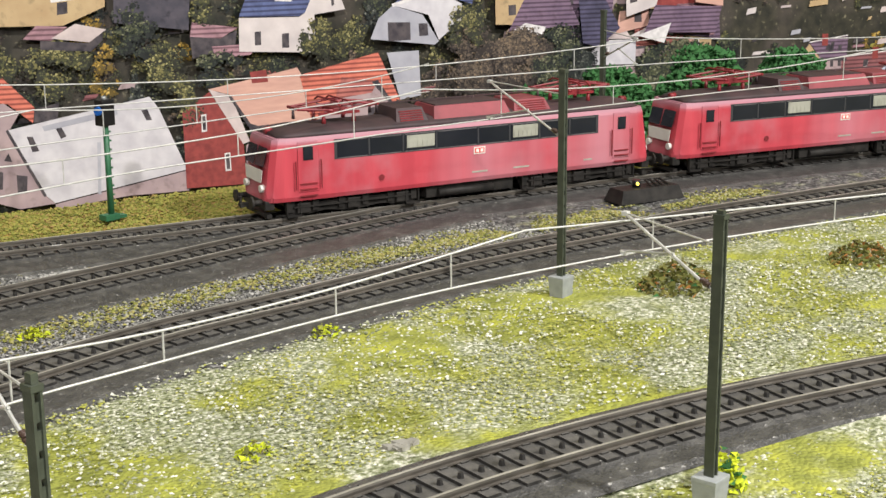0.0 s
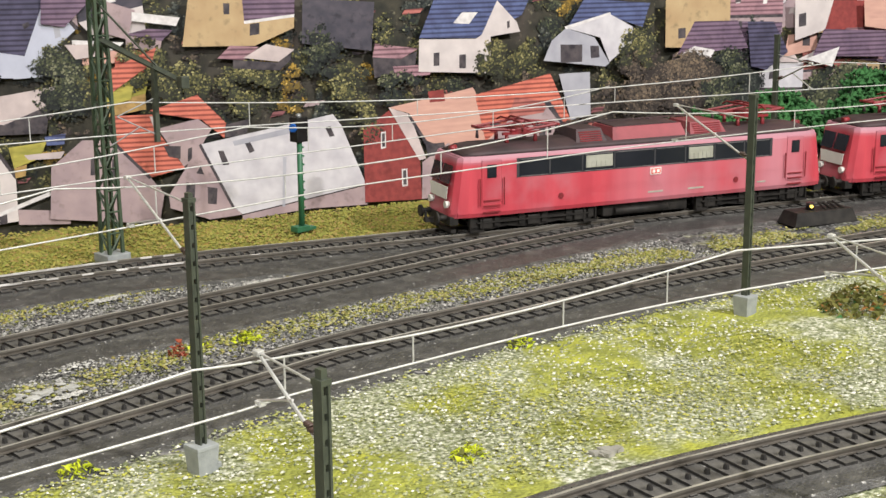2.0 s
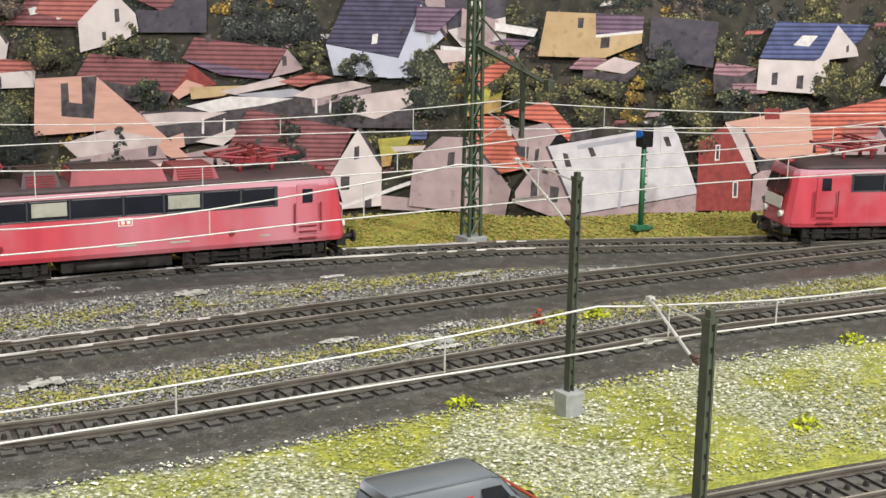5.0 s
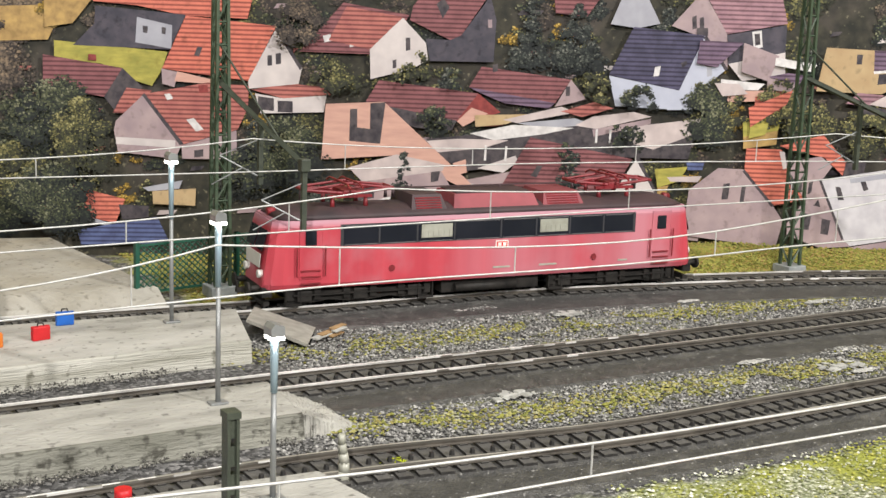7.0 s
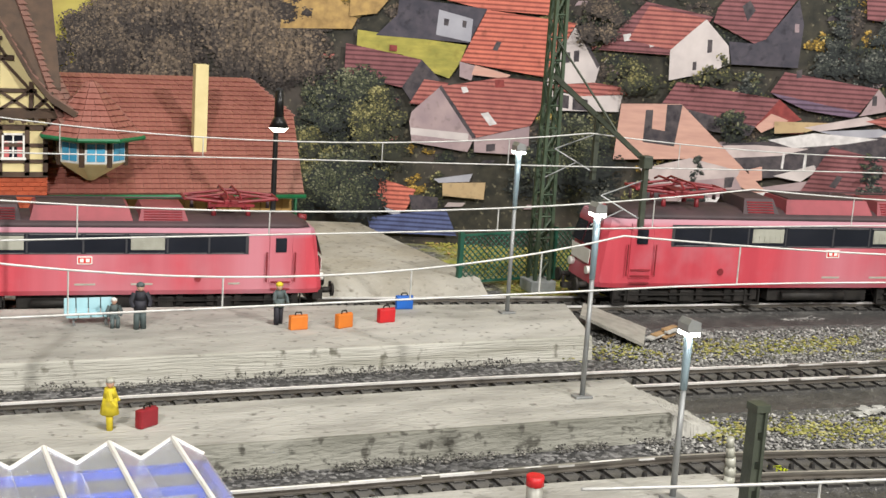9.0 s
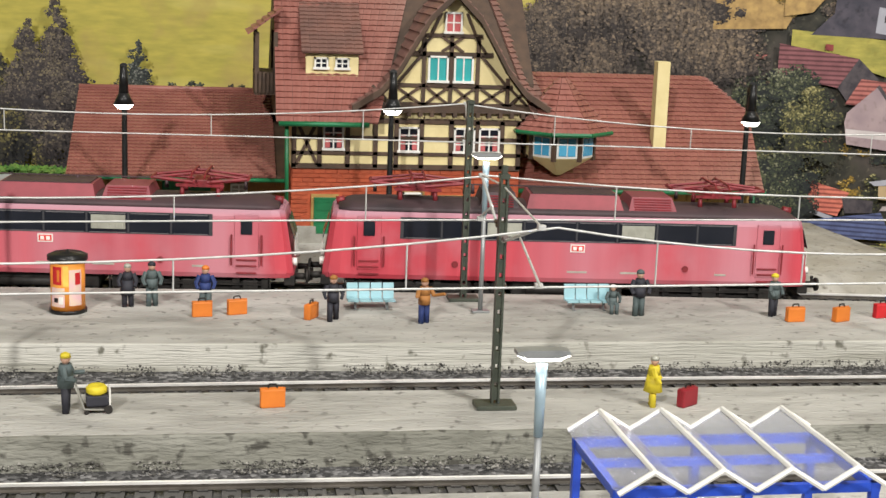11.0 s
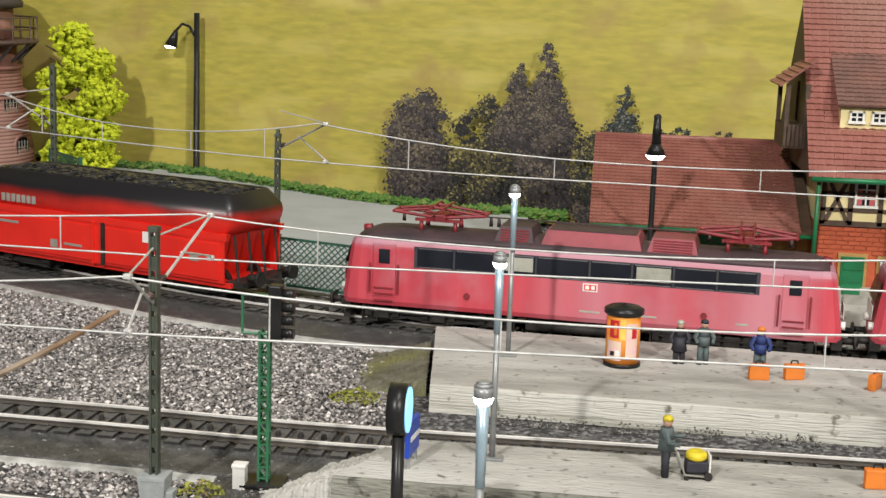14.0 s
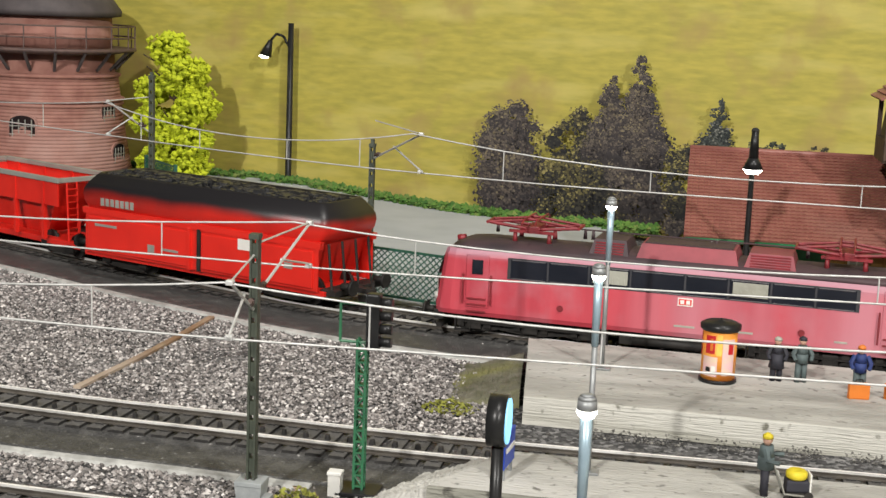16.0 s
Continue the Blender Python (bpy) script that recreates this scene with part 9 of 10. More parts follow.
def post_signal(x, y):
    t = thing("railway_signal", x, y, 0.2, 0, "green post signal with a black lamp box on turf", "signal", "green signals")
    bm = bmesh.new()
    box(bm, -0.5, 0.3, -0.28, 0.28, 0, 0.28, 0.04), box(bm, 0.3, 0.75, -0.2, 0.2, 0, 0.16, 0.03)
    part("base", bm, M_SIGGREEN, t)
    bm = bmesh.new()
    rod(bm, (0, 0, 0.3), (0, 0, 4.5), 0.15, 0.13, 10)
    for k in range(9):
        box(bm, 0.1, 0.24, -0.05, 0.05, 0.7 + k * 0.42, 0.78 + k * 0.42)
    part("post", bm, M_SIGGREEN, t)
    bm = bmesh.new()
    box(bm, -0.35, 0.35, -0.3, 0.3, 4.4, 5.6, 0.06)
    head = part("signal_head", bm, M_BLACKLAMP, t, "black lamp box")
    bm = bmesh.new()
    rod(bm, (-0.36, -0.05, 5.1), (-0.46, -0.08, 5.1), 0.22, 0.2, 14)
    part("lens", bm, M_SUITBLUE, head, "bluish lens")
    bm = bmesh.new()
    rod(bm, (0, 0, 5.6), (0, 0, 5.75), 0.16, 0.1, 10)
    part("cap", bm, M_GREY, head)


post_signal(71.3, 43.9)


def lattice_fence(pts, h, label, cell=0.3):
    t = thing("fence", 0, 0, 0, 0, label, "fence", "green lattice fences")
    for i, (a, b) in enumerate(zip(pts, pts[1:])):
        a, b = np.array(a, float), np.array(b, float)
        n = np.linalg.norm(b - a)
        u = (b - a) / n
        m = Matrix(((u[0], -u[1], 0, a[0]), (u[1], u[0], 0, a[1]), (0, 0, 1, 0.25), (0, 0, 0, 1)))
        for x in (0, n):
            bm = bmesh.new()
            box(bm, x - 0.1, x + 0.1, -0.1, 0.1, 0, h + 0.1)
            bmesh.ops.transform(bm, matrix=m, verts=bm.verts)
            part("post", bm, M_FENCE, t)
        bm = bmesh.new()
        box(bm, 0, n, -0.05, 0.05, 0.1, 0.2), box(bm, 0, n, -0.05, 0.05, h - 0.1, h)
        bmesh.ops.transform(bm, matrix=m, verts=bm.verts)
        part("rail", bm, M_FENCE, t)
        bm = bmesh.new()
        k = -h
        while k < n:
            for s in (1, -1):
                x0, x1 = k, k + h
                z0, z1 = (0.15, h - 0.05) if s > 0 else (h - 0.05, 0.15)
                c0, c1 = max(0, x0), min(n, x1)
                if c1 > c0 + 0.05:
                    f0, f1 = (c0 - x0) / (x1 - x0), (c1 - x0) / (x1 - x0)
                    rod(bm, (c0, 0.02 * s, z0 + (z1 - z0) * f0), (c1, 0.02 * s, z0 + (z1 - z0) * f1), 0.03, n=4)
            k += cell
        bmesh.ops.transform(bm, matrix=m, verts=bm.verts)
        tagged(part("lattice", bm, M_FENCE, t), kind="stuff")


lattice_fence([(29.5, 52.3), (34.5, 53.2), (39.5, 54.6)], 2.3, "dark green lattice fence at the forecourt corner")
lattice_fence([(43.9, 54.9), (49.5, 56.2), (55.2, 57.4)], 2.3, "dark green lattice fence on the grass bank")
lattice_fence([(-19.5, 57.6), (-15.8, 56.3), (-11.7, 55.3)], 2.2, "dark green lattice fence beside the track")
lattice_fence([(-40.5, 84), (-37, 80)], 2.2, "dark green lattice fence by the water tower")


def clock_post(x, y):
    t = thing("platform_clock", x, y, 0.85, 0, "round black platform clock with a glowing pale blue dial", "clock")
    bm = bmesh.new()
    rod(bm, (0, 0, 0), (0, 0, 2.9), 0.13, n=10)
    part("post", bm, M_BLACKLAMP, t)
    bm = bmesh.new()
    rod(bm, (-0.2, 0, 3.45), (0.18, 0, 3.45), 0.54, n=28)
    body = part("case", bm, M_BLACKLAMP, t)
    bm = bmesh.new()
    rod(bm, (0.17, 0, 3.45), (0.22, 0, 3.45), 0.47, n=28)
    part("dial", bm, M_CLOCK, body, "pale blue glowing dial")


M_CLOCK = glow("blue_dial", (0.25, 0.6, 0.9), 1.2)
clock_post(-9.8, 28.0)


def name_sign(x, y, a, label):
    t = thing("station_sign", x, y, 0.85, a, label, "sign", "blue station signs")
    for s in (-0.4, 0.4):
        bm = bmesh.new()
        rod(bm, (s, 0, 0), (s, 0, 1.0), 0.05, n=6)
        part("leg", bm, M_GREY, t)
    bm = bmesh.new()
    box(bm, -0.55, 0.55, -0.06, 0.06, 0.3, 1.2, 0.02)
    board = part("board", bm, M_BLUE, t)
    bm = bmesh.new()
    box(bm, -0.42, 0.42, -0.085, -0.06, 0.7, 0.82)
    part("lettering_bar", bm, M_WHITE, board)


name_sign(-10.4, 34.6, 84, "small royal blue station sign on the island platform")
name_sign(16.0, 25.2, 2, "royal blue station sign beside the shelter")
name_sign(-9.9, 25.0, 60, "small royal blue sign near the clock")


def shelter(x, y, a):
    t = thing("platform_shelter", x, y, 0.85, a, "royal blue platform shelter with folded clear roof", "shelter")
    L_, D = 5.2, 2.95
    for px in (0.1, L_ / 2, L_ - 0.1):
        for py in (0.1, D - 0.1):
            bm = bmesh.new()
            box(bm, px - 0.08, px + 0.08, py - 0.08, py + 0.08, 0, 2.4)
            part("post", bm, M_BLUE, t)
    for py in (0.1, D - 0.1):
        bm = bmesh.new()
        box(bm, 0, L_, py - 0.07, py + 0.07, 2.22, 2.4)
        part("beam", bm, M_BLUE, t)
    for px in (0.1, L_ - 0.1):
        bm = bmesh.new()
        box(bm, px - 0.05, px + 0.05, 0.18, D - 0.18, 0.25, 0.4)
        part("side_rail", bm, M_BLUE, t)
        bm = bmesh.new()
        box(bm, px - 0.07, px + 0.07, 0.18, D - 0.18, 2.22, 2.4)
        part("end_beam", bm, M_BLUE, t)
    bm = bmesh.new()
    box(bm, 0.18, L_ - 0.18, 1.6, 1.76, 2.22, 2.36)
    part("purlin", bm, M_BLUE, t)
    bm = bmesh.new()
    box(bm, 0.18, L_ - 0.18, D - 0.14, D - 0.1, 0.3, 0.9)
    part("back_panel", bm, M_BLUE, t)
    n = 4
    w = L_ / n
    for k in range(n):
        for h in (0, 1):
            x0 = k * w + h * w / 2
            z0, z1 = (2.42, 2.82) if h == 0 else (2.82, 2.42)
            bm = bmesh.new()
            slab(bm, [(x0, -0.3, z0), (x0 + w / 2, -0.3, z1), (x0 + w / 2, D + 0.3, z1), (x0, D + 0.3, z0)], 0.03)
            part("roof_pane", bm, M_ACRYL, t, "clear acrylic roof pane").visible_shadow = False
            for py in (-0.3, D + 0.3):
                bm = bmesh.new()
                rod(bm, (x0, py, z0 + 0.02), (x0 + w / 2, py, z1 + 0.02), 0.055, n=6)
                part("roof_edge", bm, M_WHITE, t, "white zigzag roof edge")
        bm = bmesh.new()
        rod(bm, (k * w + w / 2, -0.3, 2.84), (k * w + w / 2, D + 0.3, 2.84), 0.06, n=6)
        part("ridge_bar", bm, M_WHITE, t, "white ridge bar")


shelter(6.95, 22.6, 0.5)


# ---------------------------------------------------------------- platform furniture and figures
def suitcase(x, y, z, a, m, colour, w=0.66):
    t = thing("suitcase", x, y, z, a, colour + " suitcase standing on the platform", "suitcase", "suitcases")
    bm = bmesh.new()
    box(bm, -w / 2, w / 2, -0.13, 0.13, 0, 0.52, 0.05)
    box(bm, -w / 2 - 0.01, w / 2 + 0.01, -0.015, 0.015, 0.01, 0.53)
    part("case", bm, m, t)
    bm = bmesh.new()
    rod(bm, (-0.12, 0, 0.52), (-0.1, 0, 0.62), 0.025, n=5), rod(bm, (-0.1, 0, 0.62), (0.1, 0, 0.62), 0.025, n=5), rod(bm, (0.1, 0, 0.62), (0.12, 0, 0.52), 0.025, n=5)
    part("handle", bm, M_BLACK, t)


for x, y, a, m, c in ((19.8, 44.2, 5, M_ORANGE, "orange-brown"), (21.5, 44.2, 20, M_ORANGE, "orange-brown"), (23.3, 44.7, 8, M_SUITRED, "bright red"), (24.7, 46.5, -5, M_SUITBLUE, "blue"), (-0.6, 45.2, 8, M_ORANGE, "orange-brown"), (0.55, 45.5, 15, M_ORANGE, "orange-brown"), (3.0, 44.9, 60, M_ORANGE, "upright orange-brown"), (1.35, 35.3, 5, M_ORANGE, "orange-brown"), (12.7, 34.9, 35, M_SUITDARK, "dark red")):
    suitcase(x, y, 0.85, a, m, c)


def bench(x, y, a):
    t = thing("bench", x, y, 0.85, a, "light blue moulded plastic platform bench", "bench", "light blue benches")
    for k in range(4):
        bm = bmesh.new()
        extrude(bm, [(-0.3, 0.38), (0.25, 0.34), (0.33, 0.85), (0.4, 0.85), (0.33, 0.28), (-0.3, 0.31)], 0.02 + k * 0.42, 0.4 + k * 0.42, "x")
        part("seat", bm, M_SEAT, t)
    for px in (0.3, 1.4):
        bm = bmesh.new()
        rod(bm, (px, 0, 0), (px, 0, 0.33), 0.05, n=6), box(bm, px - 0.05, px + 0.05, -0.2, 0.25, 0, 0.04)
        part("leg", bm, M_GREY, t)


bench(4.3, 46.2, 0)
bench(12.0, 46.0, 0)


M_YELLOW_PAPER = mat("yellow_poster_paper", (0.8, 0.6, 0.12), (0.75, 0.45, 0.08), 2.5, 0.5, 0, 0)


def advertising_column(x, y):
    t = thing("advertising_column", x, y, 0.85, 0, "round advertising column with orange posters and black cap", "advertising column")
    bm = bmesh.new()
    rod(bm, (0, 0, 0), (0, 0, 0.12), 0.62, n=28)
    part("foot", bm, M_BLACKLAMP, t)
    bm = bmesh.new()
    rod(bm, (0, 0, 0.12), (0, 0, 1.75), 0.56, n=28)
    body = part("drum", bm, M_POSTER, t)
    bm = bmesh.new()
    lathe(bm, [(0.6, 1.72), (0.66, 1.78), (0.66, 1.92), (0.5, 2.0), (0.06, 2.03), (0.02, 2.1)], 28)
    part("cap", bm, M_BLACKLAMP, t)
    for a0, a1, z0, z1, m in ((-150, -95, 0.25, 0.9, M_POSTER2), (-140, -105, 1.0, 1.6, M_SUITRED), (-80, -35, 0.3, 1.5, M_POSTER2), (-200, -165, 0.9, 1.6, M_SUITRED), (-100, -82, 0.95, 1.65, M_YELLOW_PAPER), (-122, -112, 1.1, 1.5, M_ORANGE), (-60, -40, 1.0, 1.4, M_SUITRED), (-135, -118, 0.4, 0.55, M_BLACKLAMP), (-115, -100, 0.35, 0.6, M_WHITE)):
        bm = bmesh.new()
        n = 8
        rr = 0.567 + 0.002 * (m is not M_POSTER2) + 0.002 * (z1 - z0 < 0.3)
        pts = [(rr * math.cos(math.radians(a0 + (a1 - a0) * k / n)), rr * math.sin(math.radians(a0 + (a1 - a0) * k / n))) for k in range(n + 1)]
        for p, q in zip(pts, pts[1:]):
            bm.faces.new([bm.verts.new(c) for c in ((*p, z0), (*q, z0), (*q, z1), (*p, z1))])
        part("poster", bm, m, body)


advertising_column(-5.0, 46.0)


def figure(x, y, z, h, a, coat, legs, cap, label, pose_="stand", arm=0.0):
    """A small painted model figure, one plain mesh."""
    bm = bmesh.new()
    s = h / 1.6
    hip = 0.75 * s if pose_ != "sit" else 0.45 * s
    for k in (-0.11, 0.11):
        if pose_ == "sit":
            rod(bm, (k * s, 0, hip), (k * s, -0.32 * s, hip), 0.1 * s, n=7, slot=1), rod(bm, (k * s, -0.32 * s, hip), (k * s, -0.34 * s, 0), 0.085 * s, n=7, slot=1)
        else:
            f = 0.18 * s if pose_ == "walk" else 0.02
            rod(bm, (k * s, (f if k > 0 else -f), 0), (k * 0.8 * s, 0, hip), 0.09 * s, 0.11 * s, 7, 1)
    rod(bm, (0, 0, hip - (0.25 * s if pose_ == "skirt" else 0.05)), (0, 0.0, hip + 0.28 * s), 0.27 * s if pose_ == "skirt" else 0.2 * s, 0.19 * s, 9, 0)
    rod(bm, (0, 0, hip + 0.28 * s), (0, 0, hip + 0.58 * s), 0.19 * s, 0.15 * s, 9, 0)
    for k in (-1, 1):
        e = (k * 0.3 * s, -0.08 * s, hip + 0.25 * s)
        rod(bm, (k * 0.19 * s, 0, hip + 0.53 * s), e, 0.075 * s, n=6, slot=0)
        rod(bm, e, (k * (0.24 + arm) * s, (-0.2 - arm) * s, hip + (0.08 + arm * 1.2) * s), 0.06 * s, n=6, slot=0)
    top = hip + 0.6 * s
    lathe(bm, [(0.05 * s, top - 0.03), (0.1 * s, top + 0.05 * s), (0.125 * s, top + 0.13 * s), (0.11 * s, top + 0.2 * s)], 9, slot=2)
    lathe(bm, [(0.13 * s, top + 0.16 * s), (0.12 * s, top + 0.25 * s), (0.05 * s, top + 0.3 * s)], 9, slot=3)
    ob = part("model_figure", bm, [coat, legs, M_SKIN, cap])
    ob.matrix_basis = at(x, y, z, rz=a) @ Matrix.Diagonal((1.12, 1.12, 1, 1))
    tagged(ob, label, "figurine", "painted model figures")


M_SKIN = mat("painted_face_colour", (0.6, 0.36, 0.26), None, 2, 0.6, 0, 0)
M_GREYCLOTH = mat("grey_green_cloth_paint", (0.09, 0.12, 0.12), None, 3, 0.7, 0, 0)
M_DARKCLOTH = mat("dark_cloth_paint", (0.025, 0.025, 0.035), None, 3, 0.7, 0, 0)
M_NAVY = mat("navy_cloth_paint", (0.02, 0.04, 0.16), None, 3, 0.7, 0, 0)
M_YELLOW = mat("yellow_cloth_paint", (0.75, 0.6, 0.03), None, 3, 0.6, 0, 0)
M_BROWNC = mat("brown_jacket_paint", (0.4, 0.17, 0.04), None, 3, 0.7, 0, 0)
figure(-3.1, 46.6, 0.85, 1.45, 0, M_DARKCLOTH, M_DARKCLOTH, M_PALEWIN, "painted model figure in a dark dress", "skirt")
figure(-2.3, 46.7, 0.85, 1.5, 10, M_GREYCLOTH, M_GREYCLOTH, M_DARKCLOTH, "painted model figure in a grey-green coat")
figure(-0.5, 46.1, 0.85, 1.5, 0, M_NAVY, M_GREYCLOTH, M_ORANGE, "painted model figure in navy behind suitcases")
figure(3.7, 44.6, 0.85, 1.5, 0, M_DARKCLOTH, M_DARKCLOTH, M_BROWNC, "seated painted model figure in dark clothes", "walk")
figure(6.7, 44.2, 0.85, 1.5, 20, M_BROWNC, M_NAVY, M_BROWNC, "painted model figure in brown jacket waving", "stand", 0.25)
figure(13.6, 45.6, 0.85, 1.2, 0, M_GREYCLOTH, M_GREYCLOTH, M_WHITE, "painted model figure sitting at the bench end", "sit")
figure(14.4, 45.1, 0.85, 1.6, 0, M_DARKCLOTH, M_GREYCLOTH, M_GREYCLOTH, "painted model figure in dark clothes by the bench")
figure(19.3, 45.0, 0.85, 1.5, 30, M_GREYCLOTH, M_DARKCLOTH, M_YELLOW, "painted model figure with fair hair beside suitcases")
figure(-6.6, 25.1, 0.85, 1.5, 150, M_SUITRED, M_DARKCLOTH, M_DARKCLOTH, "painted model figure with dark hair and red shirt")
figure(11.7, 34.9, 0.85, 1.4, 70, M_YELLOW, M_YELLOW, M_PALEWIN, "painted model figure in a long yellow raincoat", "skirt")
figure(-3.95, 35.1, 0.85, 1.55, 80, M_GREYCLOTH, M_DARKCLOTH, M_YELLOW, "painted model figure pushing the luggage cart", "stand", 0.15)
figure(-7.0, 58.4, 0.62, 1.6, 75, M_NAVY, M_NAVY, M_NAVY, "painted model figure in blue overalls pushing a barrow", "walk", 0.15)
figure(1.7, 57.6, 0.7, 1.3, 20, M_YELLOW, M_YELLOW, M_ORANGE, "stooping painted model figure in yellow", "walk", 0.1)


def cart(x, y):
    """A two-wheeled sack truck with a round yellow bundle, its handles towards the porter."""
    t = thing("luggage_cart", x, y, 0.85, 8, "small grey hand truck with a yellow bundle", "cart")
    for py in (-0.24, 0.24):
        bm = bmesh.new()
        tube(bm, [(-0.42, py, 0.75), (-0.36, py, 0.6), (-0.2, py, 0.14), (0.42, py, 0.1)], 0.03)
        part("frame_tube", bm, M_SILVER, t)
        bm = bmesh.new()
        rod(bm, (0.4, py - 0.04, 0.11), (0.4, py + 0.04, 0.11), 0.11, n=12)
        part("wheel", bm, M_BLACK, t)
        bm = bmesh.new()
        rod(bm, (-0.15, py - 0.03, 0.06), (-0.15, py + 0.03, 0.06), 0.06, n=10)
        part("castor", bm, M_BLACK, t)
    bm = bmesh.new()
    box(bm, -0.2, 0.45, -0.22, 0.22, 0.13, 0.17, 0.01)
    part("bed", bm, M_BLACK, t)
    bm = bmesh.new()
    box(bm, -0.15, 0.42, -0.21, 0.21, 0.18, 0.48, 0.05)
    part("crate", bm, M_DARKCLOTH, t, "dark woven basket")
    bm = bmesh.new()
    lathe(bm, [(0.2, 0.48), (0.27, 0.54), (0.27, 0.66), (0.2, 0.72), (0.1, 0.68)], 16, (0.12, 0))
    part("load", bm, M_YELLOW, t, "yellow round bundle")
    bm = bmesh.new()
    box(bm, 0.42, 0.47, -0.2, 0.2, 0.16, 0.66, 0.02)
    part("end_board", bm, M_WHITE, t)


cart(-3.3, 35.1)


def barrow(x, y):
    t = thing("wheelbarrow", x, y, 0.62, 10, "small sack barrow with a pale sack", "barrow")
    bm = bmesh.new()
    rod(bm, (-0.9, -0.2, 0.75), (0.3, -0.2, 0.2), 0.04, n=6), rod(bm, (-0.9, 0.2, 0.75), (0.3, 0.2, 0.2), 0.04, n=6)
    part("frame", bm, M_WOOD, t)
    bm = bmesh.new()
    rod(bm, (0.3, -0.08, 0.18), (0.3, 0.08, 0.18), 0.18, n=12)
    part("wheel", bm, M_BLACK, t)
    bm = bmesh.new()
    lathe(bm, [(0.1, 0.35), (0.32, 0.45), (0.34, 0.75), (0.22, 1.05), (0.08, 1.1)], 10, (0.15, 0))
    part("sack", bm, M_PALEWIN, t, "pale cloth sack")


barrow(-5.9, 58.8)


def sack(x, y, z, m, label, h=1.1):
    bm = bmesh.new()
    lathe(bm, [(0.2, 0), (0.34, 0.1), (0.36, h * 0.5), (0.26, h * 0.85), (0.12, h)], 12)
    ob = part("sack", bm, m)
    ob.matrix_basis = at(x, y, z)
    tagged(ob, label, "sack", "sacks at the shed")


sack(-3.55, 60.3, 1.3, M_WHITE, "full white cloth sack on the loading dock")
sack(-2.75, 60.3, 1.3, M_WHITE, "full white cloth sack on the loading dock")
for x, y, r in ((-1.6, 58.6, 0.5), (-0.9, 58.5, 0.4), (2.6, 57.6, 0.4)):
    bm = bmesh.new()
    bmesh.ops.create_icosphere(bm, subdivisions=2, radius=r)
    for v in bm.verts:
        v.co.z = max(0, v.co.z * 0.5 + 0.12)
        v.co += Vector((noise.noise(v.co * 3 + Vector((x, y, 0))), noise.noise(v.co * 3 + Vector((y, x, 2))), 0)) * 0.12
    ob = part("sack", bm, M_PALEWIN)
    ob.matrix_basis = at(x, y, 0.68)
    tagged(ob, "slumped pale sack lying on the forecourt", "sack", "sacks at the shed")


# ---------------------------------------------------------------- trackside things and plants
def simple(name, bm, m, x, y, z, label, category, a=0):
    ob = part(name, bm, m)
    ob.matrix_basis = at(x, y, z, rz=a)
    return tagged(ob, label, category)


bm = bmesh.new()
box(bm, -0.4, 0.4, -0.3, 0.3, 0, 0.85, 0.06), box(bm, -0.45, 0.45, -0.35, 0.35, 0.8, 0.92, 0.04)
bmesh.ops.scale(bm, vec=(0.42, 0.5, 0.8), verts=bm.verts)
simple("relay_cabinet", bm, M_WHITE, -14.75, 34.0, 0.0, "small white relay cabinet beside the green signal", "cabinet")
bm = bmesh.new()
box(bm, -1.8, 1.8, -0.8, 0.8, 0.0, 0.08, 0.02)
simple("base_plate", bm, M_BED, -13.9, 34.0, 0.0, "dark base plate under the signal", "plate")
bm = bmesh.new()
box(bm, -0.13, 0.13, -5.5, 5.5, 0.05, 0.16, 0.02)
bmesh.ops.subdivide_edges(bm, edges=[e for e in bm.edges if abs(e.verts[0].co.y - e.verts[1].co.y) > 5], cuts=12)
for v in bm.verts:
    v.co.x += 0.16 * math.sin((v.co.y + 5.5) * 0.2856)
simple("wood_strip", bm, M_STRIP, -24.9, 46.6, 0.0, "thin bare wooden strip lying across the gravel", "strip", -3)


def point_motor(x, y, a):
    t = thing("point_motor", x, y, 0.0, a, "black trackside box with small yellow lamp", "point motor")
    bm = bmesh.new()
    v = box(bm, -1.9, 1.9, -0.75, 0.75, 0.1, 0.75)
    for k in v[4:]:
        k.co.x *= 0.88
        k.co.y *= 0.75
    part("box", bm, M_BLACK, t)
    bm = bmesh.new()
    rod(bm, (-0.5, 0, 0.75), (-0.5, 0, 1.1), 0.22, 0.2, 12)
    lamp_ = part("lantern", bm, M_BLACKLAMP, t)
    bm = bmesh.new()
    rod(bm, (-0.58, -0.2, 0.95), (-0.62, -0.3, 0.95), 0.075, n=10)
    part("lens", bm, M_AMBER, lamp_, "small glowing yellow lens")
    bm = bmesh.new()
    for k in range(4):
        rod(bm, (0.2 + k * 0.35, -0.4, 0.75), (0.3 + k * 0.3, 0.4, 0.95), 0.06, n=6)
    part("lever", bm, M_BLACK, t)


M_AMBER = glow("amber_lens", (1.0, 0.7, 0.1), 2.5)
point_motor(90.5, 26.9, -22)


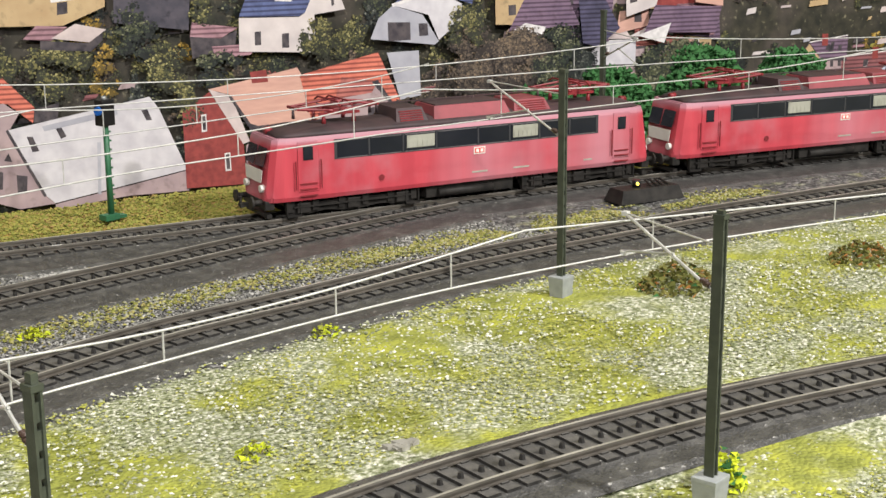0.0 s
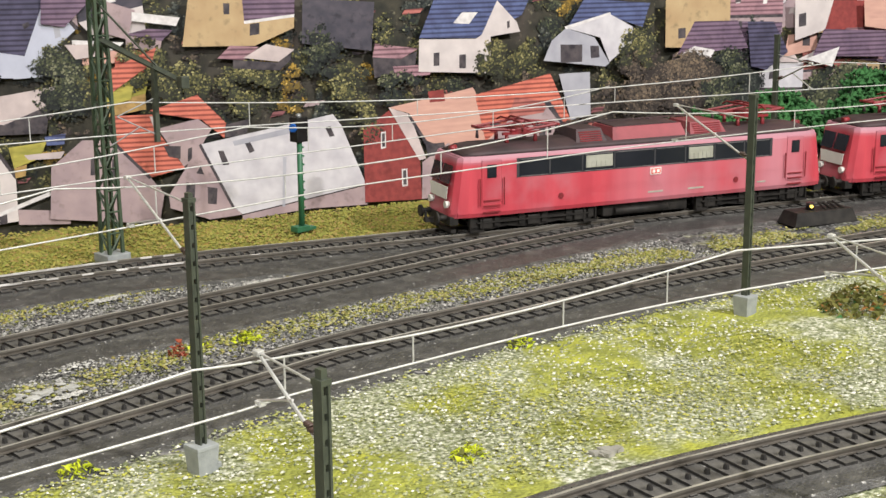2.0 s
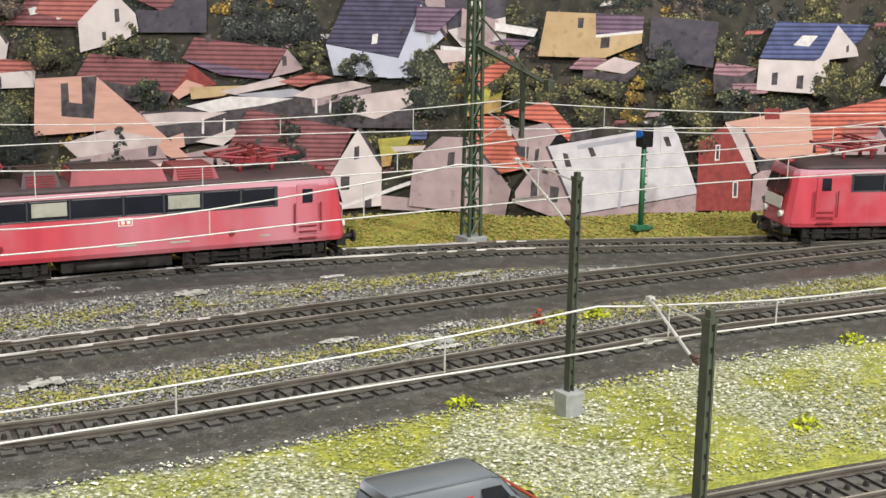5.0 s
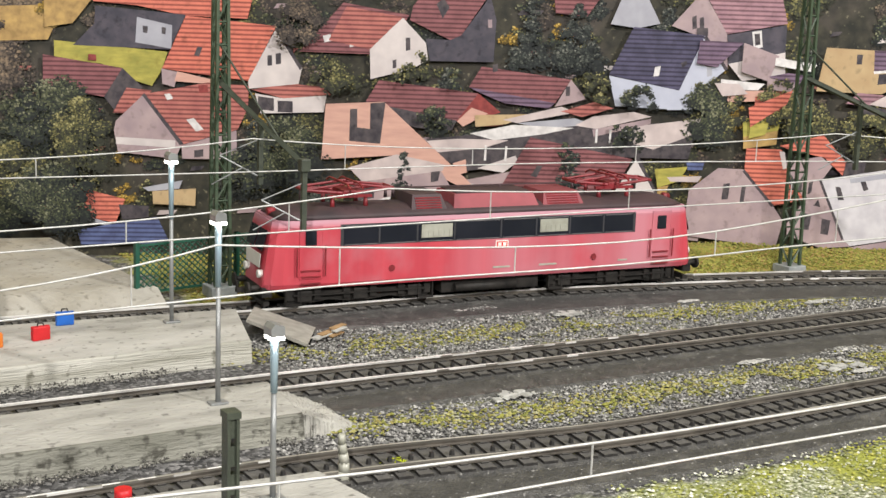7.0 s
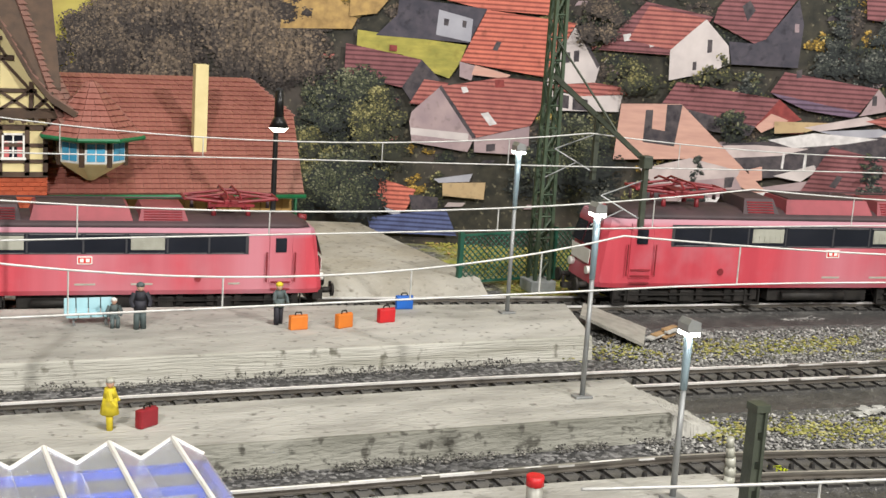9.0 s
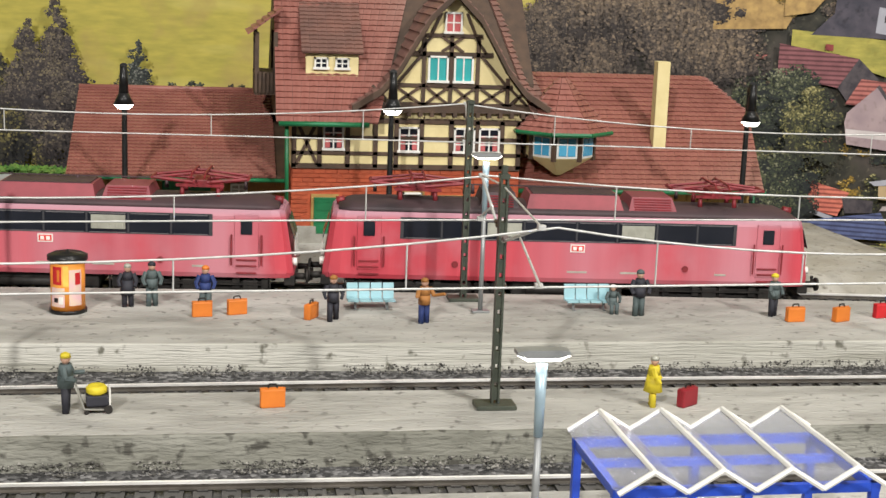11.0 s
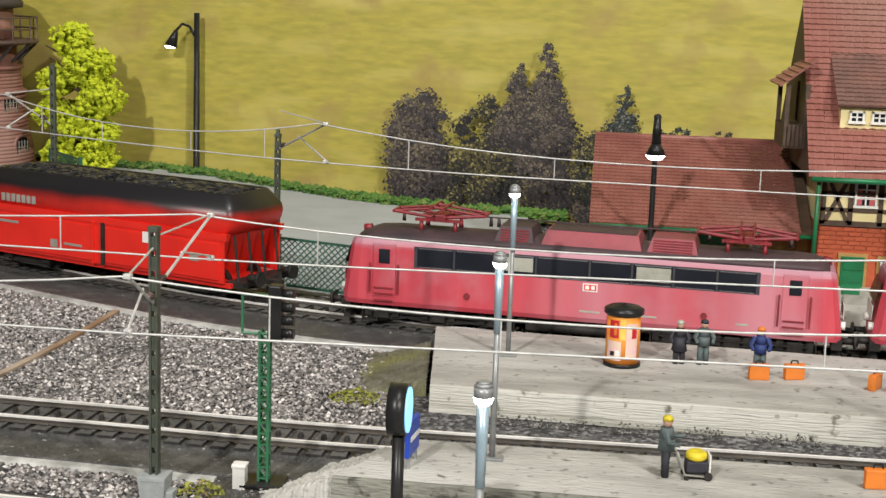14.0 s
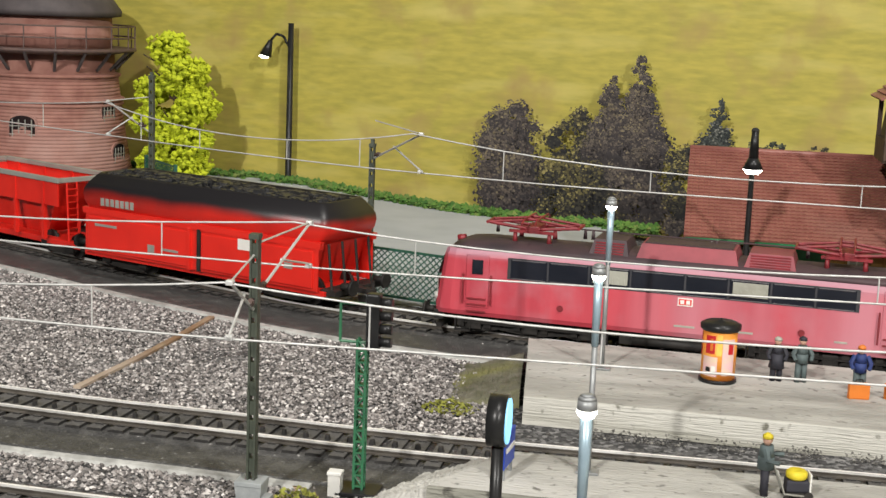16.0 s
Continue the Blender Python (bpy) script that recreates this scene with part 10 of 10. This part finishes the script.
def clump(name, x, y, z, r, h, m, label, category, seed, count=260, leaf=0.16):
    """A low plant: many small angular leaf flecks heaped over each other."""
    rng = random.Random(seed)
    bm = bmesh.new()
    for k in range(count):
        a, q = rng.random() * 6.283, math.sqrt(rng.random())
        px, py = r * q * math.cos(a), r * q * math.sin(a) * 0.7
        pz = h * (1 - q * q) * rng.uniform(0.2, 1.0)
        d = [Vector((rng.uniform(-1, 1), rng.uniform(-1, 1), rng.uniform(-0.6, 0.9))) * leaf for _ in range(4)]
        vs = [bm.verts.new(Vector((px, py, pz)) + c) for c in d]
        for f in ((0, 1, 2), (0, 2, 3), (0, 3, 1), (1, 3, 2)):
            bm.faces.new([vs[i] for i in f]).material_index = rng.randrange(len(m)) if k % 3 == 0 else 0
    ob = part(name, bm, m)
    ob.matrix_basis = at(x, y, z)
    return tagged(ob, label, category)


clump("moss_clump", 77.6, 17.6, 0.05, 1.9, 1.0, [M_MOSS, M_MOSS, M_BROWNC, M_MOSS, M_LEAFD], "olive and rust-red moss clump on the turf", "shrub", 1, 420)
clump("moss_clump", 86.0, 13.8, 0.05, 1.7, 0.7, [M_MOSS, M_BROWNC], "low olive moss clump on the turf", "shrub", 2, 320)
clump("moss_clump", 81.8, 39.4, 0.05, 2.2, 1.0, [M_MOSS, M_WOOD], "ochre-olive moss mound behind the track", "shrub", 3, 420)
clump("green_tuft", 61.9, 7.2, 0.05, 0.65, 1.0, [M_LEAF, M_LEAFD], "bright green foam tuft beside the mast", "shrub", 4, 160)
clump("green_tuft", 88.5, 37.6, 0.05, 1.0, 0.8, [M_LEAFD, M_MOSS], "dark green tuft on the bank", "shrub", 5, 140)
clump("green_tuft", 57.5, 3.2, 0.05, 1.0, 0.6, [M_LEAF, M_MOSS], "yellow-green foam tuft near the edge", "shrub", 6, 140)
for k, (x, y) in enumerate(((64.9, 24.0), (47.6, 25.0), (29.5, 29.2), (56.0, 18.0), (58.5, 31.6))):
    clump("green_tuft", x, y, 0.05, 0.6, 0.35, [M_LEAF, M_TUFT, M_MOSS], "small yellow-green foam tuft at the trackside", "shrub", 10 + k, 70, 0.12)
bm = bmesh.new()
rng0 = random.Random(8)
for k in range(14):
    r = rng0.uniform(0.07, 0.16)
    v = box(bm, -r, r, -r, r, 0, r)
    o = Vector((rng0.uniform(-0.32, 0.32), rng0.uniform(-0.18, 0.18), 0))
    for q in v:
        q.co += o + Vector((rng0.uniform(-0.08, 0.08), rng0.uniform(-0.08, 0.08), 0))
simple("rubble", bm, M_STONE, 58.8, 15.3, 0.05, "little heap of dark grey stones on the turf", "rubble")
for x, y, s in ((50.2, 31.4, 1.0), (36.5, 33.6, 0.9), (45.5, 42.6, 0.7), (-12.6, 46.5, 0.6)):
    bm = bmesh.new()
    for k in range(30):
        r = rng0.uniform(0.05, 0.16)
        v = box(bm, -r, r, -r, r, 0, r)
        o = Vector((rng0.gauss(0, 0.5) * s, rng0.gauss(0, 0.28) * s, 0.1))
        for q in v:
            q.co += o + Vector((rng0.uniform(-0.05, 0.05), rng0.uniform(-0.05, 0.05), 0))
    bmesh.ops.scale(bm, vec=(1, 1, 0.35), verts=bm.verts)
    simple("rubble", bm, M_EDGE, x, y, 0.1, "whitish plaster crumbs spilled on the roadbed", "rubble")
pile = thing("plank_pile", 34.6, 43.4, 0.12, 30, "few pale broken planks lying beside the ramp", "planks")
for k in range(5):
    r = rng0.uniform(0.09, 0.17)
    a, b = rng0.uniform(-0.6, 0.6), rng0.uniform(-0.3, 0.3)
    bm = bmesh.new()
    slab(bm, [(a - r * 4, b - r, 0.03 + k * 0.05), (a + r * 4, b - r * 0.6, 0.03 + k * 0.05), (a + r * 3.4, b + r, 0.06 + k * 0.05), (a - r * 4, b + r, 0.06 + k * 0.05)], 0.05)
    part("plank", bm, M_EDGE if k % 2 else M_WOOD, pile)


def foam_tree(x, y, z, h, w, m, label, seed, blobs, trunk=True):
    """A foam tree: tapered trunk, limbs, and a crown of many small ragged tufts with gaps."""
    t = thing("tree", x, y, z, 0, label, "tree", "foam trees")
    rng = random.Random(seed)
    bm = bmesh.new()
    rod(bm, (0, 0, 0), (0.1, 0, h * 0.75), 0.28, 0.08, 9)
    for k in range(7):
        a, b = rng.random() * 6.28, h * (0.2 + 0.09 * k)
        rod(bm, (0, 0, b), (w * 0.32 * math.cos(a), w * 0.32 * math.sin(a), b + h * 0.12), 0.09, 0.04, 6)
    part("trunk", bm, M_TRUNK, t)
    vv, ff = [], []
    for bx, bz, br in blobs:
        for k in range(int(380 * br * br)):
            d = Vector((rng.gauss(0, 1), rng.gauss(0, 1), rng.gauss(0, 1))).normalized() * br * rng.random() ** 0.25
            p = Vector((bx * w, rng.uniform(-0.2, 0.2) * w, bz * h)) + d
            r = rng.uniform(0.12, 0.3)
            n0 = len(vv)
            for c in ((1, 0, 0), (-1, 0, 0), (0, 1, 0), (0, -1, 0), (0, 0, 1), (0, 0, -1)):
                vv.append(tuple((p + Vector(c) * r * rng.uniform(0.5, 1.3)) * CM))
            ff += [(n0 + i, n0 + j, n0 + q) for i, j, q in ((0, 2, 4), (2, 1, 4), (1, 3, 4), (3, 0, 4), (2, 0, 5), (1, 2, 5), (3, 1, 5), (0, 3, 5))]
    me = bpy.data.meshes.new("crown")
    me.from_pydata(vv, [], ff)
    me.materials.append(m)
    ob = new("crown", me)
    ob.parent = t
    tagged(ob, kind="stuff")


foam_tree(-40.0, 87.5, 0.4, 9.8, 7.4, M_LEAF, "bright yellow-green foam tree in front of the meadow", 1, ((-0.05, 0.9, 1.0), (0.1, 0.72, 1.25), (-0.18, 0.62, 1.0), (0.2, 0.52, 1.2), (-0.22, 0.42, 0.9), (0.0, 0.35, 1.1), (0.2, 0.28, 0.9), (-0.15, 0.15, 1.0), (0.15, 0.12, 1.1)))
for k, (x, y, s) in enumerate(((104, 37.5, 1.0), (109, 34.0, 1.2), (115, 31.0, 1.1), (99.5, 39.6, 0.8))):
    foam_tree(x, y, -2.0, 6.2 * s, 5.0, M_LEAFD, "dark green foam tree behind the back track", 20 + k, ((0, 0.85, 1.4), (-0.3, 0.65, 1.6), (0.3, 0.65, 1.6), (0, 0.5, 1.6), (-0.2, 0.3, 1.2), (0.25, 0.3, 1.2)))


def in_hedge(rng):
    x = rng.uniform(-46, -8)
    y = crest_y(x) - rng.random() ** 1.5 * 1.6
    return (x, y, 0.25 + rng.random() * 0.5) if patchy(x, y, 0.3, -0.35, 9.0) else None


scatter("hedge_flock", "low green flock hedge along the foot of the backdrop", 5200, in_hedge, (0.1, 0.26), [(0.03, 0.1, 0.015), (0.1, 0.2, 0.03), (0.05, 0.14, 0.02), (0.16, 0.2, 0.05)], 0.8, 11, category="hedge")


def in_edge(rng):
    x = rng.uniform(-10, 28)
    far = rng.random()
    y = (41.45 if rng.random() < 0.4 else 32.95) - far * 0.55
    return (x, y, 0.06 + 0.16 * (1 - far) ** 2) if patchy(x, y, 0.5, -0.2, 4.0) else None


scatter("platform_grit", "dark grit along the platform edges", 5000, in_edge, (0.02, 0.06), [(0.025, 0.025, 0.023), (0.09, 0.085, 0.075), (0.04, 0.038, 0.034), (0.28, 0.27, 0.24), (0.12, 0.112, 0.1)], 0.8, 12)
bm = bmesh.new()
rod(bm, (0, 0, 0), (0, 0, 0.75), 0.2, n=10), rod(bm, (0, 0, 0.75), (0, 0, 1.0), 0.22, n=10, slot=1)
simple("marker_post", bm, [M_SILVER, M_SUITRED], 20.4, 26.6, 0.85, "short grey marker post with a red cap", "post")
bm = bmesh.new()
for k in range(5):
    rod(bm, (0.05 * math.sin(k), 0, k * 0.28), (0.05 * math.sin(k + 1), 0, k * 0.28 + 0.3), 0.2 - 0.02 * k, 0.18 - 0.02 * k, 7)
simple("dry_tuft", bm, M_PALEWIN, 27.4, 28.6, 0.2, "upright pale yellowish dry tuft by the rails", "shrub")
# small yellow notice on the near platform
t_ = thing("notice_board", -3.0, 26.4, 0.85, 0, "small yellow notice board with white edge", "notice board")
for k_ in (-0.35, 0.35):
    bm = bmesh.new()
    rod(bm, (k_, 0, 0), (k_, 0, 0.5), 0.03, n=6)
    part("leg", bm, M_GREY, t_)
bm = bmesh.new()
box(bm, -0.5, 0.5, -0.03, 0.03, 0.3, 0.75, 0.01)
b_ = part("board", bm, M_WHITE, t_)
bm = bmesh.new()
box(bm, -0.44, 0.44, -0.045, -0.03, 0.35, 0.7)
part("notice", bm, M_YELLOW, b_, "plain yellow field")


def near_smear(rng):
    x, y, r = SMEARS[int(rng.integers(len(SMEARS)))]
    a, d = rng.random() * 6.283, r * rng.random() ** 0.8
    return x + 1.6 * d * math.cos(a), y + 0.5 * d * math.sin(a), 0.15


SMEARS = [(42.4, 45.1, 0.9), (52.4, 33.2, 0.9), (47.6, 33.4, 0.5), (52.2, 42.5, 0.4), (50.7, 30.7, 0.4), (58.0, 40.0, 0.6), (-13.4, 33.7, 0.5), (64.0, 37.6, 0.6)]
scatter("plaster_smears", "whitish plaster smears on the dark roadbed", 1500, near_smear, (0.03, 0.1), [(0.5, 0.49, 0.46), (0.3, 0.3, 0.28), (0.62, 0.61, 0.58)], 0.25, 31, category="plaster")
clump("moss_tuft", -13.3, 42.6, 0.05, 0.9, 0.35, [M_TUFT, M_MOSS, M_MOSS], "olive moss tuft at the foot of the platform", "shrub", 51, 170, 0.1)
clump("moss_tuft", -15.6, 33.4, 0.05, 0.6, 0.4, [M_TUFT, M_MOSS, M_STRIP], "pale olive tuft beside the mast foot", "shrub", 52, 110, 0.1)
clump("dry_tuft", 55.6, 31.7, 0.05, 0.3, 0.75, [M_RUST, M_WOOD], "small rust-orange dry tuft beside the track", "shrub", 41, 60, 0.12)
clump("dry_tuft", 56.8, 32.1, 0.05, 0.5, 0.3, [M_MOSS, M_LEAF], "low olive moss tuft beside the track", "shrub", 42, 60, 0.12)
